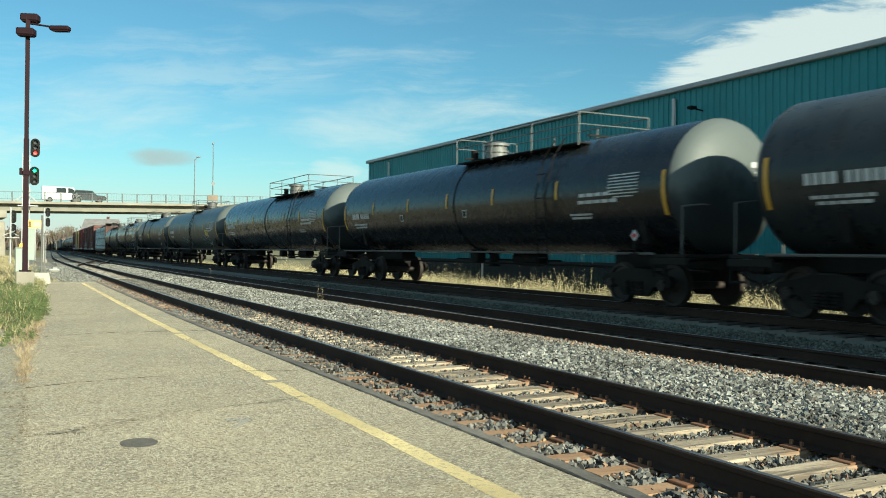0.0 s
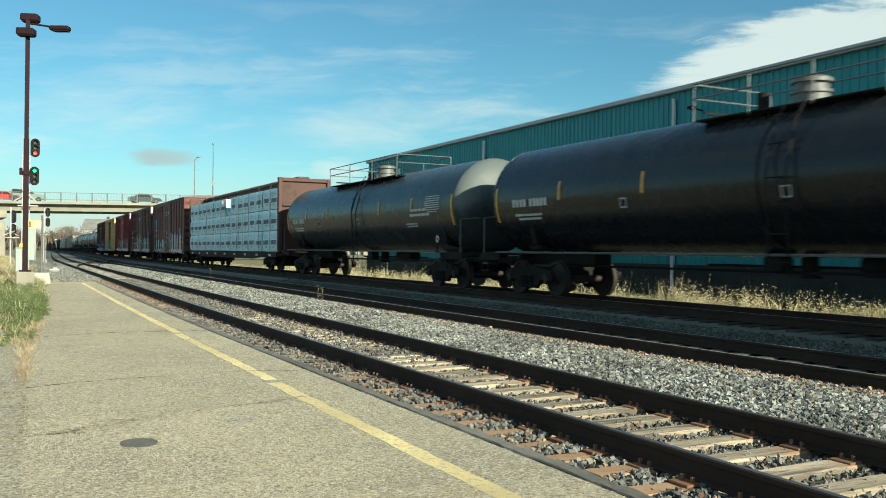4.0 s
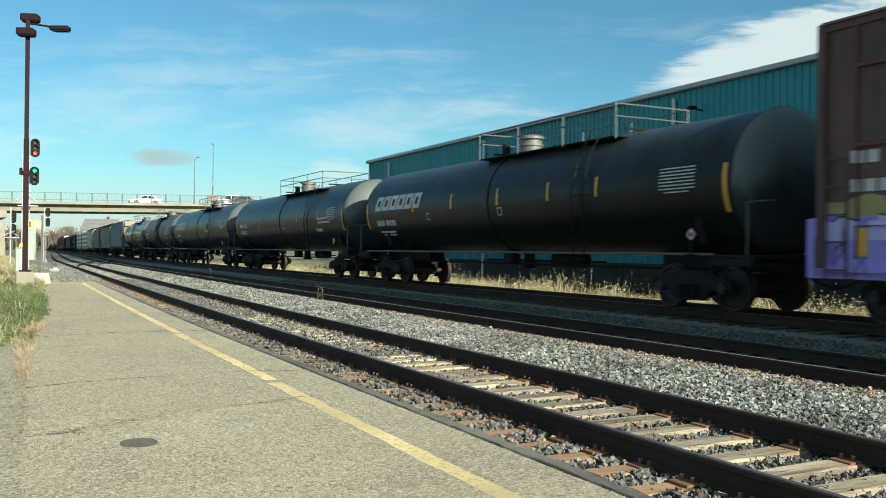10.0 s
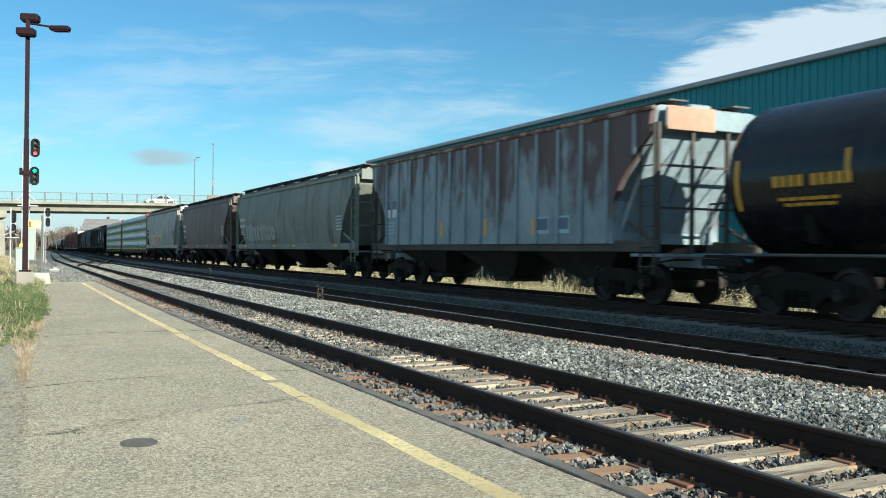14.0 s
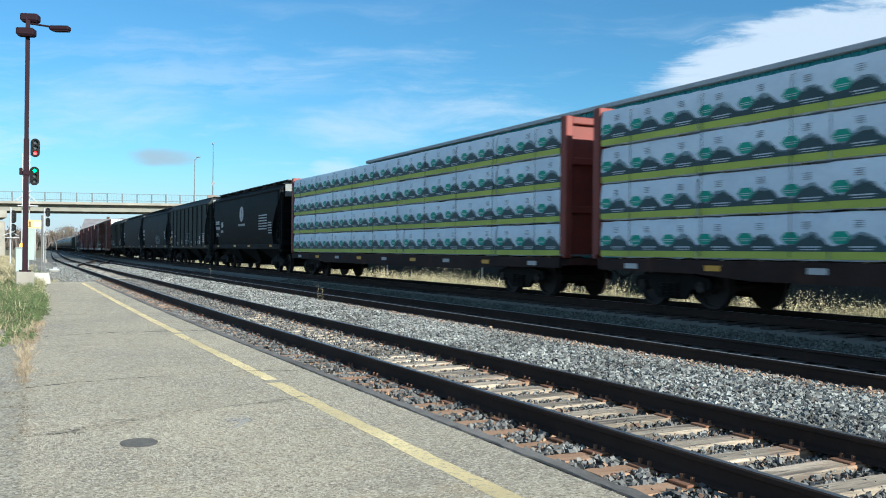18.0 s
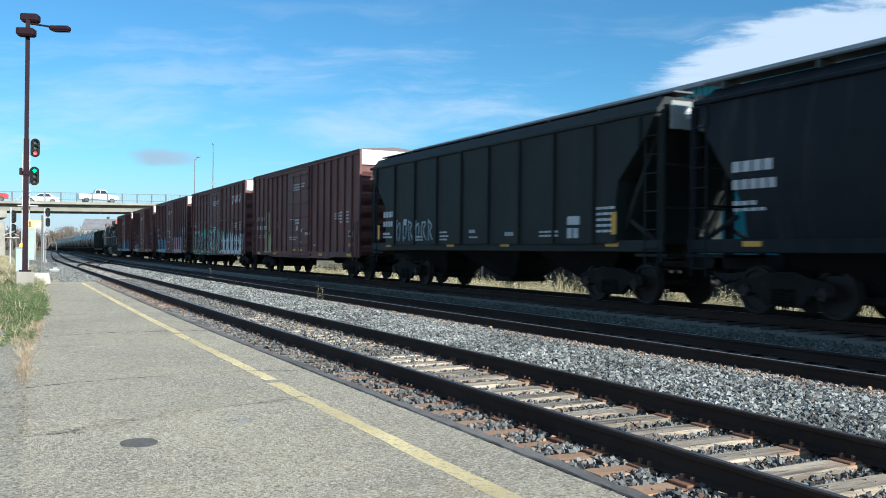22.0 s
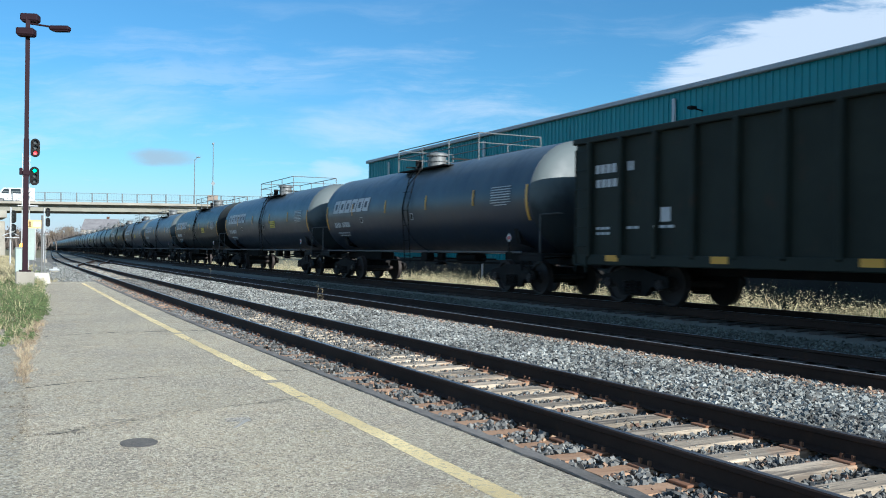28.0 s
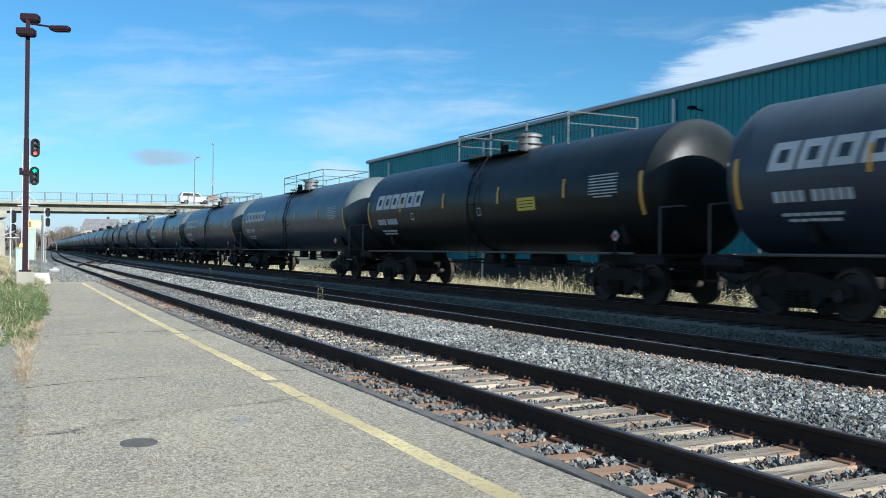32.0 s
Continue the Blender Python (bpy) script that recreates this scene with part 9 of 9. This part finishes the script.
def graffiti(car, y0, y1, z0, z1, fill, edge, seed, back=None, letters=None, thick=0.34, rim=0.06, low=None, split=0.5, dots=None, lean=0.0, soften=1, ragged=0.16, over=0):
    """A wild-style piece with no readable letters, from y0 (rear) to y1 (front), laid over panels, posts and doors."""
    rg = random.Random(seed)
    n = letters or max(3, int((y0 - y1) / 0.75))
    w, h = (y0 - y1) / n, z1 - z0
    layers = {"cloud": Geo(), "outline": Geo(), "fill": Geo(), "low": Geo(), "dots": Geo()}
    depth = over
    if back:
        xs = steps(y0 + 0.2, y1 - 0.2, 4 * n)
        tops = [z1 + h * rg.uniform(-ragged, ragged * 0.6) for _ in xs]
        for i in range(len(xs) - 1):
            lay(layers["cloud"], [(xs[i], z0 - 0.03), (xs[i + 1], z0 - 0.03), (xs[i + 1], tops[i + 1]), (xs[i], tops[i])], over, car)
    for i in range(n):
        def at(u, v):
            return (y0 - w * (i + u) - lean * w * (v - 0.5), z0 + h * v)
        j = lambda: rg.uniform(-0.10, 0.10)
        tall = 1.0 + rg.uniform(-ragged, ragged * 0.4)
        paths = [[at(0.27 + j(), 0.03), at(0.25 + j(), 0.5), at(0.3 + j(), tall)]]
        kind = rg.randrange(4)
        if kind == 0:
            paths.append([at(0.25, tall * 0.92), at(0.85 + j(), 0.75 + j()), at(0.35, 0.45 + j()), at(0.9 + j(), 0.06)])
        elif kind == 1:
            paths.append([at(0.78 + j(), 0.04), at(0.8 + j(), 0.55), at(0.72 + j(), tall - 0.04)])
        elif kind == 2:
            paths.append([at(0.3, 0.12), at(0.85 + j(), 0.15 + j()), at(0.8 + j(), 0.7 + j()), at(0.55, tall)])
        else:
            paths.append([at(0.2, 0.55 + j()), at(0.75 + j(), tall * 0.95), at(0.85, 0.5 + j()), at(0.6 + j(), 0.02)])
        th = thick * w * rg.uniform(0.9, 1.1)
        for p in paths:
            depth += 1
            for q in ribbon(p, th + 2 * rim, soften):
                q = clip(q, 1, z0 - 0.04, z1 + 0.5 * h)
                if q:
                    lay(layers["outline"], q, depth, car)
        for p in paths:
            depth += 1
            for q in ribbon(p, th, soften):
                q = clip(q, 1, z0 - 0.02, z1 + 0.5 * h)
                if not q:
                    continue
                lay(layers["fill"], q, depth, car)
                if low:
                    under = clip(q, 1, z0 - 1, z0 + h * split)
                    if len(under) > 2:
                        lay(layers["low"], under, depth + 0.5, car)
        if dots and rg.random() < 0.75:
            cy, cz = at(0.5 + j(), tall + 0.02 + 0.5 * j())
            r = 0.16 * w + 0.05
            lay(layers["dots"], [(cy + r * math.cos(a), cz + 0.8 * r * math.sin(a)) for a in steps(0, 2 * math.pi * 11 / 12, 12)], depth + 0.3, car)
    for name, color, text in (("cloud", back, "background"), ("outline", edge, "outline"), ("fill", fill, "letter shapes"), ("low", low, "shading"), ("dots", dots, "bubbles")):
        if layers[name].v:
            part("graffiti_" + name, layers[name], SP[color], car, "%s graffiti %s" % (color, text))


graffiti(cars["I"], 6.55, 1.3, 0.80, 1.80, "paleteal", "white", 1, low="slate", split=0.5, letters=5, soften=2, rim=0.05)
swatch(cars["I"], 6.83, 6.06, 2.98, 3.69, SP["sky"], "graffiti", "sky-blue buffed paint patch")
graffiti(cars["I"], -1.5, -7.6, 0.78, 2.25, "stone", "white", 2, letters=7, dots="violet", rim=0.07, back=None)
graffiti(cars["J"], 4.5, -0.5, 0.80, 2.3, "pale", "khaki", 3, letters=6, thick=0.36, rim=0.06, back="khaki", ragged=0.3)
graffiti(cars["J"], -1.95, -6.9, 0.80, 2.15, "pale", "slate", 4, letters=6, thick=0.36, rim=0.05, back="pale", ragged=0.06)
graffiti(cars["K"], 6.1, 1.4, 0.82, 2.0, "stone", "pinkish", 5, letters=7, dots="teal", rim=0.05)
graffiti(cars["K"], 1.0, -1.0, 0.80, 2.0, "sky", "violet", 51, letters=3, thick=0.3, rim=0.02)
graffiti(cars["K"], -1.2, -7.4, 0.82, 2.15, "stone", "pinkish", 6, letters=8, dots="sky", rim=0.06, thick=0.5)
graffiti(cars["L"], 6.3, 3.9, 0.80, 1.75, "dustyblue", "stone", 7, letters=3, rim=0.04, thick=0.4, back="dustyblue", ragged=0.3)
graffiti(cars["L"], 4.3, 2.75, 0.74, 1.6, "charcoal", "stone", 71, letters=3, rim=0.05, thick=0.4, lean=0.4)
graffiti(cars["L"], 2.5, 1.8, 0.80, 1.6, "pinkish", "khaki", 8, letters=2, rim=0.02, back="pinkish", ragged=0.5)
graffiti(cars["L"], 1.75, -1.4, 0.80, 2.1, "teal", "black", 9, letters=5, rim=0.035, thick=0.38, back="teal", low="teal2", split=0.4)
graffiti(cars["L"], -1.6, -6.6, 0.80, 2.45, "charcoal", "stone", 10, letters=4, rim=0.16, thick=0.36, soften=2)
graffiti(cars["M"], 7.5, 6.3, 1.45, 2.0, "khaki", "khaki", 112, letters=2, back="khaki", ragged=0.5)
graffiti(cars["M"], 5.0, 3.4, 1.6, 2.1, "khaki", "khaki", 113, letters=2, thick=0.5, ragged=0.5)
graffiti(cars["M"], 7.7, 2.2, 0.78, 1.78, "lilac", "black", 11, letters=6, low="violet", split=0.6, thick=0.44, rim=0.03, back="violet", ragged=0.12, over=14)
graffiti(cars["M"], 1.3, -0.9, 0.72, 1.12, "cream", "khaki", 121, letters=3, back="cream", ragged=0.2)
graffiti(cars["M"], -2.0, -6.6, 1.5, 2.3, "khaki", "khaki", 114, letters=4, thick=0.5, ragged=0.3)
graffiti(cars["M"], -0.5, -7.5, 0.76, 1.32, "violet", "violet", 115, letters=5, back="violet", ragged=0.25, over=20)
graffiti(cars["M"], -1.9, -6.7, 0.95, 2.12, "lilac", "black", 12, letters=4, low="violet", split=0.32, thick=0.46, rim=0.055, ragged=0.1, over=44)
swatch(cars["M"], -6.85, -7.5, 3.3, 3.75, SP["khaki"], "graffiti", "ochre spray patch")
graffiti(cars["D"], 3.5, 0.0, 1.30, 1.98, "black", "paleteal", 13, letters=6, thick=0.42, rim=0.03)
graffiti(cars["D"], -4.0, -6.5, 1.28, 2.02, "black", "paleteal", 14, letters=5, thick=0.42, rim=0.03)
graffiti(cars["T"], 7.0, 1.5, 1.6, 2.4, "grey", "white", 15, letters=8, thick=0.16, rim=0.02)
graffiti(cars["V"], 5.2, -1.0, 1.42, 2.75, "lime", "black", 16, letters=6, thick=0.42, rim=0.045, back="sky", lean=0.5, soften=0, ragged=0.45)
graffiti(cars["V"], 4.6, 0.6, 1.46, 2.5, "rose", "black", 17, letters=4, thick=0.34, rim=0.04, lean=0.7, soften=0, ragged=0.4, over=26)
graffiti(cars["AA"], -0.9, -3.4, 1.5, 2.3, "dustyblue", "slate", 18, letters=7, thick=0.09, rim=0.012, soften=2, lean=0.4)
graffiti(cars["Z"], 0.2, -1.2, 1.6, 2.3, "dustyblue", "grey", 181, letters=2, thick=0.06, rim=0.01, soften=2)
graffiti(cars["CC"], 5.6, 2.6, 1.45, 2.2, "pale", "grey", 19, letters=6, thick=0.06, rim=0.012, soften=2)
graffiti(cars["DD"], 5.6, 4.3, 0.95, 2.0, "khaki", "cream", 20, letters=2, rim=0.03, dots="khaki")
graffiti(cars["DD"], 5.25, 4.75, 2.0, 3.2, "khaki", "khaki", 21, letters=1, thick=0.4, rim=0.01)
graffiti(cars["EE"], 6.8, -1.0, 0.80, 2.25, "black", "white", 22, letters=8, thick=0.40, rim=0.07, back="mint", soften=0, ragged=0.3)
graffiti(cars["EE"], -1.4, -7.2, 0.80, 2.1, "white", "charcoal", 23, letters=6, thick=0.40, rim=0.05, dots="aqua", soften=2)
graffiti(cars["FF"], 6.2, 1.7, 0.80, 1.95, "sky", "paleteal", 24, letters=6, thick=0.38, rim=0.04, low="blue")
graffiti(cars["FF"], -1.8, -5.2, 0.85, 2.05, "rose", "sky", 25, letters=5, thick=0.36, rim=0.05, back="sky", ragged=0.05)
graffiti(cars["GG"], 5.85, 2.8, 0.80, 1.65, "pale", "slate", 26, letters=4, thick=0.38, rim=0.04)
graffiti(cars["HH"], 6.6, 3.8, 0.85, 1.95, "green", "teal", 27, letters=4, thick=0.36, rim=0.05, back="mint", ragged=0.2)
graffiti(cars["HH"], 0.4, -5.4, 0.85, 2.05, "sky", "black", 28, letters=7, thick=0.38, rim=0.04, back="blue", ragged=0.2)

# fittings of the rust-streaked hopper: patched end, slanting grab irons, placards, reflectors
hop = cars["S"]
part("end_patch", Geo().box(-0.62, -7.872, 4.0, 1.3, 0.012, 0.5, 0.004), P_peach, hop, "peach primer patch on the end")
for x, z in ((-1.2, 2.2), (-0.7, 2.0), (0.1, 2.0), (0.7, 2.3)):
    part("grab_iron", lambda: Geo().tube((0, 0, 0), (0.62, 0, 1.35), 0.022, 6), P_hoptrim, hop, "slanting end rod", at=(x, -7.83, z), key="slant")
for y in (1.98, -0.75, -3.19):
    swatch(hop, y + 0.08, y - 0.08, 1.58, 2.04, M_reflect, "reflector", "yellow reflective strip")
for y in (-3.35, -4.24):
    swatch(hop, y, y - 0.56, 1.6, 2.03, SP["pale"], "placard", "framed dark placard", 36)
    swatch(hop, y - 0.05, y - 0.51, 1.70, 1.98, SP["slate"], "placard", "dark field of the placard", 44)
for y in (6.35, 5.75):
    swatch(hop, y, y - 0.44, 2.57, 2.84, SP["slate"], "placard", "dark stencil panel", 36)
    swatch(hop, y, y - 0.44, 2.28, 2.55, SP["white"], "placard", "white stencil panel", 36)
for k in range(4):
    stencil(hop, 6.25, 2.1 - 0.12 * k, 3, 0.2, 0.05, 0.3, SP["pale"], 36)

# painted emblems as plain shapes
M_orangepaint = spray("orange", (0.60, 0.075, 0.055))
M_bluepaint = spray("royal_blue", (0.05, 0.09, 0.45))
em = None
for color, sign in ((M_orangepaint, 1), (M_bluepaint, -1)):
    g = Geo()
    # each of the four arms carries one stripe of each colour: blue above and below, red to the sides
    for across in (1, -1):
        for up in (1, -1):
            dy, dz = (across * 0.10, 0.0) if sign > 0 else (0.0, up * 0.09)
            for quad in ribbon([(5.5 + across * 0.50 + dy, 3.57 + up * 0.38 + dz), (5.5 + across * 0.04 + dy, 3.57 + up * 0.03 + dz)], 0.15, 0):
                lay(g, quad, 3 + (across > 0) + 2 * (up > 0) + (5 if sign < 0 else 0), cars["L"])
    em = part("emblem" if em is None else "emblem_bar", g, color, em or cars["L"], "orange-red and blue crossed emblem" if em is None else "blue stripes of the emblem")
for y in (6.85, 4.6):
    for k in range(2):
        stencil(cars["L"], y, 3.52 - 0.14 * k, 3, 0.14, 0.09, 0.25, M_inkbrown, label="faded dark stencilled marking")
for y, z, n in ((1.25, 3.2, 3), (1.25, 3.06, 3), (1.25, 2.92, 2), (0.15, 2.18, 4)):
    stencil(cars["L"], y, z, n, 0.11, 0.08, 0.25, SP["grey"], label="pale stencilled door marking")
g = Geo()
for run in ([(0.9, 2.5), (0.4, 2.62), (-0.1, 2.45), (-0.7, 2.66)], [(0.85, 3.0), (0.5, 2.7), (0.1, 2.95), (-0.2, 2.68), (-0.8, 2.9)], [(0.6, 2.38), (-0.2, 2.36), (-0.9, 2.42)]):
    for quad in ribbon(run, 0.05, 2):
        lay(g, quad, 1, cars["L"])
part("paint_scrawl", g, SP["slate"], cars["L"], "thin grey paint scrawl on the door")
for y, z, w in ((2.35, 2.73, 0.34), (1.8, 2.78, 0.2), (2.1, 2.5, 0.2)):
    swatch(cars["L"], y, y - w, z, z + 0.1, SP["pale"], "sticker", "pale paper sticker", 30)
swatch(cars["L"], 2.45, 1.98, 1.75, 1.93, M_inkbrown, "sticker", "dark scuffed patch", 30)
swatch(cars["L"], -4.3, -6.1, 3.98, 4.45, MATS["dark_teal_door"], "nameplate", "dark nameplate panel", 20)
stencil(cars["L"], -4.45, 4.21, 3, 0.42, 0.34, 0.25, M_mark, 30, "white block shapes on the nameplate")
ring = part("emblem", Geo().lathe([(-0.004, 0.34), (-0.004, 0.42), (0.004, 0.42), (0.004, 0.34)], 0, 28, at=(-1.585, -0.2, 3.1)), M_mark, cars["Y"], "white ring emblem")
part("emblem_bar", Geo().box(-1.586, -0.2, 3.1, 0.006, 0.12, 0.6).box(-1.586, -0.3, 3.2, 0.006, 0.3, 0.1), spray("oxide", (0.45, 0.16, 0.10)), ring)
add_bars(cars["Y"], [(-0.2, 2.5, 1.5, 0.12), (4.6, 2.6, 0.5, 0.3), (4.6, 2.2, 0.6, 0.14)] + [(-4.6, 2.9 - 0.14 * k, 1.6, 0.06) for k in range(6)], -1.575)
for run in ([(-4.4, 3.8), (-4.75, 4.38), (-5.2, 3.78), (-5.65, 4.38), (-6.1, 3.78), (-6.4, 4.3)],):
    g = Geo()
    for quad in ribbon(run, 0.2, 1):
        lay(g, quad, 1, cars["EE"])
    part("emblem", g, M_mark, cars["EE"], "white wavy band emblem")
# ---- motion ----
def train_pose(s):
    x, y, th = main_line(s)
    return pose(x, y, Z_MAIN + 0.002, 0, 0, -math.degrees(th))


def motions():
    for car, mid in CONSIST:
        walk(car, [(t, train_pose(mid - SPEED * t)) for t in range(0, 33)])
        # wheels roll while the car passes the platform
        t0, t1 = max(0.0, (mid - 48) / SPEED), min(32.0, (mid + 16) / SPEED)
        if t1 <= t0:
            continue
        frames = [frame(t0) + k for k in range(frame(t1) - frame(t0) + 1)]
        wheels = [o for o in car.children_recursive if o.name.split(".")[0] == "wheelset"]
        for ob in wheels:
            base = ob.location.copy()
            rows = [] if t0 == 0 else [(0.0, Matrix.Translation(base))]
            for f in frames:
                t = (f - 1) / FPS
                rows.append((t, Matrix.Translation(base) @ Matrix.Rotation(SPEED * (t - t0) / 0.457, 4, "X")))
            if rows[-1][0] < 32.0:
                rows.append((32.0, rows[-1][1]))
            walk(ob, rows)
    for ob, rows in VEHICLES:
        walk(ob, rows)


motions()
